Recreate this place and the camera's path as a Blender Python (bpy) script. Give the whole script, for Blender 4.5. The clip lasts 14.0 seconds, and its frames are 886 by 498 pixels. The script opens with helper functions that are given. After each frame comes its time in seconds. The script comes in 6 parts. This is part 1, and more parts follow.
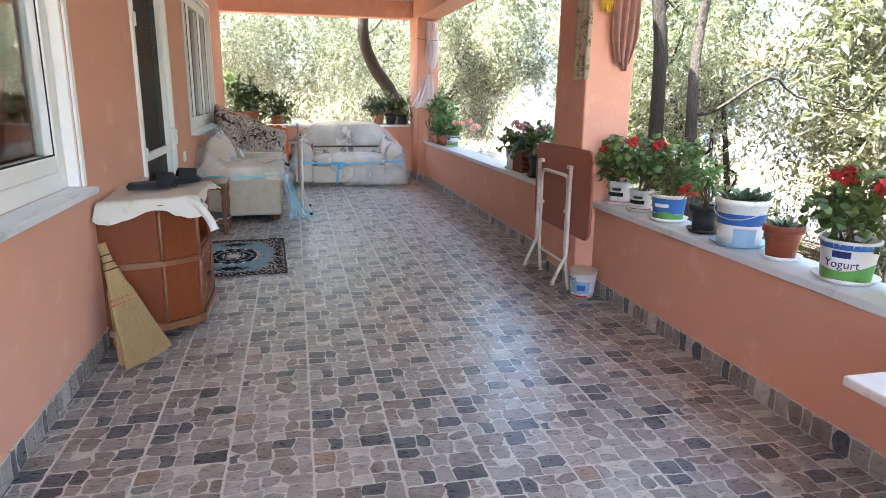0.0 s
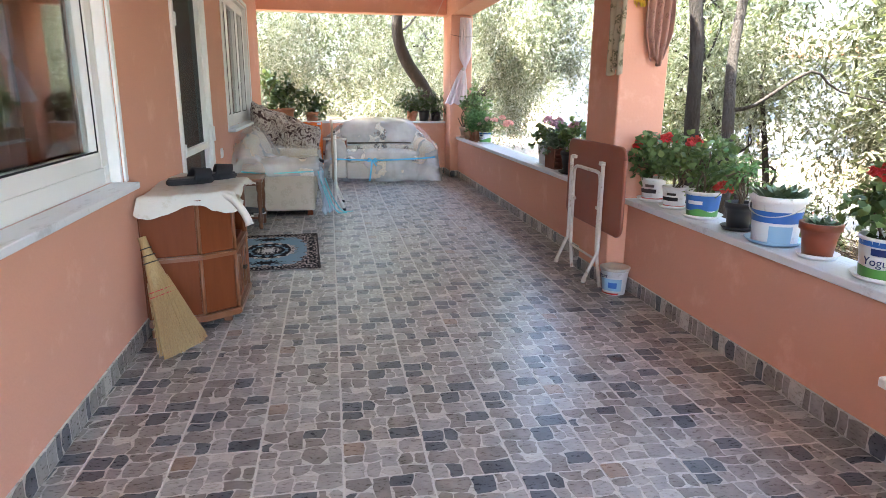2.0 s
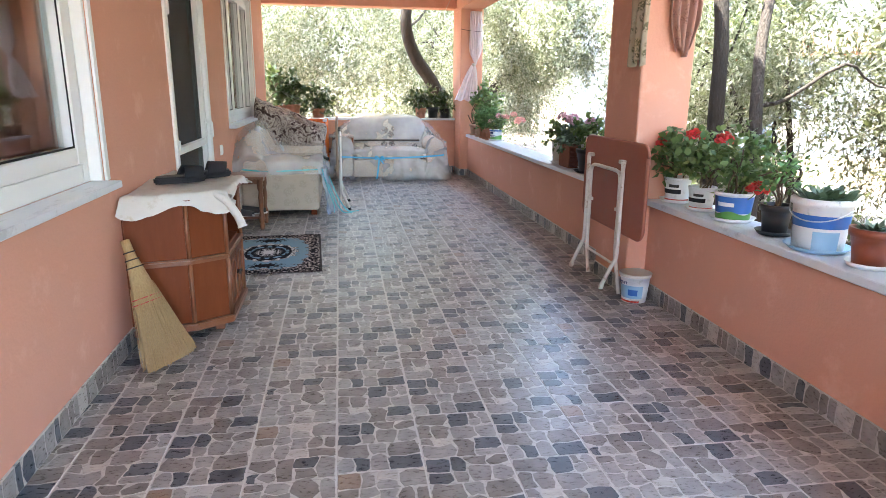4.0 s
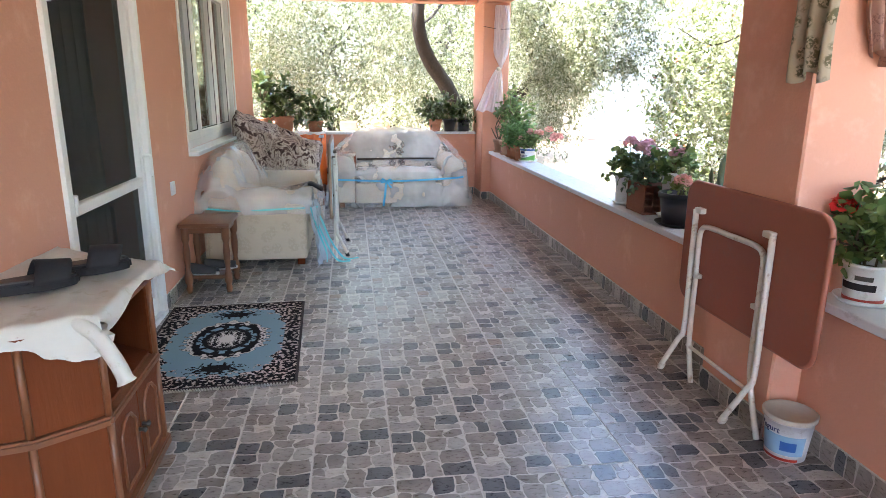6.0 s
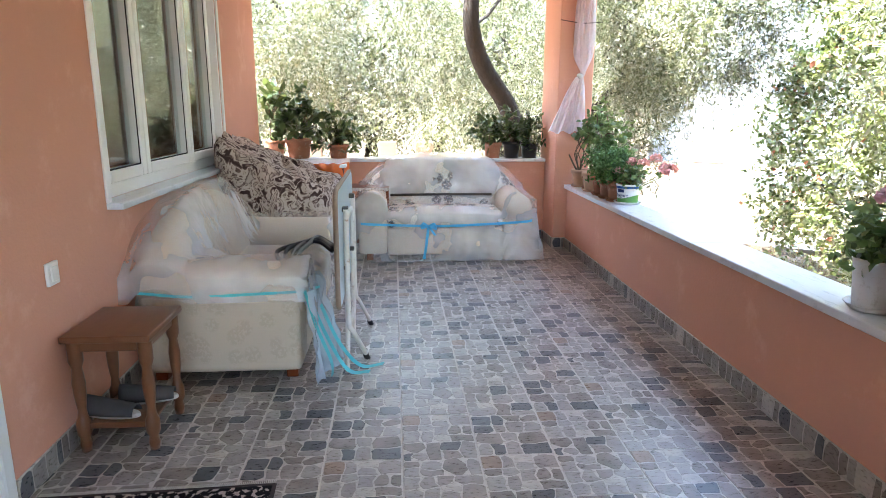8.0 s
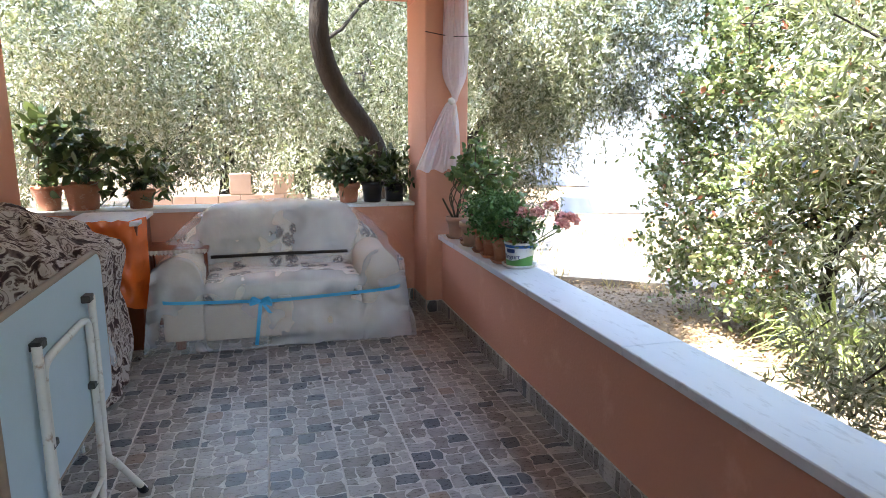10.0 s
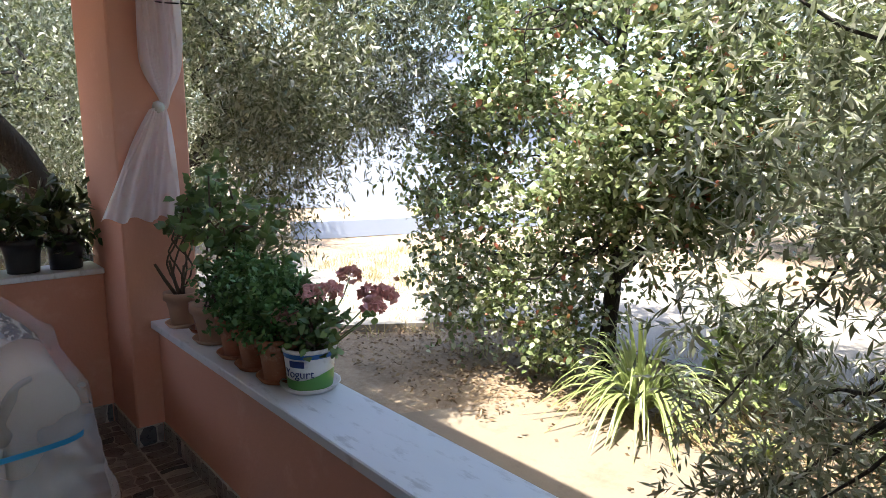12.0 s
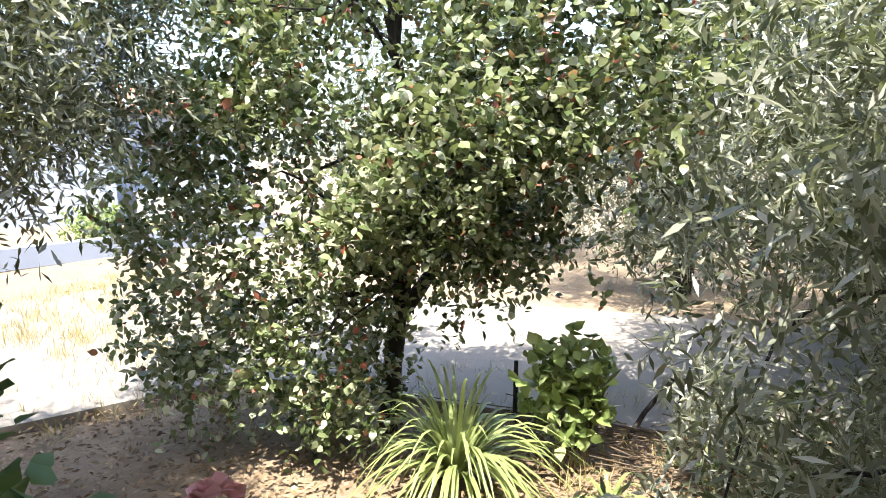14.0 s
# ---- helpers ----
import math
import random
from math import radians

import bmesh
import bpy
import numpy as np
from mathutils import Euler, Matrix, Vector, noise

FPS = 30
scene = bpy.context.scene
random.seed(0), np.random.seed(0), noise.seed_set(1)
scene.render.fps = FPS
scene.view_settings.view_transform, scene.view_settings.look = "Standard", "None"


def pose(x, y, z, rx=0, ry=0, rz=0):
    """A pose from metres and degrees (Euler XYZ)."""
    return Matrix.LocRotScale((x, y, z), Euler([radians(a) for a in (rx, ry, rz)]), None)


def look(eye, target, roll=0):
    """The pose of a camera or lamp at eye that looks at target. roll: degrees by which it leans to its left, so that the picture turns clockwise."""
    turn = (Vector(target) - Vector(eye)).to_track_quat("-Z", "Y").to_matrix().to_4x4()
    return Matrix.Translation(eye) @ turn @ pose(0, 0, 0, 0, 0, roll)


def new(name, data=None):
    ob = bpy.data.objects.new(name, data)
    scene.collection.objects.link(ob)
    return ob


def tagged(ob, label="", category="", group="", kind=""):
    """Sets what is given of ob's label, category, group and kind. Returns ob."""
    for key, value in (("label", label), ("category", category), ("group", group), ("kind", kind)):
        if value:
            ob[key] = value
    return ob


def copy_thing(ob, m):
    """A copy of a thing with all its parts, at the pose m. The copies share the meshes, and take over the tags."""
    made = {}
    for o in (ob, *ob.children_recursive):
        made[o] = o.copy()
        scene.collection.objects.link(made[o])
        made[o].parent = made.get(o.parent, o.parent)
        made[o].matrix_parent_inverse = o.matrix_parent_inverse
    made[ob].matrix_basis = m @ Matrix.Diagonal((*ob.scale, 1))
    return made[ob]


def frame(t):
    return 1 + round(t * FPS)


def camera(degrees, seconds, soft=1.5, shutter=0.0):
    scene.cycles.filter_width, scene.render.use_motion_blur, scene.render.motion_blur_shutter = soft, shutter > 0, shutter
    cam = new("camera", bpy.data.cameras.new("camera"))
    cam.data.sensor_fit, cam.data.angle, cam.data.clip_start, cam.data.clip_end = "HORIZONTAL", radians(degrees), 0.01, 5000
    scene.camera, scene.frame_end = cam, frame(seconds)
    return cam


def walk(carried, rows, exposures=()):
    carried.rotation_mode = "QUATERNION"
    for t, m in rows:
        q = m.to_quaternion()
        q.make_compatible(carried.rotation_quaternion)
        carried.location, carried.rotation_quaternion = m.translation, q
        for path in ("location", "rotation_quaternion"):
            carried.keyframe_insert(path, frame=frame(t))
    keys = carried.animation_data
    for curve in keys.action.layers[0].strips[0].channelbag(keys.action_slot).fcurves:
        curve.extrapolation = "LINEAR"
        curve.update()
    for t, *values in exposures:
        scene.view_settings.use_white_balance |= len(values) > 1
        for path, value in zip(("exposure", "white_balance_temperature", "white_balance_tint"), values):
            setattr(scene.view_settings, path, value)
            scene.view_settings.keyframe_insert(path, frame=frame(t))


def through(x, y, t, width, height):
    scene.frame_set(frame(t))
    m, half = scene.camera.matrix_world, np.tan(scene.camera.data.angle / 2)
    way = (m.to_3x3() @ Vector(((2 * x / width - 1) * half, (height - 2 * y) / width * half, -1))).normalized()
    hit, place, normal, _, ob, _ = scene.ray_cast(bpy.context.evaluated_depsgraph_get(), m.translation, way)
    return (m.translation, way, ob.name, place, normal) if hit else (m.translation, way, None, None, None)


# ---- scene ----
cam = camera(69.8, 14.0, soft=0.55)
PATH = [
    (0, (0.682, 0.552, 1.33), (1.122, 2.446, 0.86), 0.8),
    (0.5, (0.695, 0.545, 1.326), (1.113, 2.443, 0.852), 0.6),
    (1, (0.691, 0.544, 1.327), (1.091, 2.444, 0.849), 0.7),
    (1.5, (0.684, 0.539, 1.324), (1.057, 2.445, 0.847), 0.6),
    (2, (0.693, 0.527, 1.332), (1.031, 2.439, 0.85), 0.5),
    (4.3, (0.749, 0.934, 1.297), (1.056, 2.849, 0.808), 0.6),
    (4.5, (0.723, 1.072, 1.301), (1.034, 2.984, 0.804), 0.8),
    (5, (0.739, 1.419, 1.341), (1.052, 3.324, 0.822), 0.7),
    (5.5, (0.805, 1.861, 1.39), (1.108, 3.771, 0.878), 0.6),
    (6, (0.883, 2.368, 1.412), (1.16, 4.287, 0.924), 0.4),
    (6.5, (0.977, 2.857, 1.405), (1.229, 4.783, 0.931), 0.2),
    (7, (1.003, 3.3, 1.381), (1.197, 5.237, 0.922), 0.1),
    (7.2, (0.981, 3.542, 1.375), (1.148, 5.483, 0.92), 0.2),
    (9.3, (1.185, 5.319, 1.418), (1.329, 7.274, 1.022), 0.2),
    (9.5, (1.255, 5.418, 1.446), (1.449, 7.37, 1.057), 0.3),
    (10, (1.376, 5.735, 1.451), (1.896, 7.63, 1.083), 0.1),
    (10.5, (1.442, 6.048, 1.45), (2.338, 7.8, 1.094), -0.0),
    (11, (1.582, 6.435, 1.446), (2.693, 8.063, 1.106), -0.1),
    (11.5, (1.697, 6.885, 1.443), (2.883, 8.461, 1.11), 0.0),
    (12, (1.776, 7.313, 1.476), (3.062, 8.812, 1.161), -0.0),
    (12.5, (1.888, 7.782, 1.491), (3.315, 9.151, 1.191), 0.2),
    (13, (1.944, 8.166, 1.493), (3.511, 9.374, 1.201), 0.3),
    (13.5, (2.021, 8.484, 1.518), (3.771, 9.411, 1.233), 0.4),
    (14, (2.29, 8.746, 1.56), (4.16, 9.387, 1.259), 0.3),
]
walk(cam, [(t, look(eye, target, roll)) for t, eye, target, roll in PATH],
     exposures=[(0.0, 4.52), (2.0, 4.52), (4.5, 4.70), (7.0, 4.70), (9.5, 4.12), (10.5, 3.38), (11.5, 2.82), (14.0, 2.50)])

# ---------------------------------------------------------------- light
SUN_EL, SUN_AZ = radians(68), radians(264)  # azimuth clockwise from +y
world = bpy.data.worlds.new("sky")
scene.world = world
world.use_nodes = True
wn, wl = world.node_tree.nodes, world.node_tree.links
sky = wn.new("ShaderNodeTexSky")
sky.sky_type, sky.sun_disc = "NISHITA", False
sky.sun_elevation, sky.sun_rotation = SUN_EL, SUN_AZ
sky.dust_density, sky.air_density = 2.0, 1.0
wn["Background"].inputs["Strength"].default_value = 0.15
wl.new(sky.outputs["Color"], wn["Background"].inputs["Color"])
sun = new("sun", bpy.data.lights.new("sun", "SUN"))
sun.data.energy, sun.data.angle, sun.data.color = 3.2, radians(0.6), (1.0, 0.95, 0.86)
sun_way = Vector((math.sin(SUN_AZ) * math.cos(SUN_EL), math.cos(SUN_AZ) * math.cos(SUN_EL), math.sin(SUN_EL)))
sun.matrix_world = look(sun_way * 30, (0, 0, 0))


# ---------------------------------------------------------------- materials
def shader(name):
    m = bpy.data.materials.new(name)
    m.use_nodes = True
    nt = m.node_tree
    return m, nt, nt.nodes["Principled BSDF"]


def node(nt, kind, **values):
    n = nt.nodes.new(kind)
    for k, v in values.items():
        n.inputs[k.replace("_", " ")].default_value = v
    return n


def ramp(nt, fac, stops, constant=False):
    r = nt.nodes.new("ShaderNodeValToRGB")
    e = r.color_ramp.elements
    while len(e) < len(stops):
        e.new(0.5)
    for el, (p, c) in zip(e, stops):
        el.position, el.color = p, (*c, 1)
    if constant:
        r.color_ramp.interpolation = "CONSTANT"
    nt.links.new(fac, r.inputs["Fac"])
    return r.outputs["Color"]


def mix(nt, fac, a, b, kind="MIX"):
    m = nt.nodes.new("ShaderNodeMix")
    m.data_type, m.blend_type = "RGBA", kind
    for s, v in ((m.inputs[0], fac), (m.inputs[6], a), (m.inputs[7], b)):
        if isinstance(v, (int, float)):
            s.default_value = v
        elif isinstance(v, tuple):
            s.default_value = (*v, 1)
        else:
            nt.links.new(v, s)
    return m.outputs[2]


def coords(nt, kind="Object", scale=(1, 1, 1)):
    tc = nt.nodes.new("ShaderNodeTexCoord")
    mp = nt.nodes.new("ShaderNodeMapping")
    mp.inputs["Scale"].default_value = scale
    nt.links.new(tc.outputs[kind], mp.inputs["Vector"])
    return mp.outputs["Vector"]


def noise_at(nt, vec, scale, detail=4, rough=0.55):
    n = node(nt, "ShaderNodeTexNoise", Scale=scale, Detail=detail, Roughness=rough)
    nt.links.new(vec, n.inputs["Vector"])
    return n.outputs["Fac"]


def bump(nt, height, bsdf, strength=0.2, distance=0.01):
    b = node(nt, "ShaderNodeBump", Strength=strength, Distance=distance)
    nt.links.new(height, b.inputs["Height"])
    nt.links.new(b.outputs["Normal"], bsdf.inputs["Normal"])


def surface(name, dark, light, rough=0.6, metal=0.0, big=1.5, fine=40, relief=0.2, stretch=(1, 1, 1), spots=None, depth=0.01):
    """Two tones mixed by coarse stains and fine grain, with relief."""
    m, nt, b = shader(name)
    v = coords(nt, "Object", stretch)
    a, f = noise_at(nt, v, big), noise_at(nt, v, fine)
    c = mix(nt, a, dark, light)
    mid = tuple((x + y) / 2 for x, y in zip(dark, light))
    c = mix(nt, ramp(nt, f, [(0.35, (0, 0, 0)), (0.7, (0.6, 0.6, 0.6))]), c, mid)
    if spots:
        s = noise_at(nt, v, big * 3.1, 6, 0.7)
        c = mix(nt, ramp(nt, s, [(0.56, (0, 0, 0)), (0.68, (0.8, 0.8, 0.8))]), c, spots)
    nt.links.new(c, b.inputs["Base Color"])
    b.inputs["Roughness"].default_value = rough
    b.inputs["Metallic"].default_value = metal
    if relief:
        bump(nt, f, b, relief, depth)
    return m


PLASTER = surface("peach_plaster", (0.60, 0.290, 0.200), (0.68, 0.348, 0.248), 0.85, big=1.2, fine=55, relief=0.22, spots=(0.71, 0.385, 0.282))
PLASTER_IN = surface("cream_soffit", (0.78, 0.70, 0.62), (0.84, 0.77, 0.70), 0.85, big=1.2, fine=50, relief=0.2)
# white marble with grey veins; the sky's bluish reflection is tinted into both tones
MARBLE = surface("sky_tinted_marble", (0.58, 0.615, 0.66), (0.75, 0.78, 0.82), 0.28, big=2.5, fine=9, relief=0.04, stretch=(3, 0.8, 1), spots=(0.42, 0.44, 0.47))
PVC = surface("white_pvc", (0.74, 0.75, 0.75), (0.80, 0.80, 0.79), 0.35, big=3, fine=30, relief=0.02)
GROUT = surface("cement_grout", (0.50, 0.48, 0.45), (0.60, 0.575, 0.54), 0.9, big=6, fine=80)
RUBBER = surface("black_rubber", (0.012, 0.012, 0.015), (0.03, 0.03, 0.035), 0.6, big=8, fine=60)
TERRA = surface("terracotta", (0.30, 0.12, 0.065), (0.43, 0.19, 0.11), 0.85, big=9, fine=70, relief=0.2, spots=(0.48, 0.33, 0.24))
BEIGE_POT = surface("beige_clay", (0.40, 0.24, 0.16), (0.52, 0.34, 0.24), 0.8, big=9, fine=70, relief=0.2)
BROWN_POT = surface("brown_plastic", (0.20, 0.045, 0.02), (0.27, 0.07, 0.035), 0.4, big=9, fine=60, relief=0.04)
BLACK_POT = surface("black_plastic", (0.015, 0.015, 0.017), (0.04, 0.04, 0.042), 0.45, big=9, fine=60, relief=0.04)
WHITE_PL = surface("white_plastic", (0.68, 0.69, 0.70), (0.80, 0.80, 0.79), 0.35, big=9, fine=60, relief=0.03, spots=(0.55, 0.53, 0.50))
BLUE_PL = surface("blue_print", (0.02, 0.10, 0.36), (0.03, 0.15, 0.46), 0.35, big=9, fine=60, relief=0)
LBLUE_PL = surface("pale_blue_plastic", (0.22, 0.40, 0.58), (0.32, 0.50, 0.66), 0.4, big=9, fine=60, relief=0)
GREEN_PL = surface("green_print", (0.06, 0.22, 0.05), (0.14, 0.36, 0.09), 0.35, big=9, fine=60, relief=0)
NAVY = surface("navy_print", (0.01, 0.025, 0.12), (0.015, 0.035, 0.16), 0.35, big=9, fine=60, relief=0)
RED_PL = surface("red_print", (0.40, 0.03, 0.02), (0.5, 0.05, 0.03), 0.4, big=9, fine=60, relief=0)
SOIL = surface("potting_soil", (0.03, 0.02, 0.013), (0.09, 0.06, 0.04), 0.95, big=20, fine=90, relief=0.8)
PAINTED = surface("chipped_white_paint", (0.58, 0.55, 0.50), (0.72, 0.70, 0.65), 0.45, big=7, fine=60, relief=0.1, spots=(0.32, 0.20, 0.12))
STEEL = surface("dark_steel", (0.03, 0.03, 0.03), (0.10, 0.09, 0.08), 0.5, 0.6, big=12, fine=60)
BOARD = surface("brown_red_board", (0.25, 0.072, 0.042), (0.32, 0.098, 0.057), 0.5, big=2.2, fine=60, relief=0.06, spots=(0.24, 0.10, 0.07))
BOARD_PALE = surface("pale_blue_board", (0.40, 0.50, 0.55), (0.50, 0.59, 0.63), 0.45, big=2.2, fine=60, relief=0.06)
BOARD_EDGE = surface("wood_edge_band", (0.20, 0.14, 0.10), (0.34, 0.25, 0.18), 0.55, big=5, fine=30, stretch=(1, 1, 9))
WOOD = surface("red_brown_wood", (0.105, 0.024, 0.009), (0.20, 0.056, 0.020), 0.36, big=3, fine=22, relief=0.12, stretch=(6, 6, 0.7))
WOOD_EDGE = surface("worn_wood_moulding", (0.14, 0.044, 0.018), (0.25, 0.10, 0.045), 0.32, big=6, fine=30, relief=0.12, stretch=(3, 3, 3))
WOOD_STOOL = surface("varnished_stool_wood", (0.095, 0.036, 0.016), (0.20, 0.083, 0.037), 0.3, big=4, fine=22, relief=0.12, stretch=(5, 1, 5))
CREAM = surface("cream_upholstery", (0.50, 0.42, 0.33), (0.62, 0.54, 0.44), 0.9, big=3, fine=140, relief=0.25, depth=0.004)
CLOTH_W = surface("white_oilcloth", (0.46, 0.44, 0.39), (0.64, 0.62, 0.58), 0.45, big=5, fine=40, relief=0.08, spots=(0.42, 0.37, 0.27))
TEAL = surface("teal_ribbon", (0.03, 0.36, 0.42), (0.08, 0.50, 0.55), 0.35, big=9, fine=60, relief=0)
BLUE_RIB = surface("blue_ribbon", (0.02, 0.28, 0.55), (0.05, 0.38, 0.66), 0.35, big=9, fine=60, relief=0)
BARK = surface("olive_bark", (0.013, 0.011, 0.009), (0.055, 0.044, 0.035), 0.95, big=7, fine=26, relief=1.0, stretch=(3, 3, 0.7), depth=0.03)
TWIG = surface("twig_bark", (0.07, 0.05, 0.03), (0.16, 0.12, 0.08), 0.9, big=9, fine=60)
# whitewash darkened and blued: the far wall's shade is put into its colour
WHITEWASH = surface("shade_blue_whitewash", (0.26, 0.30, 0.37), (0.33, 0.37, 0.44), 0.9, big=0.5, fine=9, relief=0.15)
OCHRE = surface("ochre_blockwork", (0.26, 0.16, 0.11), (0.38, 0.26, 0.19), 0.9, big=1.2, fine=14, relief=0.4)
ROOF_TILE = surface("roof_clay", (0.36, 0.12, 0.06), (0.50, 0.20, 0.11), 0.85, big=2, fine=22, relief=0.3)
CONCRETE = surface("sandy_concrete", (0.145, 0.115, 0.082), (0.22, 0.178, 0.13), 0.9, big=0.9, fine=30, relief=0.4, spots=(0.13, 0.10, 0.068))
ROAD = surface("pale_road", (0.155, 0.14, 0.118), (0.235, 0.21, 0.18), 0.9, big=0.4, fine=18, relief=0.4)
STRAW = surface("broom_straw", (0.17, 0.10, 0.040), (0.56, 0.38, 0.175), 0.75, big=14, fine=90, relief=0.3, stretch=(14, 14, 0.6))
# near-black base colour stands in for the shade inside the room
DARK = surface("dimness_painted_room", (0.05, 0.05, 0.05), (0.09, 0.085, 0.08), 0.9, big=1, fine=20)
CURTAIN_G = surface("grey_curtain", (0.06, 0.062, 0.06), (0.11, 0.11, 0.105), 0.9, big=3, fine=120, relief=0.2)
YELLOW = surface("yellow_plastic_fibre", (0.65, 0.42, 0.02), (0.78, 0.55, 0.06), 0.5, big=9, fine=60)
DIRT_BRICK = surface("hollow_brick", (0.15, 0.058, 0.038), (0.26, 0.105, 0.066), 0.9, big=9, fine=50, relief=0.5)
PIPE = surface("galvanised_pipe", (0.45, 0.46, 0.47), (0.58, 0.58, 0.58), 0.4, 0.5, big=5, fine=50)


def stone_print(name, dark, light):
    """Glazed stone print: one stone's tone with streaks, a little different on every tile."""
    m, nt, b = shader(name)
    v = coords(nt)
    info = nt.nodes.new("ShaderNodeObjectInfo")
    geo = nt.nodes.new("ShaderNodeNewGeometry")
    shift = nt.nodes.new("ShaderNodeVectorMath")
    shift.operation = "ADD"
    comb = nt.nodes.new("ShaderNodeCombineXYZ")
    for i, o in ((0, info.outputs["Random"]), (1, geo.outputs["Random Per Island"])):
        k = nt.nodes.new("ShaderNodeMath")
        k.operation = "MULTIPLY"
        k.inputs[1].default_value = 9.0
        nt.links.new(o, k.inputs[0])
        nt.links.new(k.outputs[0], comb.inputs[i])
    nt.links.new(v, shift.inputs[0])
    nt.links.new(comb.outputs[0], shift.inputs[1])
    stretch = nt.nodes.new("ShaderNodeMapping")
    stretch.inputs["Scale"].default_value = (1.0, 2.4, 1.0)
    stretch.inputs["Rotation"].default_value = (0, 0, 0.6)
    nt.links.new(shift.outputs[0], stretch.inputs["Vector"])
    grain = noise_at(nt, stretch.outputs[0], 34, 8, 0.7)
    cloud = noise_at(nt, shift.outputs[0], 11, 3, 0.5)
    c = mix(nt, ramp(nt, cloud, [(0.32, (0, 0, 0)), (0.68, (1, 1, 1))]), dark, light)
    tone = mix(nt, geo.outputs["Random Per Island"], (0.78, 0.77, 0.77), (1.0, 1.0, 1.0))
    c = mix(nt, 1.0, c, tone, "MULTIPLY")
    c = mix(nt, 1.0, c, ramp(nt, grain, [(0.28, (0.66, 0.65, 0.64)), (0.52, (0.97, 0.97, 0.97)), (0.70, (1, 1, 1))]), "MULTIPLY")
    nt.links.new(c, b.inputs["Base Color"])
    nt.links.new(ramp(nt, grain, [(0.3, (0.22, 0.22, 0.22)), (0.75, (0.42, 0.42, 0.42))]), b.inputs["Roughness"])
    b.inputs["IOR"].default_value = 1.6
    bump(nt, grain, b, 0.3, 0.002)
    return m


STONES = [stone_print("print_joint", (0.48, 0.452, 0.415), (0.62, 0.59, 0.545)),
          stone_print("print_taupe", (0.235, 0.215, 0.196), (0.355, 0.330, 0.302)),
          stone_print("print_grey", (0.265, 0.25, 0.234), (0.39, 0.368, 0.342)),
          stone_print("print_brown", (0.155, 0.137, 0.121), (0.27, 0.242, 0.214)),
          stone_print("print_slate", (0.050, 0.058, 0.072), (0.105, 0.115, 0.132)),
          stone_print("print_beige", (0.44, 0.41, 0.37), (0.58, 0.545, 0.495)),
          stone_print("print_rust", (0.24, 0.170, 0.122), (0.36, 0.265, 0.195))]


def leafy(name, stops, gloss=0.45, through=0.25):
    """Leaves: each one its own tone, with some light passing through."""
    m, nt, b = shader(name)
    g = nt.nodes.new("ShaderNodeNewGeometry")
    c = ramp(nt, g.outputs["Random Per Island"], stops)
    nt.links.new(c, b.inputs["Base Color"])
    b.inputs["Roughness"].default_value = gloss
    tr = nt.nodes.new("ShaderNodeBsdfTranslucent")
    nt.links.new(mix(nt, 0.5, c, (0.26, 0.31, 0.09)), tr.inputs["Color"])
    ms = nt.nodes.new("ShaderNodeMixShader")
    ms.inputs[0].default_value = through
    nt.links.new(b.outputs[0], ms.inputs[1])
    nt.links.new(tr.outputs[0], ms.inputs[2])
    nt.links.new(ms.outputs[0], nt.nodes["Material Output"].inputs["Surface"])
    return m


OLIVE = leafy("olive_leaf", [(0.0, (0.030, 0.036, 0.018)), (0.35, (0.10, 0.112, 0.064)), (0.7, (0.235, 0.24, 0.168)), (1.0, (0.46, 0.46, 0.385))], 0.32, 0.26)
SILVER = leafy("silvery_olive_leaf", [(0.0, (0.05, 0.06, 0.035)), (0.35, (0.16, 0.175, 0.115)), (0.7, (0.32, 0.33, 0.25)), (1.0, (0.54, 0.545, 0.46))], 0.30, 0.35)
BROAD = leafy("broad_green_leaf", [(0.0, (0.026, 0.044, 0.014)), (0.3, (0.11, 0.145, 0.058)), (0.65, (0.27, 0.305, 0.16)), (0.965, (0.50, 0.51, 0.36)), (0.975, (0.30, 0.10, 0.07)), (1.0, (0.42, 0.13, 0.09))], 0.25, 0.34)
GERAN = leafy("geranium_leaf", [(0.0, (0.045, 0.10, 0.032)), (0.6, (0.105, 0.19, 0.060)), (1.0, (0.21, 0.29, 0.105))], 0.5, 0.33)
FINE_G = leafy("fine_green_leaf", [(0.0, (0.04, 0.12, 0.03)), (0.6, (0.085, 0.21, 0.06)), (1.0, (0.16, 0.32, 0.10))], 0.55, 0.2)
DARK_G = leafy("dark_houseplant_leaf", [(0.0, (0.022, 0.048, 0.016)), (0.6, (0.045, 0.085, 0.028)), (1.0, (0.10, 0.14, 0.05))], 0.35, 0.15)
STRAP = leafy("strap_leaf", [(0.0, (0.13, 0.18, 0.05)), (0.6, (0.25, 0.30, 0.11)), (1.0, (0.42, 0.44, 0.22))], 0.4, 0.3)
PALE_G = leafy("pale_green_leaf", [(0.0, (0.14, 0.20, 0.05)), (0.6, (0.24, 0.32, 0.10)), (1.0, (0.36, 0.42, 0.19))], 0.5, 0.3)
SUCC = leafy("succulent_leaf", [(0.0, (0.06, 0.11, 0.06)), (1.0, (0.13, 0.20, 0.12))], 0.4, 0.1)
RED_F = leafy("red_petal", [(0.0, (0.52, 0.010, 0.022)), (1.0, (0.80, 0.03, 0.05))], 0.5, 0.25)
PINK_F = leafy("pink_petal", [(0.0, (0.88, 0.38, 0.39)), (1.0, (0.94, 0.58, 0.56))], 0.5, 0.35)
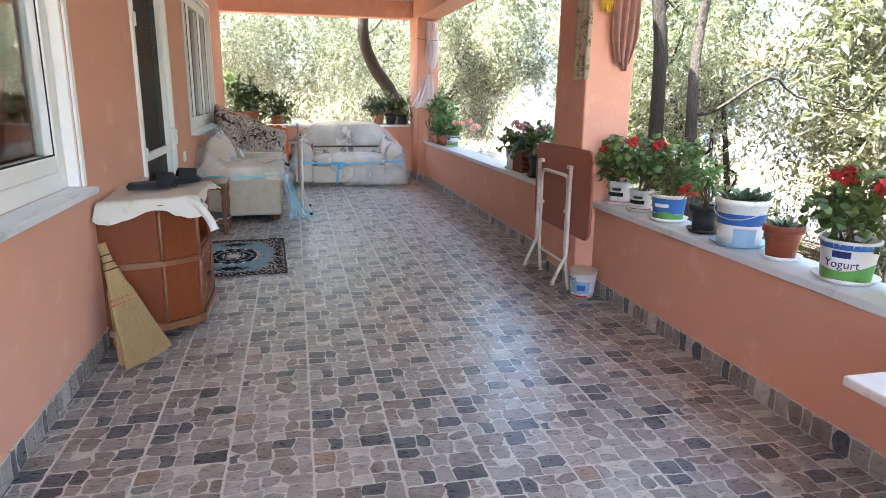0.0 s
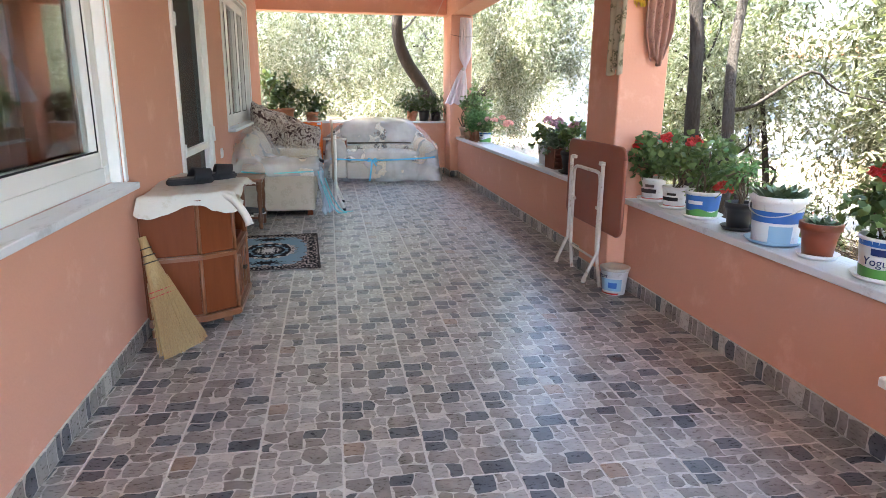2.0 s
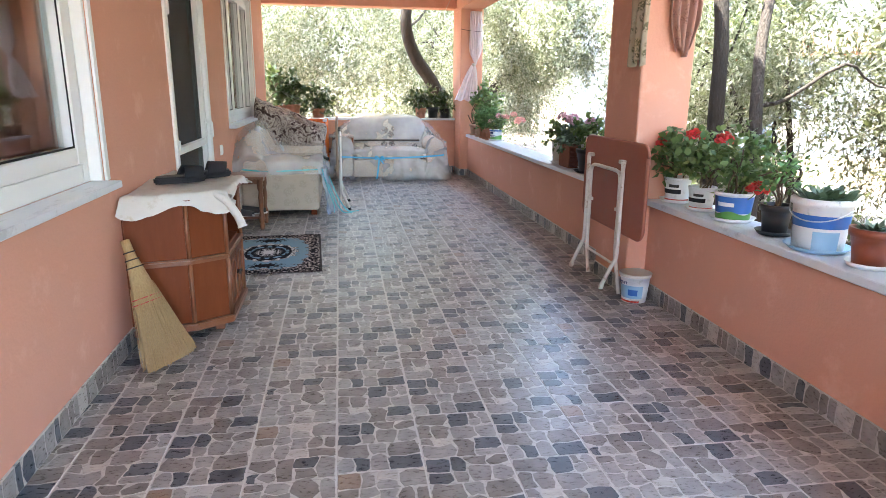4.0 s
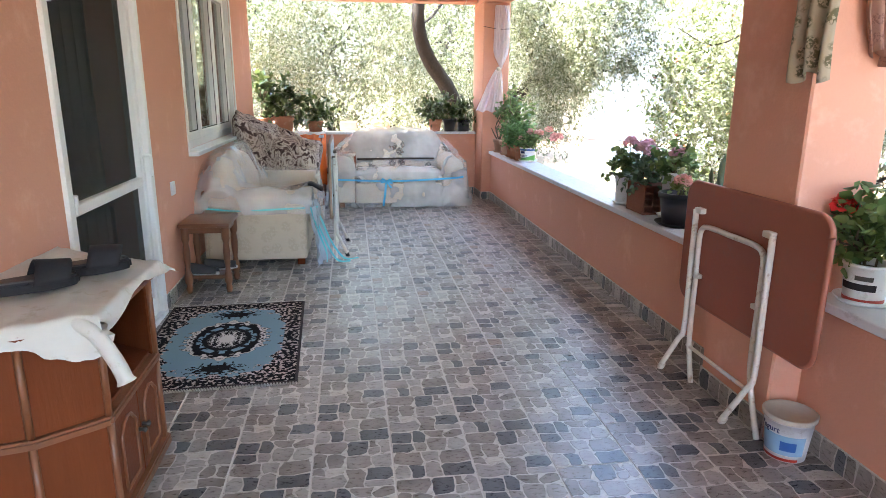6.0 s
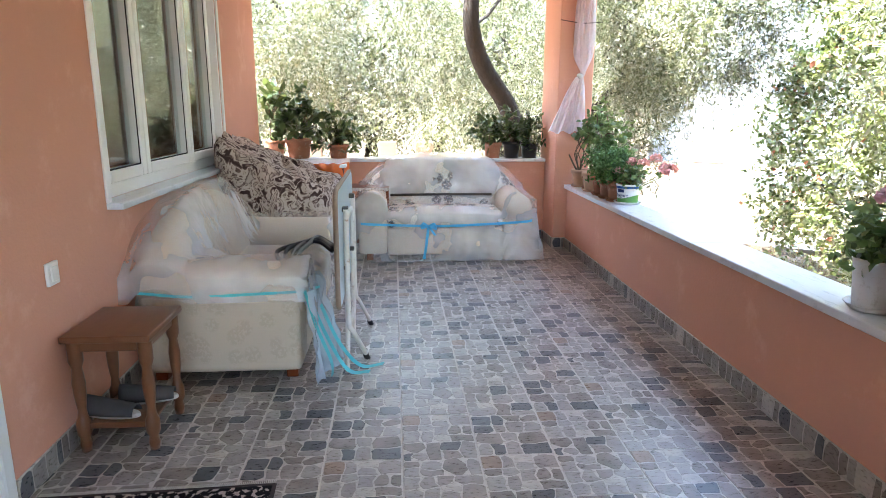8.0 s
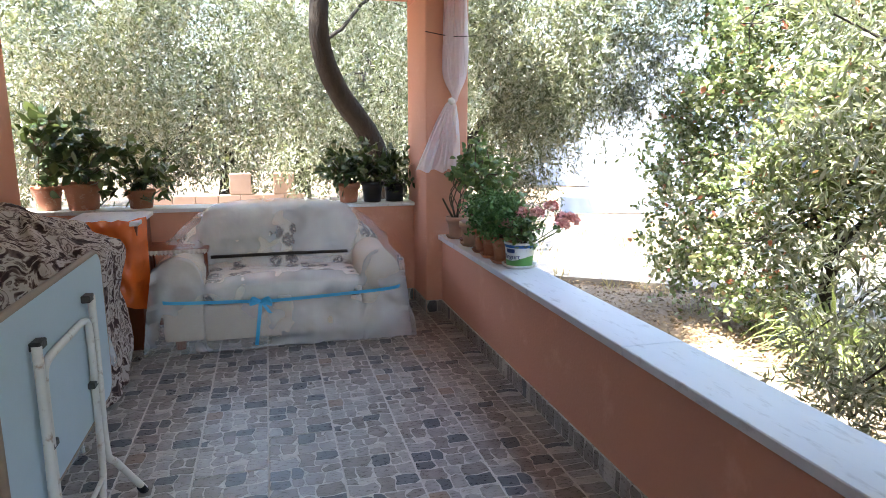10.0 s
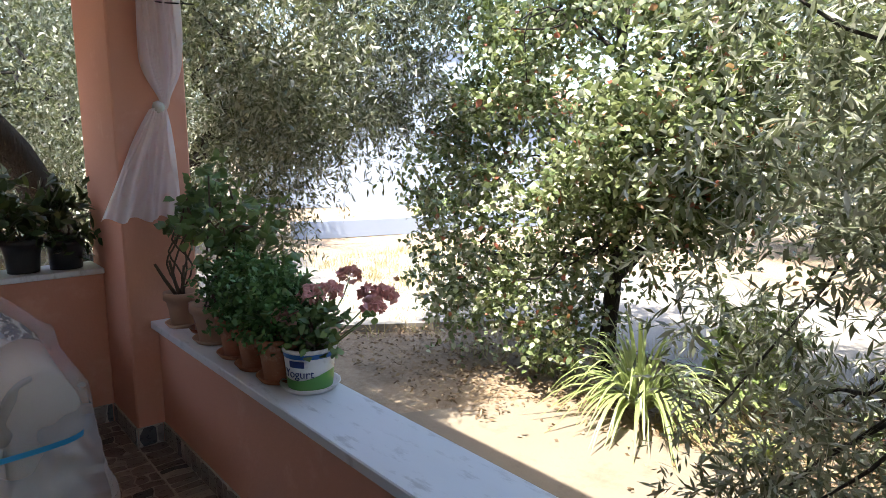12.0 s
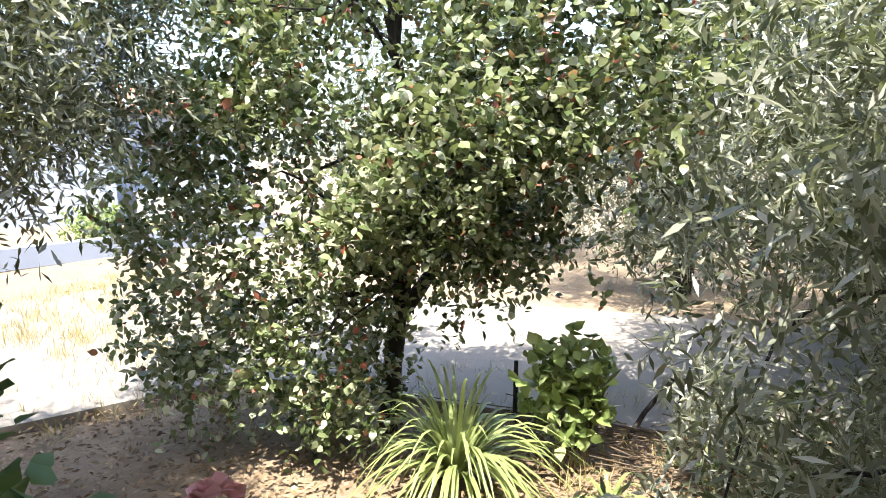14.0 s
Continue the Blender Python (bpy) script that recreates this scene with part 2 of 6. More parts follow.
LILAC_F = leafy("lilac_petal", [(0.0, (0.60, 0.28, 0.40)), (1.0, (0.74, 0.44, 0.54))], 0.5, 0.25)
DRY = leafy("dry_grass", [(0.0, (0.30, 0.22, 0.10)), (0.7, (0.48, 0.38, 0.19)), (1.0, (0.30, 0.30, 0.10))], 0.8, 0.2)
LITTER = leafy("leaf_litter", [(0.0, (0.09, 0.055, 0.03)), (0.6, (0.20, 0.13, 0.07)), (1.0, (0.34, 0.25, 0.15))], 0.8, 0.05)


def ground_material():
    m, nt, b = shader("dry_ground")
    v = coords(nt)
    a, f, g = noise_at(nt, v, 0.35, 5), noise_at(nt, v, 16, 6, 0.7), noise_at(nt, v, 2.2, 6, 0.7)
    c = mix(nt, a, (0.17, 0.112, 0.068), (0.27, 0.20, 0.13))
    c = mix(nt, ramp(nt, g, [(0.48, (0, 0, 0)), (0.66, (0.75, 0.75, 0.75))]), c, (0.13, 0.085, 0.05))
    c = mix(nt, ramp(nt, f, [(0.4, (0, 0, 0)), (0.75, (0.7, 0.7, 0.7))]), c, (0.31, 0.25, 0.175))
    nt.links.new(c, b.inputs["Base Color"])
    b.inputs["Roughness"].default_value = 0.95
    bump(nt, f, b, 0.9, 0.03)
    return m


GROUND = ground_material()


def glass_material():
    m, nt, b = shader("window_glass")
    b.inputs["Base Color"].default_value = (0.9, 0.95, 0.93, 1)
    b.inputs["Roughness"].default_value = 0.02
    b.inputs["Transmission Weight"].default_value = 1.0
    b.inputs["IOR"].default_value = 1.5
    return m


GLASS = glass_material()


def film_material(name, opacity, tint=(0.80, 0.82, 0.84)):
    """Thin milky plastic film: softly creased, glossy, part see-through."""
    m, nt, b = shader(name)
    v = coords(nt)
    broad = noise_at(nt, v, 2.2, 3, 0.5)
    b.inputs["Base Color"].default_value = (*tint, 1)
    b.inputs["Roughness"].default_value = 0.22
    crease = node(nt, "ShaderNodeTexNoise", Scale=6.0, Detail=1.0, Distortion=0.3)
    nt.links.new(v, crease.inputs["Vector"])
    ridge = ramp(nt, crease.outputs["Fac"], [(0.40, (0, 0, 0)), (0.50, (1, 1, 1)), (0.60, (0, 0, 0))])
    bump(nt, mix(nt, 0.12, noise_at(nt, v, 7, 3, 0.55), ridge), b, 0.6, 0.03)
    tr = nt.nodes.new("ShaderNodeBsdfTransparent")
    ms = nt.nodes.new("ShaderNodeMixShader")
    fac = nt.nodes.new("ShaderNodeMapRange")
    fac.inputs["From Min"].default_value, fac.inputs["From Max"].default_value = 0.34, 0.66
    fac.inputs["To Min"].default_value, fac.inputs["To Max"].default_value = opacity - 0.10, opacity + 0.13
    nt.links.new(broad, fac.inputs["Value"])
    nt.links.new(fac.outputs[0], ms.inputs[0])
    nt.links.new(tr.outputs[0], ms.inputs[1])
    nt.links.new(b.outputs[0], ms.inputs[2])
    nt.links.new(ms.outputs[0], nt.nodes["Material Output"].inputs["Surface"])
    return m


FILM = film_material("clear_plastic_film", 0.28, (0.93, 0.94, 0.95))
FILM_BLUE = film_material("bluish_plastic_film", 0.55, (0.62, 0.74, 0.86))
SHEER = surface("sheer_white_curtain", (0.80, 0.74, 0.76), (0.88, 0.85, 0.86), 0.8, big=8, fine=120, relief=0.1, spots=(0.80, 0.50, 0.55))


def let_light_through(m, share, tint):
    nt = m.node_tree
    tr = nt.nodes.new("ShaderNodeBsdfTranslucent")
    tr.inputs["Color"].default_value = (*tint, 1)
    ms = nt.nodes.new("ShaderNodeMixShader")
    ms.inputs[0].default_value = share
    nt.links.new(nt.nodes["Principled BSDF"].outputs[0], ms.inputs[1])
    nt.links.new(tr.outputs[0], ms.inputs[2])
    nt.links.new(ms.outputs[0], nt.nodes["Material Output"].inputs["Surface"])


let_light_through(SHEER, 0.6, (0.88, 0.82, 0.84))


def screen_material():
    m, nt, b = shader("fly_screen_mesh")
    b.inputs["Base Color"].default_value = (0.035, 0.036, 0.035, 1)
    b.inputs["Roughness"].default_value = 0.8
    tr = nt.nodes.new("ShaderNodeBsdfTransparent")
    ms = nt.nodes.new("ShaderNodeMixShader")
    ms.inputs[0].default_value = 0.55
    nt.links.new(tr.outputs[0], ms.inputs[1])
    nt.links.new(b.outputs[0], ms.inputs[2])
    nt.links.new(ms.outputs[0], nt.nodes["Material Output"].inputs["Surface"])
    return m


SCREEN = screen_material()
ORANGE_NET = film_material("orange_plastic_bag", 0.85, (0.80, 0.16, 0.03))


def floral(name, base, blots, size=9.0, cover=0.56, rough=0.9):
    """Cloth with a printed pattern of blots and sprigs."""
    m, nt, b = shader(name)
    v = coords(nt)
    vo = node(nt, "ShaderNodeTexVoronoi", Scale=size, Randomness=0.9)
    nt.links.new(v, vo.inputs["Vector"])
    n = noise_at(nt, v, size * 5.5, 4, 0.6)
    near = ramp(nt, vo.outputs["Distance"], [(0.36, (1, 1, 1)), (0.48, (0, 0, 0))])
    blot = ramp(nt, n, [(cover - 0.06, (0, 0, 0)), (cover, (1, 1, 1))])
    c = mix(nt, mix(nt, 1.0, near, blot, "MULTIPLY"), base, blots)
    nt.links.new(c, b.inputs["Base Color"])
    b.inputs["Roughness"].default_value = rough
    bump(nt, noise_at(nt, v, 120), b, 0.2, 0.003)
    return m


FLORAL = floral("grey_floral_cloth", (0.58, 0.54, 0.47), (0.05, 0.055, 0.06), 7.5, 0.47)
TUFTED = floral("cream_tufted_cloth", (0.50, 0.43, 0.34), (0.45, 0.385, 0.30), 9.5, 0.5)


def brocade():
    m, nt, b = shader("brown_brocade")
    v = coords(nt)
    w = node(nt, "ShaderNodeTexNoise", Scale=12.0, Detail=3.0, Distortion=1.4)
    nt.links.new(v, w.inputs["Vector"])
    c = ramp(nt, w.outputs["Fac"], [(0.38, (0.050, 0.030, 0.028)), (0.44, (0.17, 0.115, 0.10)), (0.48, (0.50, 0.43, 0.38)), (0.55, (0.46, 0.39, 0.34)), (0.59, (0.09, 0.055, 0.05)), (0.66, (0.42, 0.35, 0.31))])
    nt.links.new(c, b.inputs["Base Color"])
    b.inputs["Roughness"].default_value = 0.85
    bump(nt, w.outputs["Fac"], b, 0.4, 0.01)
    return m


BROCADE = brocade()
PRINT = floral("olive_print_cloth", (0.40, 0.34, 0.25), (0.12, 0.11, 0.06), 16.0, 0.5)
ROSE_CLOTH = floral("dusty_rose_cloth", (0.34, 0.19, 0.15), (0.22, 0.11, 0.09), 20.0, 0.55)


def rug_material():
    """Medallion rug in pale blue, black and cream with a dark scroll border."""
    m, nt, b = shader("rug_weave")
    v = coords(nt)
    sep = nt.nodes.new("ShaderNodeSeparateXYZ")
    nt.links.new(v, sep.inputs[0])

    def op(kind, a, c=None):
        n = nt.nodes.new("ShaderNodeMath")
        n.operation = kind
        for s, x in zip(n.inputs, (a, c)):
            if x is None:
                continue
            if isinstance(x, (int, float)):
                s.default_value = x
            else:
                nt.links.new(x, s)
        return n.outputs[0]

    ax, ay = op("ABSOLUTE", sep.outputs[0]), op("ABSOLUTE", sep.outputs[1])
    comb = nt.nodes.new("ShaderNodeCombineXYZ")
    nt.links.new(ax, comb.inputs[0])
    nt.links.new(ay, comb.inputs[1])
    scroll = noise_at(nt, comb.outputs[0], 19, 2, 0.5)
    scroll2 = noise_at(nt, comb.outputs[0], 44, 2, 0.5)
    r = op("SQRT", op("ADD", op("POWER", op("DIVIDE", ax, 0.225), 2.0), op("POWER", op("DIVIDE", ay, 0.29), 2.0)))
    inner = op("MINIMUM", op("SUBTRACT", 0.42, ax), op("SUBTRACT", 0.62, ay))  # distance in from the hem
    field = (0.20, 0.31, 0.37)
    black, cream = (0.008, 0.007, 0.009), (0.60, 0.55, 0.50)
    sc = ramp(nt, scroll, [(0.47, (0, 0, 0)), (0.50, (1, 1, 1))])
    sc2 = ramp(nt, scroll2, [(0.50, (0, 0, 0)), (0.54, (1, 1, 1))])
    medal = mix(nt, sc2, black, cream)

    def below(x, lim, soft=0.015):
        return ramp(nt, op("MULTIPLY", x, 0.4), [((lim - soft) * 0.4, (1, 1, 1)), ((lim + soft) * 0.4, (0, 0, 0))])

    wob = op("ADD", r, op("MULTIPLY", op("SUBTRACT", scroll, 0.5), 0.8))
    c = mix(nt, below(wob, 1.0), field, black)
    c = mix(nt, below(op("ABSOLUTE", op("SUBTRACT", wob, 0.93)), 0.045), c, cream)
    c = mix(nt, below(op("ABSOLUTE", op("SUBTRACT", r, 0.66)), 0.07), c, mix(nt, sc, black, field))
    core = op("ADD", r, op("MULTIPLY", op("SUBTRACT", scroll2, 0.5), 0.8))
    c = mix(nt, below(core, 0.50), c, medal)
    c = mix(nt, below(core, 0.18), c, cream)
    e1 = op("SQRT", op("ADD", op("POWER", op("DIVIDE", ax, 0.12), 2.0), op("POWER", op("DIVIDE", op("SUBTRACT", ay, 0.41), 0.065), 2.0)))
    c = mix(nt, below(op("ADD", e1, op("MULTIPLY", op("SUBTRACT", scroll2, 0.5), 3.0)), 0.9), c, black)
    cor = op("ADD", op("ADD", op("POWER", op("DIVIDE", ax, 0.36), 3.0), op("POWER", op("DIVIDE", ay, 0.56), 3.0)), op("MULTIPLY", op("SUBTRACT", scroll, 0.5), 1.4))
    c = mix(nt, below(cor, 0.70), mix(nt, sc2, black, (0.54, 0.44, 0.40)), c)
    border = mix(nt, ramp(nt, scroll2, [(0.535, (0, 0, 0)), (0.56, (1, 1, 1))]), black, (0.42, 0.35, 0.31))
    c = mix(nt, ramp(nt, inner, [(0.10, (1, 1, 1)), (0.103, (0, 0, 0))]), c, border)
    c = mix(nt, ramp(nt, inner, [(0.012, (1, 1, 1)), (0.014, (0, 0, 0))]), c, (0.05, 0.04, 0.04))
    nt.links.new(c, b.inputs["Base Color"])
    b.inputs["Roughness"].default_value = 0.95
    bump(nt, noise_at(nt, v, 220), b, 0.5, 0.004)
    return m


RUG = rug_material()

for m_ in (RUG, BROCADE, RUBBER, WOOD):
    m_.node_tree.nodes["Principled BSDF"].inputs["Specular IOR Level"].default_value = 0.12


# ---------------------------------------------------------------- building helpers
def mesh_of(name, verts, faces, material, smooth=False):
    me = bpy.data.meshes.new(name)
    me.from_pydata([tuple(v) for v in verts], [], faces)
    me.materials.append(material)
    if smooth:
        me.polygons.foreach_set("use_smooth", [True] * len(me.polygons))
    me.update()
    return me


def part(name, me, parent=None, label="", at=None):
    """Links a mesh as one object, under parent if there is one."""
    ob = new(name, me)
    if at is not None:
        ob.matrix_basis = at
    if parent is not None:
        ob.parent = parent
    if label:
        tagged(ob, label)
    return ob


def thing(name, label, category, at=None, group="", kind=""):
    ob = new(name)
    ob.empty_display_size = 0.1
    if at is not None:
        ob.matrix_basis = at
    return tagged(ob, label, category, group, kind)


def box(name, lo, hi, material, bevel=0.0, segments=2):
    bm = bmesh.new()
    bmesh.ops.create_cube(bm, size=1)
    for v in bm.verts:
        v.co = Vector(((lo[i] + hi[i]) / 2 + v.co[i] * (hi[i] - lo[i]) for i in range(3)))
    if bevel:
        bmesh.ops.bevel(bm, geom=bm.edges[:], offset=bevel, segments=segments, affect="EDGES", profile=0.6)
    me = bpy.data.meshes.new(name)
    bm.to_mesh(me)
    bm.free()
    me.materials.append(material)
    if bevel and segments > 1:
        me.polygons.foreach_set("use_smooth", [True] * len(me.polygons))
    return me


def boxes(name, list_of, material, bevel=0.0):
    """Several blocks joined into one mesh."""
    bm = bmesh.new()
    for lo, hi in list_of:
        made = bmesh.ops.create_cube(bm, size=1)["verts"]
        for v in made:
            v.co = Vector(((lo[i] + hi[i]) / 2 + v.co[i] * (hi[i] - lo[i]) for i in range(3)))
    if bevel:
        bmesh.ops.bevel(bm, geom=bm.edges[:], offset=bevel, segments=1, affect="EDGES")
    me = bpy.data.meshes.new(name)
    bm.to_mesh(me)
    bm.free()
    me.materials.append(material)
    return me


def prism(name, plan, z0, z1, material, bevel=0.0):
    bm = bmesh.new()
    low = [bm.verts.new((x, y, z0)) for x, y in plan]
    face = bm.faces.new(low)
    up = bmesh.ops.extrude_face_region(bm, geom=[face])["geom"]
    for v in up:
        if isinstance(v, bmesh.types.BMVert):
            v.co.z = z1
    bmesh.ops.recalc_face_normals(bm, faces=bm.faces[:])
    if bevel:
        bmesh.ops.bevel(bm, geom=bm.edges[:], offset=bevel, segments=2, affect="EDGES")
    me = bpy.data.meshes.new(name)
    bm.to_mesh(me)
    bm.free()
    me.materials.append(material)
    return me


def lathe(name, profile, material, sides=28, smooth=True):
    """Turns (radius, height) pairs round z."""
    verts, faces = [], []
    for r, z in profile:
        for i in range(sides):
            a = 2 * math.pi * i / sides
            verts.append((r * math.cos(a), r * math.sin(a), z))
    for j in range(len(profile) - 1):
        for i in range(sides):
            k = (i + 1) % sides
            faces.append((j * sides + i, j * sides + k, (j + 1) * sides + k, (j + 1) * sides + i))
    return mesh_of(name, verts, faces, material, smooth)


def tube_data(points, radii, sides=8):
    pts = [Vector(p) for p in points]
    if isinstance(radii, (int, float)):
        radii = [radii] * len(pts)
    verts, faces = [], []
    side = None
    for i, p in enumerate(pts):
        d = (pts[min(i + 1, len(pts) - 1)] - pts[max(i - 1, 0)]).normalized()
        if side is None:
            side = d.orthogonal().normalized()
        else:
            side = (side - d * side.dot(d)).normalized()
        other = d.cross(side)
        for k in range(sides):
            a = 2 * math.pi * k / sides
            verts.append(p + (side * math.cos(a) + other * math.sin(a)) * radii[i])
    for i in range(len(pts) - 1):
        for k in range(sides):
            n = (k + 1) % sides
            faces.append((i * sides + k, i * sides + n, (i + 1) * sides + n, (i + 1) * sides + k))
    faces.append(tuple(reversed(range(sides))))
    faces.append(tuple((len(pts) - 1) * sides + k for k in range(sides)))
    return verts, faces


def tube(name, points, radii, material, sides=8):
    v, f = tube_data(points, radii, sides)
    return mesh_of(name, v, f, material, True)


def join(name, bits, material, smooth=True):
    verts, faces = [], []
    for v, f in bits:
        o = len(verts)
        verts += list(v)
        faces += [tuple(i + o for i in q) for q in f]
    return mesh_of(name, verts, faces, material, smooth)


def spline(points, steps=6):
    """Catmull-Rom through the points."""
    p = [Vector(q) for q in points]
    p = [2 * p[0] - p[1]] + p + [2 * p[-1] - p[-2]]
    out = []
    for i in range(1, len(p) - 2):
        for s in range(steps):
            t = s / steps
            a, b, c, d = p[i - 1:i + 3]
            out.append(0.5 * (2 * b + (c - a) * t + (2 * a - 5 * b + 4 * c - d) * t * t + (3 * b - a - 3 * c + d) * t ** 3))
    out.append(p[-2])
    return out


def sheet(name, fn, nu, nv, material, thick=0.0):
    """A cloth or film: fn(u, v) gives the place, u and v from 0 to 1."""
    verts = [fn(i / nu, j / nv) for j in range(nv + 1) for i in range(nu + 1)]
    faces = [(j * (nu + 1) + i, j * (nu + 1) + i + 1, (j + 1) * (nu + 1) + i + 1, (j + 1) * (nu + 1) + i) for j in range(nv) for i in range(nu)]
    me = mesh_of(name, verts, faces, material, True)
    if thick:
        bm = bmesh.new()
        bm.from_mesh(me)
        bmesh.ops.solidify(bm, geom=bm.faces[:], thickness=thick)
        bm.to_mesh(me)
        bm.free()
        me.polygons.foreach_set("use_smooth", [True] * len(me.polygons))
    return me


def fuzz(x, y, z=0.0):
    return noise.noise((x, y, z))


def leaves(name, places, ways, length, width, material, rng, broad=False, flat=0.3):
    """Many leaves in one mesh: a folded blade at every place, along every way."""
    n = len(places)
    ways = ways / np.maximum(np.linalg.norm(ways, axis=1, keepdims=True), 1e-6)
    ref = rng.normal(size=(n, 3)) * flat + np.array((0, 0, 1.0))
    side = np.cross(ways, ref)
    side /= np.maximum(np.linalg.norm(side, axis=1, keepdims=True), 1e-6)
    up = np.cross(side, ways)
    L = (length * rng.uniform(0.65, 1.25, n))[:, None]
    W = (width * rng.uniform(0.7, 1.25, n))[:, None] * 0.5
    if broad:
        rows = [places, places + ways * L * 0.22 + side * W * 0.85 + up * W * 0.3, places + ways * L * 0.55 + side * W + up * W * 0.35, places + ways * L,
                places + ways * L * 0.55 - side * W + up * W * 0.35, places + ways * L * 0.22 - side * W * 0.85 + up * W * 0.3]
        quads = ((0, 1, 5), (1, 2, 4, 5), (2, 3, 4))
    else:
        rows = [places, places + ways * L * 0.5 + side * W + up * W * 0.3, places + ways * L, places + ways * L * 0.5 - side * W + up * W * 0.3]
        quads = ((0, 1, 2, 3),)
    k = len(rows)
    co = np.stack(rows, 1).reshape(-1, 3).astype(np.float32)
    me = bpy.data.meshes.new(name)
    me.vertices.add(len(co))
    me.vertices.foreach_set("co", co.ravel())
    sizes = [len(q) for q in quads]
    loops = np.concatenate([np.array(q) for q in quads])
    idx = (np.arange(n)[:, None] * k + loops[None, :]).ravel().astype(np.int32)
    me.loops.add(len(idx))
    me.loops.foreach_set("vertex_index", idx)
    me.polygons.add(n * len(quads))
    starts = (np.arange(n)[:, None] * len(loops) + np.concatenate([[0], np.cumsum(sizes)[:-1]])[None, :]).ravel().astype(np.int32)
    me.polygons.foreach_set("loop_start", starts)
    me.update(calc_edges=True)
    me.validate()
    me.materials.append(material)
    return me


# ---------------------------------------------------------------- plan
WX, PX, SX = -0.335, 2.56, 2.655           # house wall, pillar inner face, sill inner edge
RX0, RX1 = 2.69, 2.90                       # parapet faces
SZ, FZ = 0.635, 0.855                       # sill tops: garden side, far end
FY0, FY1 = 10.98, 11.20                     # far parapet faces
AY0, AY1 = 4.55, 5.05                       # near pillar
BY0, BY1 = 10.55, 11.20                     # corner pillar
CEIL = 2.75
GZ = -0.65                                  # ground outside
Y0 = -2.2                                   # rear end of the porch
NEAR_END = -1.6


def structure(name, me, label="", category=""):
    return tagged(part(name, me), label, category, kind="structure")


# house wall with its openings, in blocks that butt
WINS = {"window_1": (1.55, 3.93, 0.875, 2.36), "window_2": (7.46, 9.55, 0.935, 2.36)}
DOOR = (5.24, 6.47, 0.0, 2.30)
T = 0.24
wall_house = thing("wall_house", "peach plastered house wall with openings", "wall", kind="structure")
ys = [Y0, *WINS["window_1"][:2], *DOOR[:2], *WINS["window_2"][:2], 10.88]
for a, b in zip(ys[:-1], ys[1:]):
    hole = next((o for o in (*WINS.values(), DOOR) if abs(o[0] - a) < 1e-6), None)
    for z0, z1 in ([(-0.7, CEIL)] if hole is None else [(-0.7, hole[2]), (hole[3], CEIL)]):
        part("wall_panel", box("wall_panel", (WX - T, a, z0), (WX, b, z1), PLASTER), wall_house)
structure("wall_house_end", boxes("wall_house_end", [((-6.0, 10.64, -0.7), (WX - T, 10.88, CEIL))], PLASTER), "peach plastered end wall of the house", "wall")
structure("parapet_rear", box("parapet_rear", (WX, Y0 - 0.2, -0.7), (RX0, Y0, SZ - 0.038), PLASTER, 0.006, 1), "low peach plastered parapet at the rear", "parapet")
structure("parapet_garden", box("parapet_garden", (RX0, AY1, -0.7), (RX1, BY0, SZ - 0.038), PLASTER, 0.006, 1), "low peach plastered parapet wall", "parapet")
structure("parapet_near", box("parapet_near", (RX0, Y0, -0.7), (RX1, AY0, SZ - 0.038), PLASTER, 0.006, 1), "low peach plastered parapet wall", "parapet")
structure("parapet_end", box("parapet_end", (WX - T - 0.3, FY0, -0.7), (PX, FY1, FZ - 0.03), PLASTER, 0.006, 1), "low peach plastered parapet at the porch end", "parapet")
structure("pillar_near", box("pillar_near", (PX, AY0, -0.7), (2.895, AY1, 2.46), PLASTER, 0.008, 1), "square peach plastered pillar", "pillar")
structure("pillar_corner", box("pillar_corner", (PX, BY0, -0.7), (2.895, BY1, 2.46), PLASTER, 0.008, 1), "square peach plastered corner pillar", "pillar")
structure("pillar_rear", box("pillar_rear", (PX, Y0, -0.7), (2.895, Y0 + 0.5, 2.46), PLASTER, 0.008, 1), "square peach plastered pillar", "pillar")
structure("beam_garden", box("beam_garden", (PX, Y0, 2.46), (2.895, FY1, CEIL), PLASTER, 0.006, 1), "peach plastered beam over the open side", "beam")
structure("beam_end", box("beam_end", (WX - T, FY0 - 0.03, 2.50), (PX, FY1, CEIL), PLASTER, 0.006, 1), "peach plastered beam over the porch end", "beam")
# end overhang out to y 12 is added, unseen, to keep sun off the sofa
structure("ceiling", box("ceiling", (WX - T, Y0 - 0.2, CEIL), (3.35, 12.0, CEIL + 0.2), PLASTER_IN), "cream plastered porch ceiling slab", "ceiling")
structure("floor", box("floor", (WX, Y0, -0.7), (RX0, FY0, -0.003), GROUT), "cement bed under the floor tiles", "floor")


def sill(name, pieces, label):
    root = thing(name, label, "sill", kind="structure")
    for lo, hi in pieces:
        part("slab", box("slab", lo, hi, MARBLE, 0.004, 1), root)
    return root


sill("sill_garden", [((SX, a + 0.0025, SZ - 0.038), (2.925, b - 0.0025, SZ)) for a, b in ((AY1, 7.795), (7.795, BY0))], "white veined marble sill on the parapet")
sill("sill_near", [((SX, a + 0.0025, SZ - 0.038), (2.925, b - 0.0025, SZ)) for a, b in ((Y0, 0.6), (0.6, AY0))], "white veined marble sill on the parapet")
sill("sill_end", [((WX - T - 0.3, FY0 - 0.03, FZ - 0.03), (1.1, FY1 + 0.03, FZ)), ((1.103, FY0 - 0.03, FZ - 0.03), (PX - 0.001, FY1 + 0.03, FZ))], "white marble sill on the end parapet")


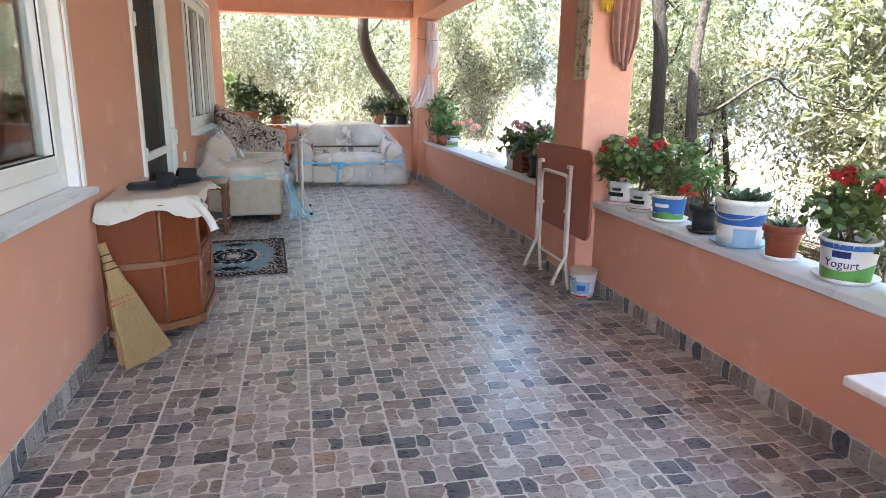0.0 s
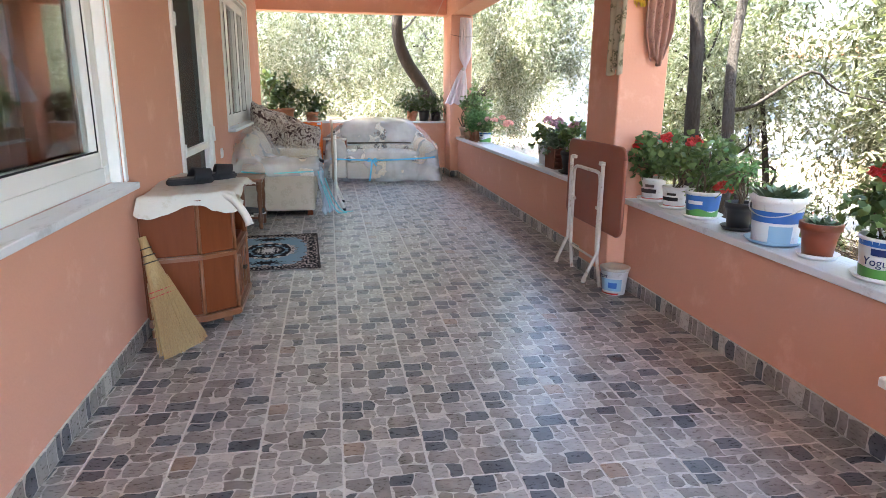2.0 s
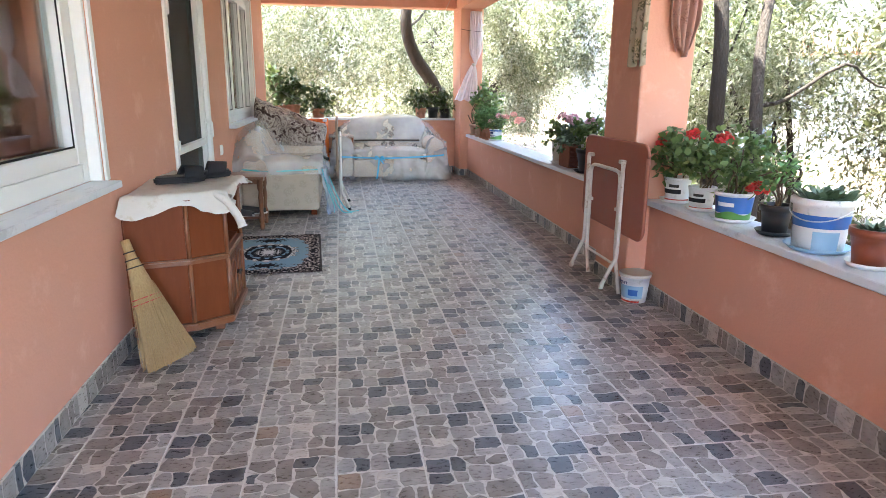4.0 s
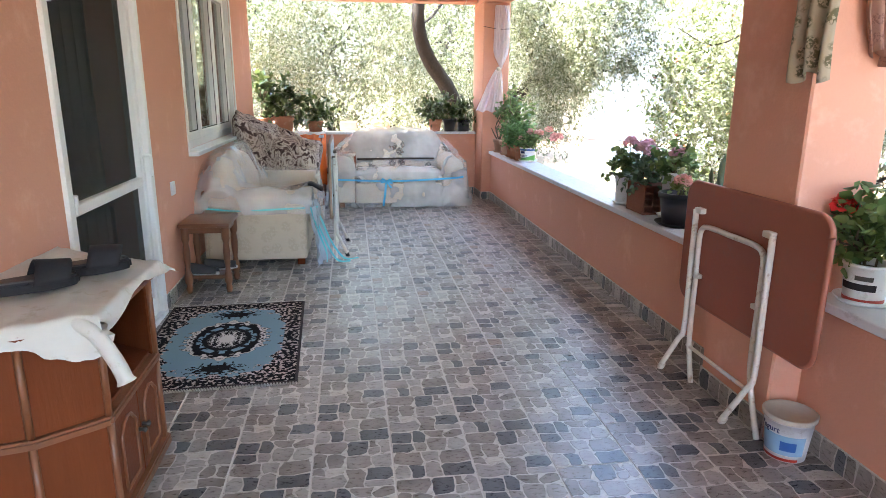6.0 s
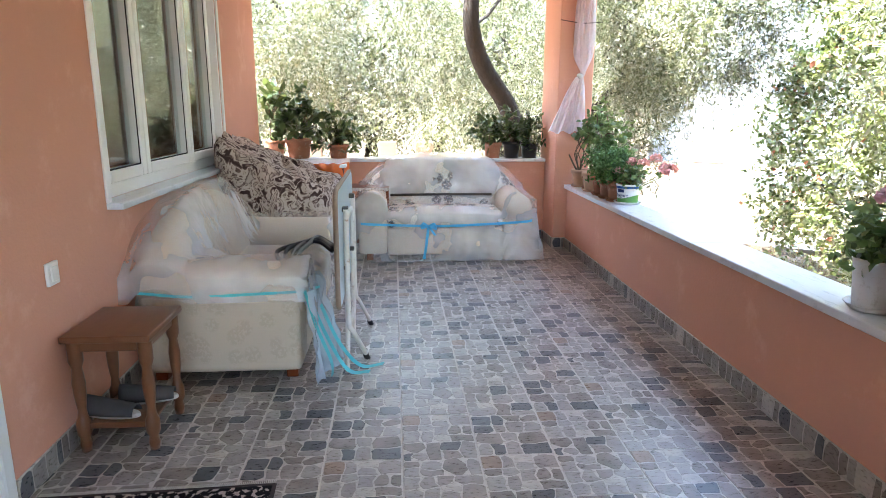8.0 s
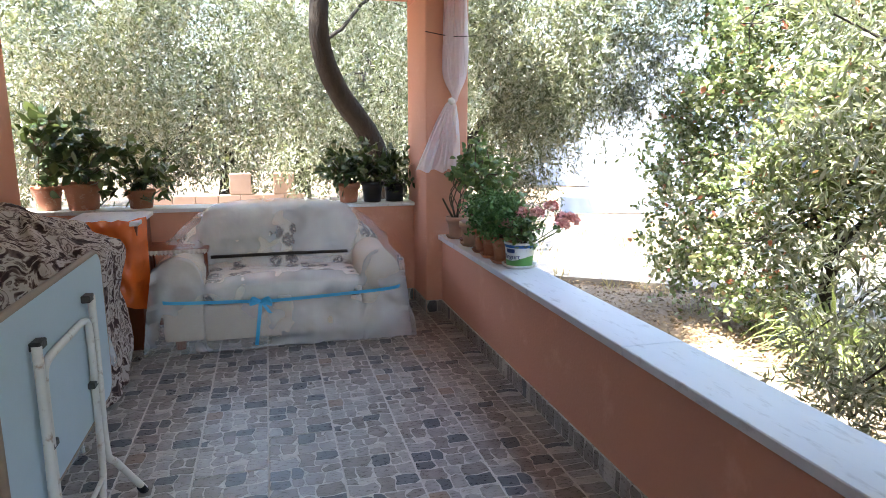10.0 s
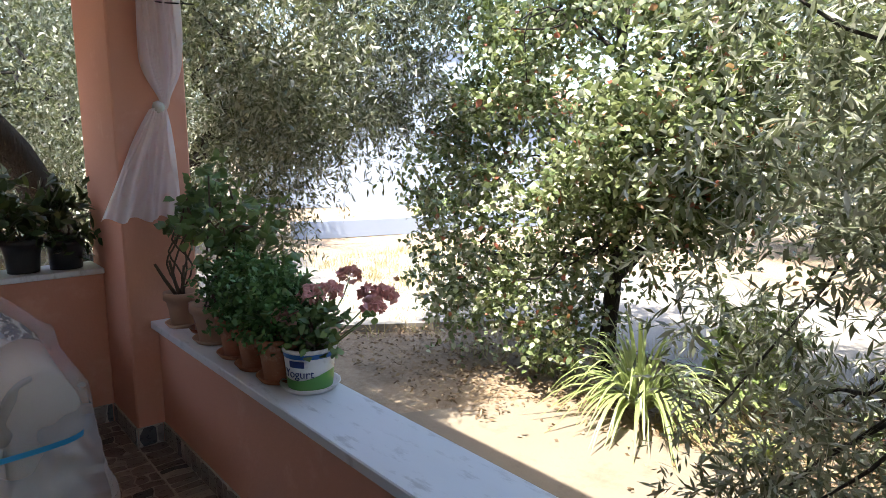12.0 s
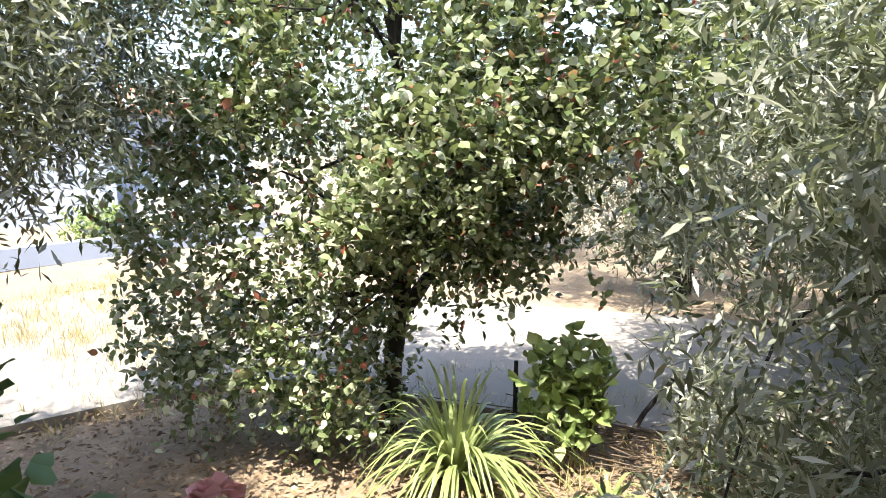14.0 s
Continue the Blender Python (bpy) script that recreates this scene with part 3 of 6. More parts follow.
def window(name, opening, bars, f=0.07, s=0.062):
    """A white framed window: frame, sashes between bars, glass, marble sill."""
    y0, y1, z0, z1 = opening
    root = thing(name, "white plastic framed casement window with dark glass", "window", kind="structure")
    x0, x1 = WX - 0.13, WX - 0.055
    part("window_frame", boxes("window_frame", [((x0, y0, z0), (x1, y0 + f, z1)), ((x0, y1 - f, z0), (x1, y1, z1)), ((x0, y0 + f, z0), (x1, y1 - f, z0 + f)), ((x0, y0 + f, z1 - f), (x1, y1 - f, z1))], PVC, 0.006), root)
    # plastered reveal lining, white
    part("reveal", boxes("reveal", [((x1, y0, z0 + 0.003), (WX - 0.002, y0 + 0.025, z1)), ((x1, y1 - 0.025, z0 + 0.003), (WX - 0.002, y1, z1)), ((x1, y0 + 0.025, z1 - 0.025), (WX - 0.002, y1 - 0.025, z1))], PVC, 0.003), root)
    part("casing", boxes("casing", [((WX, y0 - 0.045, z0), (WX + 0.012, y0, z1 + 0.045)), ((WX, y1, z0), (WX + 0.012, y1 + 0.045, z1 + 0.045)), ((WX, y0, z1), (WX + 0.012, y1, z1 + 0.045))], PVC, 0.003), root)
    edges = [y0 + f, *bars, y1 - f]
    for a, b in zip(edges[:-1], edges[1:]):
        sash = part("sash", boxes("sash", [((x0 + 0.01, a + 0.002, z0 + f), (x1 + 0.016, a + s, z1 - f)), ((x0 + 0.01, b - s, z0 + f), (x1 + 0.016, b - 0.002, z1 - f)),
                                           ((x0 + 0.01, a + s, z0 + f), (x1 + 0.016, b - s, z0 + f + s)), ((x0 + 0.01, a + s, z1 - f - s), (x1 + 0.016, b - s, z1 - f))], PVC, 0.006), root)
        pane = part("pane", box("pane", (x0 + 0.035, a + s - 0.005, z0 + f + s - 0.005), (x0 + 0.043, b - s + 0.005, z1 - f - s + 0.005), GLASS), sash)
        part("gasket", boxes("gasket", [((x1 + 0.004, a + s - 0.001, z0 + f + s), (x1 + 0.008, a + s + 0.008, z1 - f - s)), ((x1 + 0.004, b - s - 0.008, z0 + f + s), (x1 + 0.008, b - s + 0.001, z1 - f - s)),
                                        ((x1 + 0.004, a + s, z0 + f + s - 0.001), (x1 + 0.008, b - s, z0 + f + s + 0.008))], RUBBER), sash)
    part("window_sill", box("window_sill", (x1, y0 - 0.04, z0 - 0.03), (WX + 0.075, y1 + 0.0, z0 + 0.002), MARBLE, 0.004, 1), root, "grey-white marble sill")
    return root


window("window_1", WINS["window_1"], (2.70,), 0.09, 0.075)
window("window_2", WINS["window_2"], (8.06, 8.86))


def porch_door():
    y0, y1, z0, z1 = DOOR
    root = thing("door_1", "closed white plastic screen door with dark mesh panels", "door", kind="structure")
    x0, x1 = WX - 0.10, WX - 0.012
    part("door_frame", boxes("door_frame", [((x0, y0, 0.0), (x1 + 0.03, y0 + 0.06, z1)), ((x0, y1 - 0.06, 0.0), (x1 + 0.03, y1, z1)), ((x0, y0 + 0.06, z1 - 0.085), (x1 + 0.03, y1 - 0.06, z1))], PVC, 0.006), root)
    a, b, s = y0 + 0.063, y1 - 0.063, 0.062
    leaf = part("door_leaf", boxes("door_leaf", [((x0 + 0.02, a, 0.03), (x1, a + s, z1 - 0.09)), ((x0 + 0.02, b - s, 0.03), (x1, b, z1 - 0.09)), ((x0 + 0.02, a + s, 0.03), (x1, b - s, 0.14)),
                                                 ((x0 + 0.02, a + s, 0.84), (x1, b - s, 0.893)), ((x0 + 0.02, a + s, z1 - 0.19), (x1, b - s, z1 - 0.09))], PVC, 0.006), root)
    for c, d in ((0.135, 0.845), (0.888, z1 - 0.185)):
        part("screen", box("screen", (x0 + 0.05, a + s - 0.005, c), (x0 + 0.052, b - s + 0.005, d), SCREEN), leaf, "dark fly screen mesh")
    hd = tube("door_handle", spline([(x1, b - 0.05, 1.02), (x1 + 0.045, b - 0.05, 1.02), (x1 + 0.05, b - 0.05, 1.0), (x1 + 0.05, b - 0.05, 0.90)], 4), 0.010, PVC)
    part("door_handle", hd, leaf, "white lever handle")
    part("lock_plate", box("lock_plate", (x1, b - 0.068, 0.86), (x1 + 0.008, b - 0.032, 1.10), PVC, 0.003), leaf)
    part("hinge", boxes("hinge", [((x1, y0 + 0.07, z), (x1 + 0.035, y0 + 0.095, z + 0.09)) for z in (0.25, 0.86, 1.75)], PVC, 0.004), root)
    part("threshold", box("threshold", (WX - 0.12, y0, -0.005), (WX + 0.02, y1, 0.028), MARBLE, 0.004, 1), root, "grey marble threshold")
    return root


porch_door()

# the room behind the wall, closed; its dimness is put into the dark colour
structure("wall_room", boxes("wall_room", [((-4.2, Y0, -0.1), (-4.1, 10.6, CEIL)), ((-4.1, Y0 - 0.1, -0.1), (WX - T, Y0, CEIL))], DARK), "inner room wall coloured dark for dimness", "wall")
structure("floor_room", box("floor_room", (-4.1, Y0, -0.12), (WX - T, 10.6, -0.02), DARK), "inner room floor coloured dark for dimness", "floor")
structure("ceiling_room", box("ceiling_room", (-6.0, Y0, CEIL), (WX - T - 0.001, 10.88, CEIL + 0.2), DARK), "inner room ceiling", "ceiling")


def hung(name, y0, y1, z0, z1, x, folds, deep, material, label):
    me = sheet(name, lambda u, v: (x + deep * math.sin(u * folds * 6.283 + 0.6 * fuzz(u * 7, v * 2)) , y0 + (y1 - y0) * u, z0 + (z1 - z0) * v), int(folds * 10), 8, material)
    return tagged(part(name, me), label, "curtain")


hung("door_curtain", 5.2, 6.55, 0.02, 2.1, WX - 0.30, 9, 0.025, CURTAIN_G, "grey curtain hanging behind the door glass")
hung("window_curtain", 2.9, 3.9, 0.9, 2.2, WX - 0.42, 8, 0.03, CURTAIN_G, "grey curtain behind the window glass")
hung("window_curtain", 7.4, 7.9, 0.95, 2.2, WX - 0.42, 5, 0.03, SHEER, "pale net curtain behind the window glass")

# wall switch
sw = thing("light_switch", "small cream wall switch on the plaster", "switch")
part("plate", box("plate", (WX, 6.84, 0.70), (WX + 0.014, 6.92, 0.79), PVC, 0.004), sw)
part("rocker", box("rocker", (WX + 0.012, 6.858, 0.715), (WX + 0.02, 6.902, 0.775), PVC, 0.003), sw)

# ---------------------------------------------------------------- garden ground
def ground_sheet():
    n = 120
    def place(i, j):
        u, v = i / n * 2 - 1, j / n * 2 - 1
        x, y = 5 + 300 * u * abs(u) ** 1.8, 9 + 300 * v * abs(v) ** 1.8
        z = GZ + 0.10 * fuzz(x * 0.35, y * 0.35) * min(1, max(0, (x - 5.2) / 2, (y - 11.6) / 2)) + 0.02 * fuzz(x * 2.1, y * 2.1, 3)
        if x < 3.2 and y < 11.3:
            z = GZ - 0.02
        return x, y, z
    verts = [place(i, j) for j in range(n + 1) for i in range(n + 1)]
    faces = [(j * (n + 1) + i, j * (n + 1) + i + 1, (j + 1) * (n + 1) + i + 1, (j + 1) * (n + 1) + i) for j in range(n) for i in range(n)]
    return mesh_of("ground", verts, faces, GROUND, True)


structure("ground", ground_sheet(), "dry sandy garden ground with litter", "ground")
structure("pavement", prism("pavement", [(2.90, -3.0), (5.55, -3.0), (5.75, 5.0), (5.85, 9.4), (5.65, 10.7), (4.6, 11.2), (2.90, 11.2)], GZ - 0.1, GZ + 0.035, CONCRETE, 0.01), "sandy worn concrete apron beside the porch", "pavement")
structure("road", prism("road", [(7.6, -20), (11.5, -20), (11.0, 9), (10.8, 16.4), (4.0, 19.5), (-9, 21.5), (-9, 17.8), (3.0, 15.2), (7.2, 12.4)], GZ - 0.05, GZ + 0.085, ROAD), "pale sunlit dirt road", "road")


# ---------------------------------------------------------------- trees and garden plants
def branch_path(a, b, rng, wobble=0.12, n=5):
    a, b = np.array(a, float), np.array(b, float)
    L = np.linalg.norm(b - a)
    pts = [a + (b - a) * t + (rng.normal(size=3) * wobble * L * (0 < t < 1)) + np.array((0, 0, 0.12 * L * math.sin(math.pi * t))) for t in np.linspace(0, 1, n)]
    return spline(pts, 3)


def crown_points(lobes, clumps, rng, hollow=0.45):
    """Clump centres in several lobes (centre, radii), denser towards the outside, with gaps."""
    out = []
    vol = np.array([np.prod(r) ** 0.67 for _, r in lobes])
    for (c, r), share in zip(lobes, vol / vol.sum()):
        k = int(clumps * share) + 1
        d = rng.normal(size=(k * 2, 3))
        d /= np.linalg.norm(d, axis=1, keepdims=True)
        rad = hollow + (1 - hollow) * rng.random((k * 2, 1)) ** 0.6
        p = np.array(c) + d * rad * np.array(r)
        keep = np.array([fuzz(*(q * 0.9)) > -0.25 for q in p])
        out.append(p[keep][:k])
    return np.concatenate(out)


def foliage(name, centres, twigs, per_twig, twig_len, length, width, material, rng, broad=False, droop=0.25, flat=0.6, spread=1.0):
    """Leaves in pairs along short twigs that start near every clump centre."""
    n = len(centres) * twigs
    start = np.repeat(centres, twigs, 0) + rng.normal(size=(n, 3)) * twig_len * 0.35
    way = rng.normal(size=(n, 3)) + np.array((0, 0, -droop))
    way /= np.linalg.norm(way, axis=1, keepdims=True)
    s = (np.arange(per_twig) + 0.5) / per_twig
    p = start[:, None, :] + way[:, None, :] * (s[None, :, None] * twig_len) + np.array((0, 0, -droop * 0.5)) * (s ** 2)[None, :, None] * twig_len
    w = way[:, None, :] * 0.7 + rng.normal(size=(n, per_twig, 3)) * 0.75 * spread
    return leaves(name, p.reshape(-1, 3), w.reshape(-1, 3), length, width, material, rng, broad, flat)


def tree(name, label, seed, trunks, lobes, clumps, twigs, per_twig, twig_len, leaf, leaf_w, material, broad=False, limbs=14, droop=0.25, at=None, bark=None):
    """Trunks as (points, radii), limbs out to the crown, and the leaves."""
    rng = np.random.default_rng(seed)
    root = thing(name, label, "tree", at)
    bark = bark or BARK
    tops = []
    for pts, r in trunks:
        path = spline(pts, 5)
        rr = [r[0] + (r[1] - r[0]) * i / (len(path) - 1) for i in range(len(path))]
        rr = [q * (1 + 0.12 * fuzz(i * 0.7, seed)) for i, q in enumerate(rr)]
        part("trunk", tube("trunk", path, rr, bark, 12), root)
        tops += [(path[int(len(path) * f)], rr[int(len(path) * f)]) for f in (0.42, 0.55, 0.66, 0.76, 0.86, 0.97)]
    cen = crown_points(lobes, clumps, rng)
    bits = []
    for k in range(limbs):
        tgt = cen[rng.integers(len(cen))]
        base, r0 = min(tops, key=lambda q: (Vector(tgt) - q[0]).length + rng.random() * 1.4)
        path = branch_path(base, tgt, rng)
        r0 = min(r0 * 0.35, 0.026)
        bits.append(tube_data(path, [r0 * (1 - 0.85 * i / (len(path) - 1)) + 0.003 for i in range(len(path))], 6))
    for k, bit in enumerate(bits):
        part("limb", mesh_of("limb", *bit, bark, True), root)
    part("crown", foliage("crown", cen, twigs, per_twig, twig_len, leaf, leaf_w, material, rng, broad, droop), root)
    return root


G = GZ
# the leaning olive behind the end parapet
tree("olive_tree", "old olive tree with a leaning dark trunk behind the parapet", 11,
     [([(3.0, 13.3, G - 0.1), (2.85, 13.1, 0.3), (2.5, 12.75, 1.3), (2.10, 12.45, 1.85), (1.92, 12.3, 2.35), (1.95, 12.3, 3.1), (1.85, 12.5, 4.2)], (0.15, 0.075))],
     [((1.6, 13.6, 3.9), (2.6, 1.5, 1.2)), ((-0.6, 13.8, 3.0), (1.5, 1.2, 1.4)), ((2.8, 14.4, 2.3), (1.8, 0.8, 1.3)), ((0.8, 13.9, 2.3), (1.6, 0.7, 1.0)), ((-0.6, 14.2, 1.9), (1.2, 0.6, 0.9))],
     720, 9, 11, 0.30, 0.074, 0.020, OLIVE, limbs=4, droop=0.7)
tree("olive_tree", "olive with a slanting limb and drooping twigs behind the corner pillar", 16,
     [([(3.3, 13.2, G - 0.1), (3.35, 13.0, 0.6), (3.6, 12.8, 1.35), (4.2, 12.6, 1.85), (4.8, 12.3, 2.4), (5.1, 12.1, 3.0)], (0.085, 0.018)),
      ([(3.4, 12.95, 1.0), (3.9, 12.5, 1.6), (4.3, 12.2, 1.75), (4.8, 12.0, 1.7)], (0.05, 0.018))],
     [((4.2, 12.3, 2.7), (0.9, 0.8, 1.3)), ((5.0, 12.0, 2.95), (0.75, 0.7, 0.95)), ((4.05, 12.1, 1.4), (0.5, 0.5, 0.8)), ((3.98, 11.3, 2.1), (0.46, 0.46, 0.80)), ((5.0, 11.9, 2.1), (0.5, 0.5, 0.5)), ((3.6, 12.8, 3.3), (0.8, 0.7, 0.9)), ((5.6, 12.4, 3.4), (0.8, 0.8, 0.8))],
     900, 8, 12, 0.27, 0.070, 0.018, OLIVE, limbs=8, droop=0.8)
# the two-stemmed olive outside the near parapet
tree("olive_tree", "olive tree with two slim trunks beside the porch", 12,
     [([(3.95, 5.95, G - 0.1), (3.9, 5.85, 0.4), (3.84, 5.78, 1.25), (3.80, 5.78, 1.9), (3.7, 5.9, 2.8), (3.6, 6.0, 3.6)], (0.075, 0.045)),
      ([(3.82, 5.15, G - 0.1), (3.86, 5.2, 0.5), (3.87, 5.3, 1.2), (3.99, 5.5, 1.75), (4.17, 5.65, 2.5), (4.25, 5.7, 3.5)], (0.055, 0.033))],
     [((4.6, 6.1, 3.5), (1.5, 1.7, 0.8)), ((5.6, 6.4, 2.2), (0.9, 1.3, 1.3)), ((5.6, 4.6, 1.6), (0.8, 1.2, 1.3)), ((6.2, 5.6, 0.6), (0.7, 1.3, 0.8))],
     480, 8, 12, 0.27, 0.062, 0.016, OLIVE, limbs=2, droop=0.5)
tree("olive_tree", "leafy olive tree beside the porch with a slanting trunk", 17,
     [([(4.9, 4.1, G - 0.1), (4.95, 4.2, 0.3), (5.15, 4.45, 1.2), (5.3, 4.6, 2.0), (5.3, 4.5, 2.9)], (0.075, 0.035))],
     [((5.8, 3.6, 2.7), (1.3, 1.5, 0.9)), ((5.9, 4.4, 1.3), (0.9, 1.2, 1.0)), ((5.6, 2.4, 1.4), (0.9, 1.0, 1.1)), ((6.0, 3.2, 0.2), (0.8, 1.4, 0.7))],
     520, 8, 12, 0.27, 0.064, 0.016, OLIVE, limbs=4, droop=0.5)
# narrow-leaved olive reaching over the apron
tree("olive_tree", "dense grey-green olive overhanging the apron", 13,
     [([(5.3, 7.0, G - 0.1), (5.25, 7.05, 0.2), (5.1, 7.2, 0.9), (4.9, 7.4, 1.6), (4.8, 7.4, 2.4)], (0.06, 0.025)), ([(5.5, 6.7, G - 0.1), (5.4, 6.8, 0.5), (5.2, 6.8, 1.5)], (0.05, 0.02))],
     [((4.22, 8.22, 1.5), (0.40, 0.46, 1.0)), ((4.40, 8.2, 0.40), (0.42, 0.46, 0.6)), ((4.8, 8.2, 1.3), (0.45, 0.45, 1.1)), ((4.9, 7.2, 1.9), (0.8, 0.8, 1.2)), ((4.95, 7.4, 0.55), (0.45, 0.6, 0.5)), ((4.9, 7.3, 2.8), (0.7, 0.7, 0.5)), ((5.3, 7.3, 0.9), (0.6, 0.6, 1.0))],
     440, 7, 12, 0.24, 0.080, 0.0165, SILVER, limbs=22, droop=0.1)
# broad-leaved tree with some red leaves
tree("fruit_tree", "bushy broad-leaved fruit tree with a few red leaves", 14,
     [([(6.75, 10.75, G - 0.1), (6.7, 10.65, 0.1), (6.62, 10.55, 0.55), (6.75, 10.5, 1.3), (6.6, 10.6, 2.4), (6.7, 10.6, 3.4)], (0.085, 0.03)),
      ([(6.66, 10.6, 0.3), (6.9, 10.35, 0.75), (7.1, 10.1, 1.4), (7.0, 9.8, 2.3)], (0.06, 0.025))],
     [((6.5, 10.7, 2.2), (1.05, 1.5, 1.2)), ((6.0, 11.7, 0.45), (0.5, 0.75, 0.95)), ((6.05, 11.0, 0.1), (0.4, 0.5, 0.65)), ((6.1, 10.0, 1.6), (0.75, 0.75, 0.75)), ((6.7, 11.4, 3.1), (1.0, 1.2, 0.9)), ((6.8, 9.6, 2.9), (0.9, 0.9, 0.8)), ((6.0, 11.4, 1.6), (0.6, 0.9, 0.8)), ((6.0, 10.6, 1.5), (0.6, 0.8, 0.6)), ((6.4, 11.3, 0.4), (0.6, 0.9, 0.95)), ((6.7, 10.0, 1.4), (0.7, 0.7, 0.7)), ((6.9, 9.75, 1.0), (0.5, 0.5, 0.45)), ((6.5, 10.2, 0.8), (0.45, 0.5, 0.5)), ((6.2, 12.3, 1.0), (0.5, 0.5, 0.9)), ((6.3, 9.2, 2.3), (0.7, 0.8, 0.9)), ((6.2, 8.9, 1.85), (0.5, 0.55, 0.5)), ((6.4, 8.9, 3.1), (0.7, 0.7, 0.7))],
     860, 7, 8, 0.26, 0.070, 0.044, BROAD, broad=True, limbs=30, droop=0.3)
# a far olive, copied over the grove
grove = tree("olive_tree", "grey-green olive tree in the sunlit grove", 15,
             [([(0, 0, -0.1), (0.08, 0.05, 0.6), (-0.1, 0.1, 1.3), (0.1, 0.0, 2.2)], (0.17, 0.09)), ([(0.05, 0, 0.7), (0.5, 0.2, 1.3), (0.9, 0.3, 2.0)], (0.09, 0.04))],
             [((0, 0, 3.0), (2.1, 2.0, 1.3)), ((1.3, 0.6, 2.0), (1.1, 1.1, 1.2)), ((-1.2, -0.4, 1.9), (1.2, 1.1, 1.3)), ((0.2, -1.2, 1.7), (1.3, 0.8, 1.2)), ((-0.4, 0.6, 1.2), (1.4, 1.0, 0.7))],
             480, 7, 9, 0.36, 0.100, 0.028, OLIVE, limbs=9, droop=0.5, at=pose(-3.4, 15.6, G, 0, 0, 20))
tagged(grove, group="olive grove")
GROVE = [(3.7, 17.8), (-6.4, 16.0), (5.4, 21.0), (-1.4, 22.6), (2.2, 21.6), (-5.6, 20.5), (0.2, 24.0), (4.4, 24.8), (-8.5, 24.0), (-3.4, 25.0), (7.2, 3.4), (7.8, 6.6), (6.9, 0.9), (7.4, -1.6), (8.2, 0.4), (10.6, 5.6), (12.5, 2.5), (12.8, 8.4), (9.2, -2.8), (15.5, 5.5), (16.0, 12.0), (-9.0, 19.0), (18.5, 8.5), (21, 16), (9.5, 31), (9.2, 3.2), (9.6, 0.6), (6.6, 2.3), (11.0, 1.0), (8.6, 4.9), (8.0, 2.0), (7.6, 5.0), (10.8, 3.4)]
_r = random.Random(5)
for gx, gy in GROVE:
    s = _r.uniform(0.9, 1.3) * (1.45 if gy > 19.5 else 1.0)
    t_ = copy_thing(grove, pose(gx, gy, G, 0, 0, _r.uniform(0, 360)))
    t_.scale = (s, s, s * _r.uniform(0.9, 1.15))


def strap_plant(at, seed, count, length, width, label):
    """A fountain of long arching blades from one base."""
    rng = random.Random(seed)
    root = thing("strap_leaf_plant", label, "plant", at)
    for k in range(count):
        verts, faces = [], []
        a, lean, L, w = rng.uniform(0, 6.283), rng.uniform(0.02, 1.0) ** 0.5, length * rng.uniform(0.6, 1.1), width * rng.uniform(0.7, 1.2)
        d = Vector((math.cos(a), math.sin(a), 0))
        s = Vector((-math.sin(a), math.cos(a), 0))
        o, n = len(verts), 7
        for i in range(n + 1):
            t = i / n
            k = 0.18 + 0.82 * lean
            out = L * 0.72 * k * t
            up = L * (1.25 - 0.55 * k) * (1.15 * t - (0.25 + 1.0 * k) * t * t)
            ww = w * 0.5 * (1 - t ** 2.2) + 0.001
            c = d * out + Vector((0, 0, max(up, 0.02 - 0.0))) + Vector((rng.uniform(-.004, .004), 0, 0))
            verts += [c + s * ww + Vector((0, 0, ww * 0.3)), c - Vector((0, 0, 0)), c - s * ww + Vector((0, 0, ww * 0.3))]
        for i in range(n):
            q = o + i * 3
            faces += [(q, q + 1, q + 4, q + 3), (q + 1, q + 2, q + 5, q + 4)]
        part("leaf", mesh_of("leaf", verts, faces, STRAP, True), root)
    return root


strap_plant(pose(6.1, 9.95, G), 3, 170, 1.45, 0.034, "strap-leaved yellow-green plant arching over dry soil")
strap_plant(pose(6.05, 8.95, G), 4, 40, 0.55, 0.028, "small clump of green strap leaves")


def bush(name, label, at, seed, lobes, clumps, twigs, per, tl, leaf, wid, material, broad=True, droop=0.1, stems=6, category="plant"):
    rng = np.random.default_rng(seed)
    root = thing(name, label, category, at)
    cen = crown_points(lobes, clumps, rng, 0.2)
    for _ in range(stems):
        part("stem", tube("stem", branch_path((rng.normal() * 0.02, rng.normal() * 0.02, 0), cen[rng.integers(len(cen))], rng, 0.08), 0.006, TWIG, 5), root)
    part("leaves", foliage("leaves", cen, twigs, per, tl, leaf, wid, material, rng, broad, droop, 0.5), root)
    return root


bush("mallow_bush", "pale green broad-leaved weed growing through litter", pose(6.6, 9.25, G), 21, [((0, 0, 0.55), (0.28, 0.32, 0.42))], 30, 4, 6, 0.14, 0.10, 0.085, PALE_G)
bush("roadside_bush", "bright green low bush before the white house", pose(13.4, 20.6, G), 22, [((0, 0, 0.45), (1.0, 0.8, 0.5)), ((1.3, -0.6, 0.35), (0.8, 0.7, 0.4))], 70, 6, 8, 0.3, 0.10, 0.06, PALE_G)
bush("garden_bush", "green sunlit shrub beyond the end parapet", pose(1.4, 14.6, G), 23, [((0, 0, 0.45), (0.9, 0.4, 0.5))], 60, 6, 8, 0.22, 0.07, 0.02, FINE_G, False)
bush("vine_tangle", "tangled green vines at the foot of the shrub", pose(6.5, 7.6, G), 24, [((0, 0, 0.35), (0.5, 1.0, 0.45))], 60, 5, 6, 0.2, 0.06, 0.045, BROAD)

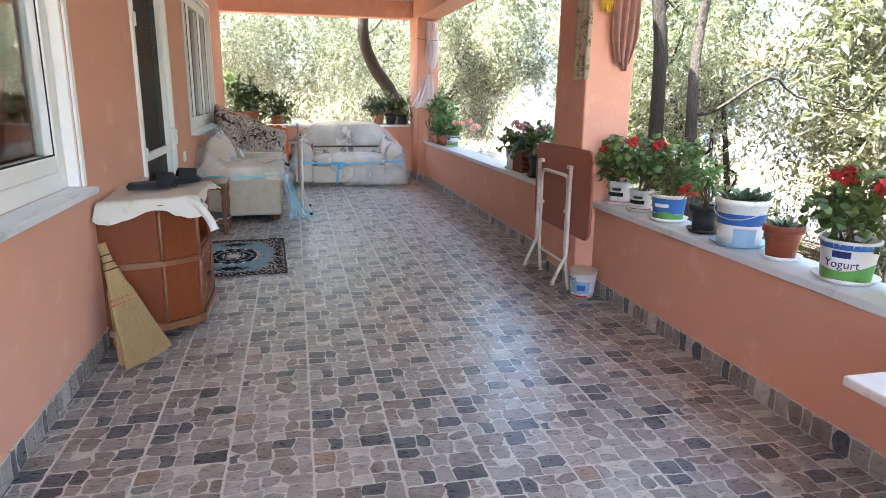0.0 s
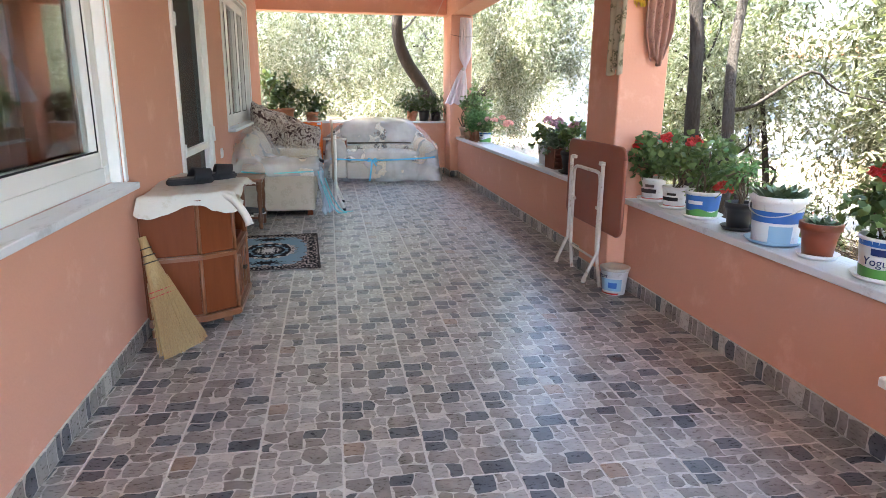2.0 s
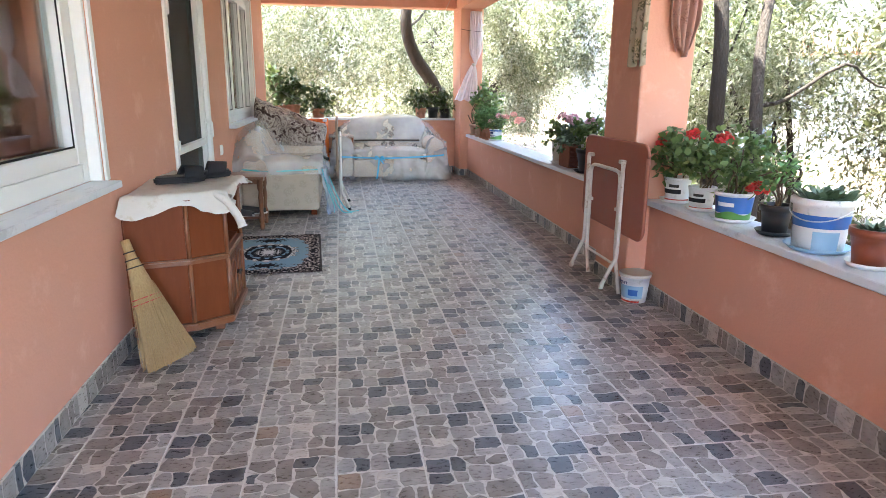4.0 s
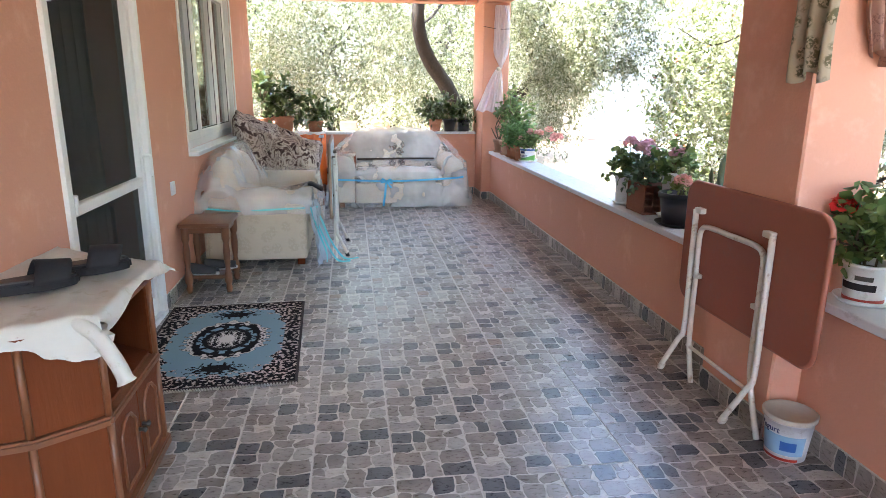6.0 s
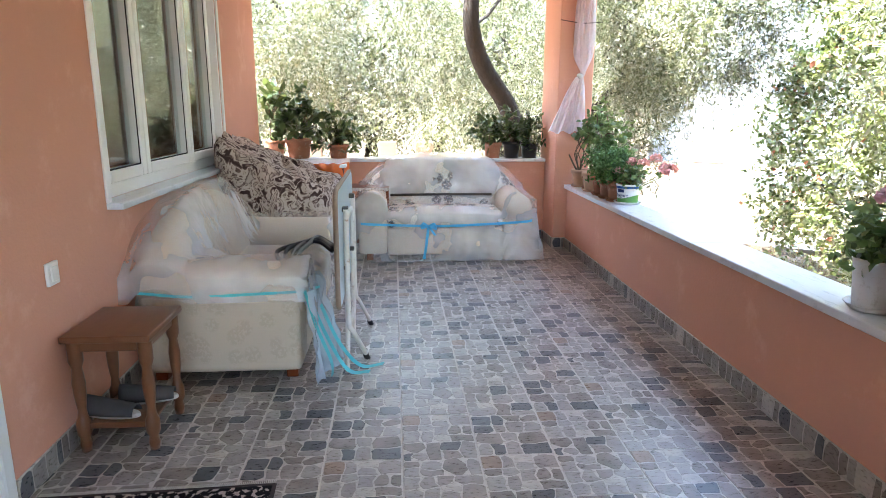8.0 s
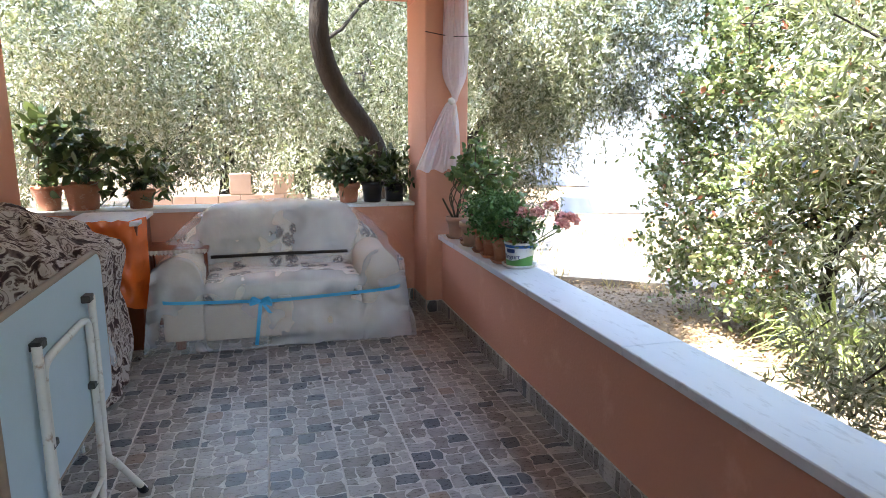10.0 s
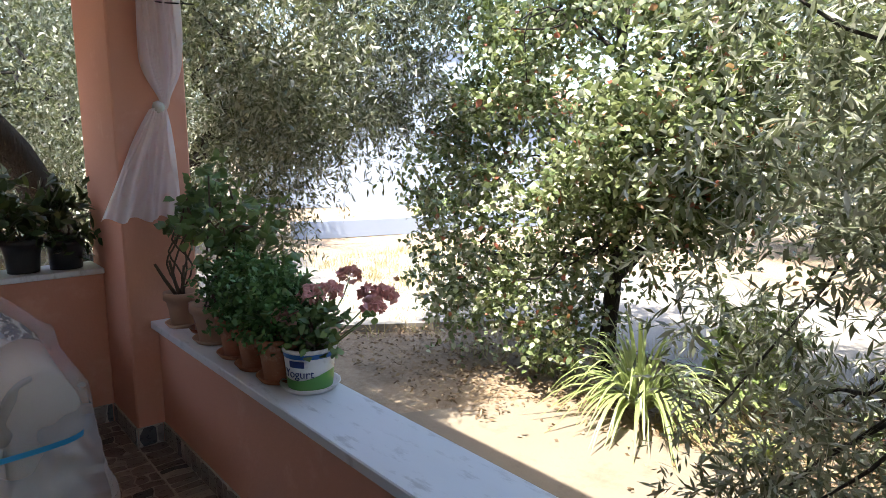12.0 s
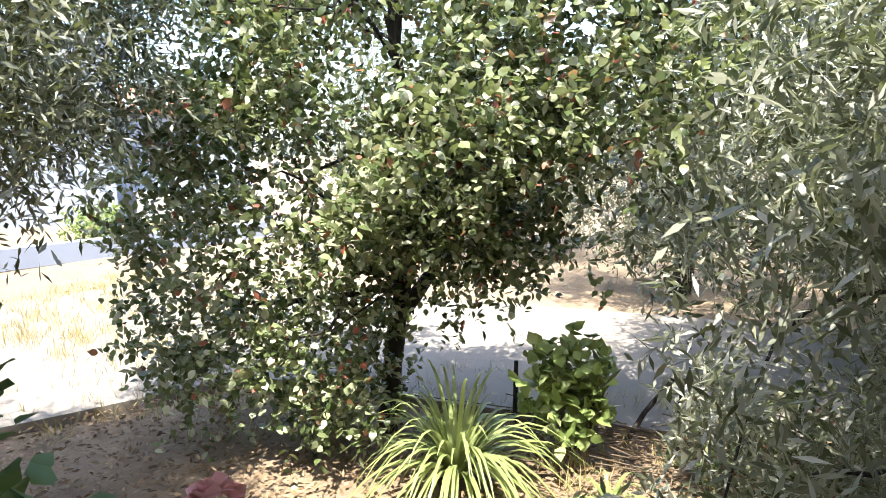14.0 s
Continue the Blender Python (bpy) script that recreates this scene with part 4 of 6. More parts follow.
rng = np.random.default_rng(31)


def tufts(name, label, centres, per, height, width, material, lean=0.5):
    n = len(centres) * per
    p = np.repeat(centres, per, 0) + rng.normal(size=(n, 3)) * np.array((0.05, 0.05, 0))
    w = rng.normal(size=(n, 3)) * lean + np.array((0, 0, 1.0))
    return tagged(part(name, leaves(name, p, w, height, width, material, rng)), label, "grass", kind="stuff")


c = np.stack([rng.uniform(6.0, 8.2, 300), rng.uniform(6.5, 15.5, 300), np.full(300, G)], 1)
c2 = np.stack([rng.uniform(8.0, 12.0, 500) - 1.0, rng.uniform(13.0, 17.5, 500), np.full(500, G + 0.05)], 1)
tufts("dry_grass", "dry yellow grass tufts on the sandy ground", np.concatenate([c, c2]), 14, 0.20, 0.006, DRY)
c = np.stack([rng.uniform(-6, 6, 700), rng.uniform(13.0, 24, 700), np.full(700, G)], 1)
tufts("dry_grass", "dry yellow grass under the olive grove", c, 10, 0.22, 0.012, DRY)
n = 9000
p = np.stack([rng.uniform(5.0, 7.6, n), rng.uniform(6.0, 14.5, n), np.full(n, G + 0.045)], 1)
p = p[(p[:, 0] > 5.8) | (p[:, 1] > 10.6) | (rng.random(n) < 0.08)]
tagged(part("leaf_litter", leaves("leaf_litter", p, rng.normal(size=(len(p), 3)) * np.array((1, 1, 0.25)), 0.06, 0.025, LITTER, rng, False, 0.5)), "brown fallen leaves on the ground", "litter", kind="stuff")
n = 260
p = np.stack([rng.uniform(6.4, 7.3, n), rng.uniform(6.5, 9.6, n), rng.uniform(G + 0.05, G + 0.22, n)], 1)
tagged(part("dry_sticks", join("dry_sticks", [tube_data([tuple(q), tuple(q + np.array((rng.normal() * 0.1, rng.normal() * 0.35, rng.normal() * 0.04)))], 0.005, 4) for q in p], TWIG)), "heap of dry sticks and prunings", "sticks", kind="stuff")

for k, (x, y, h, lx) in enumerate(((6.95, 8.55, 0.62, 0.02), (7.0, 9.75, 0.6, 0.0), (7.0, 8.95, 0.5, 0.28))):
    tagged(part("stake", tube("stake", [(x, y, G - 0.05), (x + lx * 0.5, y - lx * 0.6, G + h * 0.5), (x + lx, y - lx * 1.3, G + h)], [0.022, 0.02, 0.018], BARK, 7)), "rough wooden stake standing in the litter", "stake", "garden stakes")


def white_house():
    root = thing("house", "whitewashed house with a clay tile roof beyond the road", "house", pose(16.2, 25.2, G, 0, 0, -38))
    # sunlit here, so the shaded look comes from the wall's blue-grey colour
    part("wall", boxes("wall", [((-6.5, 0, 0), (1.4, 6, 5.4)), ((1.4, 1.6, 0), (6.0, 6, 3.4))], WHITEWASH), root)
    part("roof", prism("roof", [(1.42, 1.3), (6.3, 1.3), (6.3, 6.3), (1.42, 6.3)], 3.4, 3.55, ROOF_TILE, 0.03), root)
    for i in range(15):
        x = 1.55 + i * 0.32
        part("roof_tile", tube("roof_tile", [(x, 1.25, 3.58), (x, 4.2, 4.5)], 0.09, ROOF_TILE, 8), root)
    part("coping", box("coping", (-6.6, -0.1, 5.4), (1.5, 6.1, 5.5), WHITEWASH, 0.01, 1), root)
    part("step", box("step", (2.0, 0.6, 0), (3.6, 1.6, 0.9), GROUT, 0.01, 1), root, "grey block stack beside the wall")
    return root


white_house()
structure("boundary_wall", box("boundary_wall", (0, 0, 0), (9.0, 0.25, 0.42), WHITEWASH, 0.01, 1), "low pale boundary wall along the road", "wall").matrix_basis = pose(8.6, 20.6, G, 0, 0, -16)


def shed():
    root = thing("garden_wall_ruin", "ochre block wall with loose blocks among the olives", "wall", pose(-1.05, 18.9, G))
    for r_ in range(3):
        for k in range(7):
            x = k * 0.42 + (0.21 if r_ % 2 else 0)
            if r_ == 2 and k in (1, 2, 3, 5):
                continue
            part("block", box("block", (x, 0, r_ * 0.42), (x + 0.41, 0.25, r_ * 0.42 + 0.41), OCHRE, 0.012, 1), root)
    return root


shed()
for x, y, a in ((0.1, 16.9, 10), (0.6, 16.5, -12), (-0.3, 17.2, 40)):
    tagged(part("concrete_block", box("concrete_block", (-0.22, -0.12, 0), (0.22, 0.12, 0.30), WHITEWASH, 0.012, 1), at=pose(x, y, G, 0, 0, a)), "pale concrete block lying on the ground", "block", "loose blocks")
bench = thing("plank_bench", "weathered pale plank on two posts", "bench", pose(1.5, 16.4, G))
part("plank", box("plank", (-1.3, -0.18, 0.62), (1.0, 0.18, 0.67), WHITEWASH, 0.006, 1), bench)
for x in (-1.0, 0.7):
    part("leg", box("leg", (x - 0.05, -0.05, 0), (x + 0.05, 0.05, 0.62), BARK, 0.006, 1), bench)
for z, s in ((7.9, 0.25), (7.35, 0.5)):
    tagged(part("power_line", tube("power_line", spline([(34, 40, z), (33, 18, z - s), (32, -6, z - s), (31, -35, z)], 6), 0.022, RUBBER, 5)), "thin black overhead power cable", "cable", "overhead cables")


# ---------------------------------------------------------------- pots and plants on the sills
def pot_mesh(name, r0, r1, h, material, lip=0.008, lip_h=0.03):
    return lathe(name, [(0.0, 0.0), (r0, 0.0), (r0 + (r1 - r0) * 0.5, h * 0.5), (r1, h - lip_h), (r1 + lip, h - lip_h), (r1 + lip, h), (r1 - 0.006, h), (r0 * 0.97, 0.03)], material)


def band(name, r0, r1, h, a, b, material, proud=0.0012, arc=None):
    """A printed band round a tapered tub between two heights; arc limits it to a stretch of angle."""
    n = 28
    lo, hi = arc or (0, 2 * math.pi)
    verts, faces = [], []
    rr = lambda z: r0 + (r1 - r0) * z / h + proud
    for i in range(n + 1):
        t = lo + (hi - lo) * i / n
        z0, z1 = (a, b) if not callable(b) else (a, b(i / n))
        for z in (z0, z1):
            verts.append((rr(z) * math.cos(t), rr(z) * math.sin(t), z))
    for i in range(n):
        faces.append((2 * i, 2 * i + 2, 2 * i + 3, 2 * i + 1))
    return mesh_of(name, verts, faces, material, True)


def lettering(name, text, size, r, z, angle, material):
    """Letters bent round a tub."""
    cu = bpy.data.curves.new(name, "FONT")
    cu.body, cu.size, cu.align_x, cu.extrude = text, size, "CENTER", 0.0008
    ob = bpy.data.objects.new(name, cu)
    scene.collection.objects.link(ob)
    me = bpy.data.meshes.new_from_object(ob.evaluated_get(bpy.context.evaluated_depsgraph_get()))
    bpy.data.objects.remove(ob)
    for v in me.vertices:
        t = angle + v.co.x / r
        rad = r + 0.002 + v.co.z
        v.co = (rad * math.cos(t), rad * math.sin(t), z + v.co.y)
    me.materials.clear()
    me.materials.append(material)
    return me


def saucer(root, r, material):
    part("saucer", lathe("saucer", [(0, 0.001), (r * 0.82, 0.001), (r, 0.022), (r - 0.006, 0.022), (r * 0.8, 0.008), (0, 0.008)], material), root)


def soil(root, r, z):
    part("soil", lathe("soil", [(r, z - 0.005), (r * 0.7, z + 0.004), (r * 0.3, z - 0.002), (0.0, z + 0.004)], SOIL), root)


def blossom(root, places, material, seed, size=0.034, petals=72):
    rg = np.random.default_rng(seed)
    for p in places:
        d = rg.normal(size=(petals, 3))
        d[:, 2] = np.abs(d[:, 2]) * 0.8 - 0.1
        d /= np.linalg.norm(d, axis=1, keepdims=True)
        part("flower", leaves("flower", np.array(p) + d * size, d + rg.normal(size=(petals, 3)) * 0.6, 0.026, 0.034, material, rg, True, 1.0), root)
        part("flower_stalk", tube("flower_stalk", [(p[0] * 0.35, p[1] * 0.35, p[2] * 0.55), (p[0] * 0.8, p[1] * 0.8, p[2] * 0.8), tuple(p)], 0.003, GERAN, 5), root)


def planted(root, seed, lobes, clumps, leaf, wid, material, z0, broad=True, twigs=4, per=5, tl=0.09, droop=0.1, stems=7):
    rg = np.random.default_rng(seed)
    cen = crown_points(lobes, clumps, rg, 0.15)
    for _ in range(stems):
        part("stem", tube("stem", branch_path((rg.normal() * 0.02, rg.normal() * 0.02, z0), cen[rg.integers(len(cen))], rg, 0.06), 0.0045, TWIG, 5), root)
    part("foliage", foliage("foliage", cen, twigs, per, tl, leaf, wid, material, rg, broad, droop, 0.6), root)


FACE = math.pi + 0.55   # prints turned towards the porch


def tub(root, r0, r1, h, kind):
    """A re-used food tub with its printed bands."""
    body = part("tub", pot_mesh("tub", r0, r1, h, WHITE_PL, 0.004, 0.012), root)
    full = (FACE - 1.9, FACE + 1.9)
    if kind == "yogurt":
        part("print", band("print", r0, r1, h, h * 0.04, lambda u: h * (0.22 + 0.22 * u + 0.05 * math.sin(u * 9)), GREEN_PL, arc=full), body, "green printed hill")
        part("print", band("print", r0, r1, h, h * 0.80, h * 0.94, BLUE_PL, arc=full), body, "blue printed band")
        part("print", band("print", r0, r1, h, h * 0.60, h * 0.76, NAVY, 0.002, arc=(FACE - 0.35, FACE + 0.3)), body, "navy printed emblem")
        part("lettering", lettering("lettering", "Yogurt", h * 0.27, r0 + (r1 - r0) * 0.45, h * 0.36, FACE, NAVY), body, "navy word Yogurt")
    elif kind == "blue":
        part("print", band("print", r0, r1, h, h * 0.28, h * 0.86, BLUE_PL, arc=full), body, "blue printed label")
        part("print", band("print", r0, r1, h, h * 0.05, lambda u: h * (0.30 + 0.06 * math.sin(u * 14)), GREEN_PL, 0.002, arc=full), body, "green printed hem")
        part("print", band("print", r0, r1, h, h * 0.52, h * 0.66, WHITE_PL, 0.0024, arc=(FACE - 0.5, FACE + 0.45)), body, "white printed emblem")
    elif kind == "dark":
        part("print", band("print", r0, r1, h, h * 0.34, h * 0.52, RUBBER, arc=(FACE - 1.0, FACE + 0.8)), body, "black printed band")
        part("print", band("print", r0, r1, h, h * 0.60, h * 0.72, STEEL, arc=(FACE - 0.2, FACE + 0.6)), body, "dark printed bars")
        part("print", band("print", r0, r1, h, h * 0.02, h * 0.12, RED_PL, arc=full), body, "red printed hem")
    elif kind == "paint":
        part("print", band("print", r0, r1, h, h * 0.46, h * 0.70, BLUE_PL), body, "blue printed band")
        part("print", band("print", r0, r1, h, h * 0.04, h * 0.40, LBLUE_PL, arc=(FACE + 0.1, FACE + 1.1)), body, "pale blue printed panel")
        part("print", boxes("print", [((0, 0, 0), (0.001, 0.001, 0.001))], STEEL), body)
        part("rim", lathe("rim", [(r1 + 0.002, h * 0.86), (r1 + 0.010, h * 0.87), (r1 + 0.010, h * 0.98), (r1 - 0.002, h)], WHITE_PL), body)
    return body


def sill_pot(name, label, x, y, z, build):
    root = thing(name, label, "flower pot", pose(x, y, z + 0.001), "pots on the parapet")
    build(root)
    return root


def p_red_geranium(root, r0, r1, h, kind, seed, spots, sc, lean=(0, 0), leaf=0.055):
    saucer(root, r0 + 0.035, WHITE_PL)
    b = tub(root, r0, r1, h, kind)
    b.location.z = 0.006
    soil(root, r1 - 0.012, h - 0.02)
    planted(root, seed, [((lean[0], lean[1], h + 0.13 * sc), (0.12 * sc, 0.14 * sc, 0.12 * sc))], int(17 * sc), leaf * 0.85, leaf * 0.8, GERAN, h - 0.02)
    blossom(root, spots, RED_F, seed)


PZ = SZ
sill_pot("geranium_pot", "red geranium in a white tub with dark print", 2.80, 4.425, PZ, lambda r: p_red_geranium(r, 0.068, 0.08, 0.15, "dark", 41, [(-0.08, 0.06, 0.36), (0.0, -0.14, 0.40)], 1.15))
sill_pot("geranium_pot", "bushy geranium in a white dark-printed tub", 2.80, 4.15, PZ, lambda r: p_red_geranium(r, 0.062, 0.076, 0.13, "dark", 42, [(0.05, -0.08, 0.40)], 1.25, (0, 0), 0.05))
sill_pot("geranium_pot", "trailing green plant in a blue yogurt tub", 2.80, 3.84, PZ, lambda r: p_red_geranium(r, 0.082, 0.098, 0.15, "blue", 43, [(0.02, -0.15, 0.18)], 1.3, (0.03, 0.02), 0.045))


def black_pot(root, r0=0.055, r1=0.068, h=0.14):
    saucer(root, r1 + 0.02, BLACK_POT)
    part("pot", pot_mesh("pot", r0, r1, h, BLACK_POT), root).location.z = 0.006
    soil(root, r1 - 0.012, h - 0.02)


def p_black_stick(root):
    black_pot(root)
    planted(root, 44, [((0, 0, 0.27), (0.07, 0.07, 0.10))], 8, 0.03, 0.022, FINE_G, 0.12)


def p_bucket(root):
    saucer(root, 0.135, LBLUE_PL)
    tub(root, 0.101, 0.117, 0.225, "paint").location.z = 0.006
    part("bail", tube("bail", [(0.126 * math.cos(a), 0.126 * math.sin(a), 0.19 - 0.05 * math.sin((a - FACE + 1.4) / 2.8 * math.pi)) for a in np.linspace(FACE - 1.4, FACE + 1.4, 14)], 0.003, PIPE, 6), root, "thin wire handle")
    soil(root, 0.105, 0.212)
    rg = np.random.default_rng(45)
    a = rg.uniform(0, 6.283, 70)
    rad = rg.uniform(0.0, 0.09, 70)
    part("foliage", leaves("foliage", np.stack([rad * np.cos(a), rad * np.sin(a), np.full(70, 0.212)], 1), np.stack([np.cos(a), np.sin(a), rg.uniform(0.2, 1.2, 70)], 1), 0.085, 0.034, SUCC, rg, True, 0.3), root, "grey-green succulent leaves")


def p_brown(root):
    saucer(root, 0.09, WHITE_PL)
    part("pot", pot_mesh("pot", 0.060, 0.079, 0.15, BROWN_POT, 0.008, 0.03), root).location.z = 0.006
    soil(root, 0.072, 0.136)
    rg = np.random.default_rng(46)
    a = rg.uniform(0, 6.283, 60)
    rad = rg.uniform(0.0, 0.055, 60)
    part("foliage", leaves("foliage", np.stack([rad * np.cos(a), rad * np.sin(a), np.full(60, 0.136)], 1), np.stack([np.cos(a), np.sin(a), rg.uniform(0.2, 1.4, 60)], 1), 0.06, 0.02, SUCC, rg, True, 0.3), root, "low green succulent leaves")


sill_pot("flower_pot", "black plastic pot with a thin plant", 2.80, 3.50, PZ, p_black_stick)
sill_pot("paint_bucket_planter", "white paint bucket with a blue band holding succulents", 2.79, 3.20, PZ, p_bucket)
sill_pot("flower_pot", "glossy brown plastic pot of succulents on a white saucer", 2.79, 2.915, PZ, p_brown)
sill_pot("geranium_pot", "red geranium in a green and blue yogurt tub", 2.80, 2.57, PZ, lambda r: p_red_geranium(r, 0.088, 0.105, 0.165, "yogurt", 47, [(-0.02, 0.06, 0.40), (0.02, -0.12, 0.37), (-0.03, -0.17, 0.385)], 1.0, (0, 0.0), 0.05))
sill_pot("geranium_pot", "red geranium in a white printed tub", 2.80, 2.22, PZ, lambda r: p_red_geranium(r, 0.08, 0.098, 0.16, "dark", 48, [(0.02, 0.05, 0.40), (0, -0.1, 0.38)], 1.0, (0, 0), 0.05))


def p_palm(root):
    black_pot(root, 0.08, 0.10, 0.20)
    rg = np.random.default_rng(49)
    verts, faces = [], []
    for k in range(46):
        a, z0, L, w = rg.uniform(0, 6.283), rg.uniform(0.45, 0.92), rg.uniform(0.38, 0.58), rg.uniform(0.016, 0.026)
        d, s, rise, o = Vector((math.cos(a), math.sin(a), 0)), Vector((-math.sin(a), math.cos(a), 0)), rg.uniform(0.1, 0.8), len(verts)
        for i in range(8):
            t = i / 7
            c = d * L * 0.85 * t + Vector((0, 0, z0 + L * (rise * t - (rise + 0.45) * t * t)))
            ww = w * math.sin(math.pi * (0.08 + 0.92 * t)) ** 0.6 + 0.0008
            verts += [c + s * ww + Vector((0, 0, ww * 0.35)), c, c - s * ww + Vector((0, 0, ww * 0.35))]
        for i in range(7):
            q = o + i * 3
            faces += [(q, q + 1, q + 4, q + 3), (q + 1, q + 2, q + 5, q + 4)]
    part("foliage", mesh_of("foliage", verts, faces, DARK_G, True), root)
    part("stem", tube("stems", [(0, 0, 0.18), (0.01, 0, 0.5), (0, 0.01, 0.93)], 0.012, TWIG, 6), root)


sill_pot("corn_plant", "tall houseplant with drooping dark leaves", 2.81, 1.99, PZ, p_palm)


def p_pink(root, r0, r1, h, kind, seed, spots, petal, sc=1.0, leaf=0.045):
    saucer(root, r0 + 0.03, WHITE_PL)
    tub(root, r0, r1, h, kind).location.z = 0.006
    soil(root, r1 - 0.01, h - 0.02)
    planted(root, seed, [((0, 0, h + 0.08 * sc), (0.11 * sc, 0.12 * sc, 0.08 * sc))], int(15 * sc), leaf, leaf * 0.95, GERAN, h - 0.02)
    blossom(root, spots, petal, seed, 0.032)


def p_brick(root):
    bits = [((-0.09, -0.125, 0.0), (0.09, 0.125, 0.012)), ((-0.09, -0.125, 0.178), (0.09, 0.125, 0.19)), ((-0.09, -0.125, 0.012), (-0.078, 0.125, 0.178)), ((0.078, -0.125, 0.012), (0.09, 0.125, 0.178))]
    bits += [((-0.078, -0.125, z), (0.078, 0.125, z + 0.009)) for z in (0.05, 0.09, 0.13)]
    bits += [((x, -0.125, 0.012), (x + 0.009, 0.125, 0.178)) for x in (-0.03, 0.025)]
    part("brick", boxes("brick", bits, DIRT_BRICK, 0.002), root)
    planted(root, 52, [((0, 0.0, 0.26), (0.13, 0.16, 0.09))], 22, 0.04, 0.035, SUCC, 0.18)
    blossom(root, [(-0.02, 0.08, 0.40), (0.04, 0.14, 0.41), (0.0, 0.0, 0.38)], LILAC_F, 52, 0.035)


sill_pot("geranium_pot", "pale pink geranium in a white tub", 2.80, 6.58, PZ, lambda r: p_pink(r, 0.075, 0.09, 0.19, "", 51, [(0, 0, 0.42), (0.05, -0.08, 0.40)], LILAC_F))
sill_pot("brick_planter", "hollow red brick planted with a trailing succulent", 2.81, 6.28, PZ, p_brick)
sill_pot("cup_planter", "small white tub with a green plant", 2.86, 6.06, PZ, lambda r: p_pink(r, 0.055, 0.066, 0.28, "", 53, [(0, -0.03, 0.40)], LILAC_F, 0.8))


def p_black_big(root):
    black_pot(root, 0.095, 0.12, 0.19)
    planted(root, 54, [((0.02, 0, 0.22), (0.07, 0.09, 0.05))], 5, 0.04, 0.03, PALE_G, 0.17, stems=3)
    blossom(root, [(0.02, 0.04, 0.24), (-0.02, -0.05, 0.26)], PINK_F, 54)


def p_cactus(root):
    black_pot(root, 0.07, 0.085, 0.14)
    for k, (x, y, h, w) in enumerate(((0, 0, 0.34, 0.036), (0.04, -0.05, 0.46, 0.032), (-0.03, 0.05, 0.27, 0.034))):
        pad = lathe("pad", [(0.0, 0.0), (w * 0.6, 0.05), (w, h * 0.5), (w * 0.8, h * 0.85), (0.0, h)], SUCC, 12)
        part("pad", pad, root, at=pose(x, y, 0.12, 0, 4 * k, 35 * k) @ Matrix.Diagonal((1, 0.35, 1, 1)))


sill_pot("flower_pot", "large black pot with a pink flowering plant", 2.80, 5.84, PZ, p_black_big)
sill_pot("cactus_pot", "black pot of upright green cactus pads", 2.81, 5.45, PZ, p_cactus)


# far stretch of the garden sill
def clay(root, r0, r1, h, material):
    saucer(root, r0 + 0.03, material)
    part("pot", pot_mesh("pot", r0, r1, h, material, 0.010, 0.035), root).location.z = 0.006
    soil(root, r1 - 0.012, h - 0.02)


def p_sticks(root):
    clay(root, 0.055, 0.075, 0.16, BEIGE_POT)
    for k, (x, y, h) in enumerate(((-0.03, 0.0, 0.32), (0.02, 0.03, 0.28), (0.0, -0.03, 0.24), (-0.06, 0.04, 0.30))):
        part("stem", tube("stem", [(x * 0.3, y * 0.3, 0.14), (x, y, 0.22), (x * 1.6, y * 1.6, h)], [0.009, 0.008, 0.006], TWIG, 6), root)
    planted(root, 61, [((0.08, 0.0, 0.52), (0.13, 0.14, 0.18))], 9, 0.05, 0.05, GERAN, 0.14, stems=6)


def p_mallow(root):
    clay(root, 0.07, 0.095, 0.165, BEIGE_POT)
    planted(root, 62, [((0.08, 0.06, 0.55), (0.20, 0.24, 0.20)), ((0.09, -0.18, 0.42), (0.15, 0.18, 0.16)), ((0.12, -0.32, 0.36), (0.13, 0.15, 0.14))], 26, 0.05, 0.046, GERAN, 0.15, twigs=4, per=4, tl=0.12, stems=14)


def p_fine(root, seed):
    clay(root, 0.06, 0.08, 0.16, TERRA)
    planted(root, seed, [((0.01, 0, 0.27), (0.15, 0.14, 0.12))], 60, 0.026, 0.016, FINE_G, 0.14, twigs=6, per=8, tl=0.07)


def p_small_dark(root):
    clay(root, 0.045, 0.06, 0.13, BROWN_POT)


sill_pot("flower_pot", "beige clay pot of bare stems on a saucer", 2.755, 10.36, PZ, p_sticks)
sill_pot("flower_pot", "small dark clay pot on the sill", 2.80, 10.20, PZ, p_small_dark)
sill_pot("flower_pot", "beige clay pot with a tall lobed-leaf plant", 2.78, 10.02, PZ, p_mallow)
sill_pot("flower_pot", "terracotta pot of dense fine green foliage", 2.775, 9.76, PZ, lambda r: p_fine(r, 63))
sill_pot("flower_pot", "terracotta pot of dense fine green foliage", 2.775, 9.58, PZ, lambda r: p_fine(r, 64))
sill_pot("flower_pot", "terracotta pot of dense fine green foliage", 2.78, 9.40, PZ, lambda r: p_fine(r, 65))
sill_pot("geranium_pot", "pink geranium in a green and blue yogurt tub", 2.825, 9.26, PZ,
         lambda r: p_pink(r, 0.078, 0.092, 0.15, "yogurt", 66, [(0.035, 0.04, 0.31), (0.28, 0.01, 0.235), (0.28, 0.17, 0.33), (0.36, 0.05, 0.26), (0.15, 0.10, 0.30), (-0.06, 0.06, 0.24), (0.33, 0.10, 0.26)], PINK_F, 1.1, 0.034))


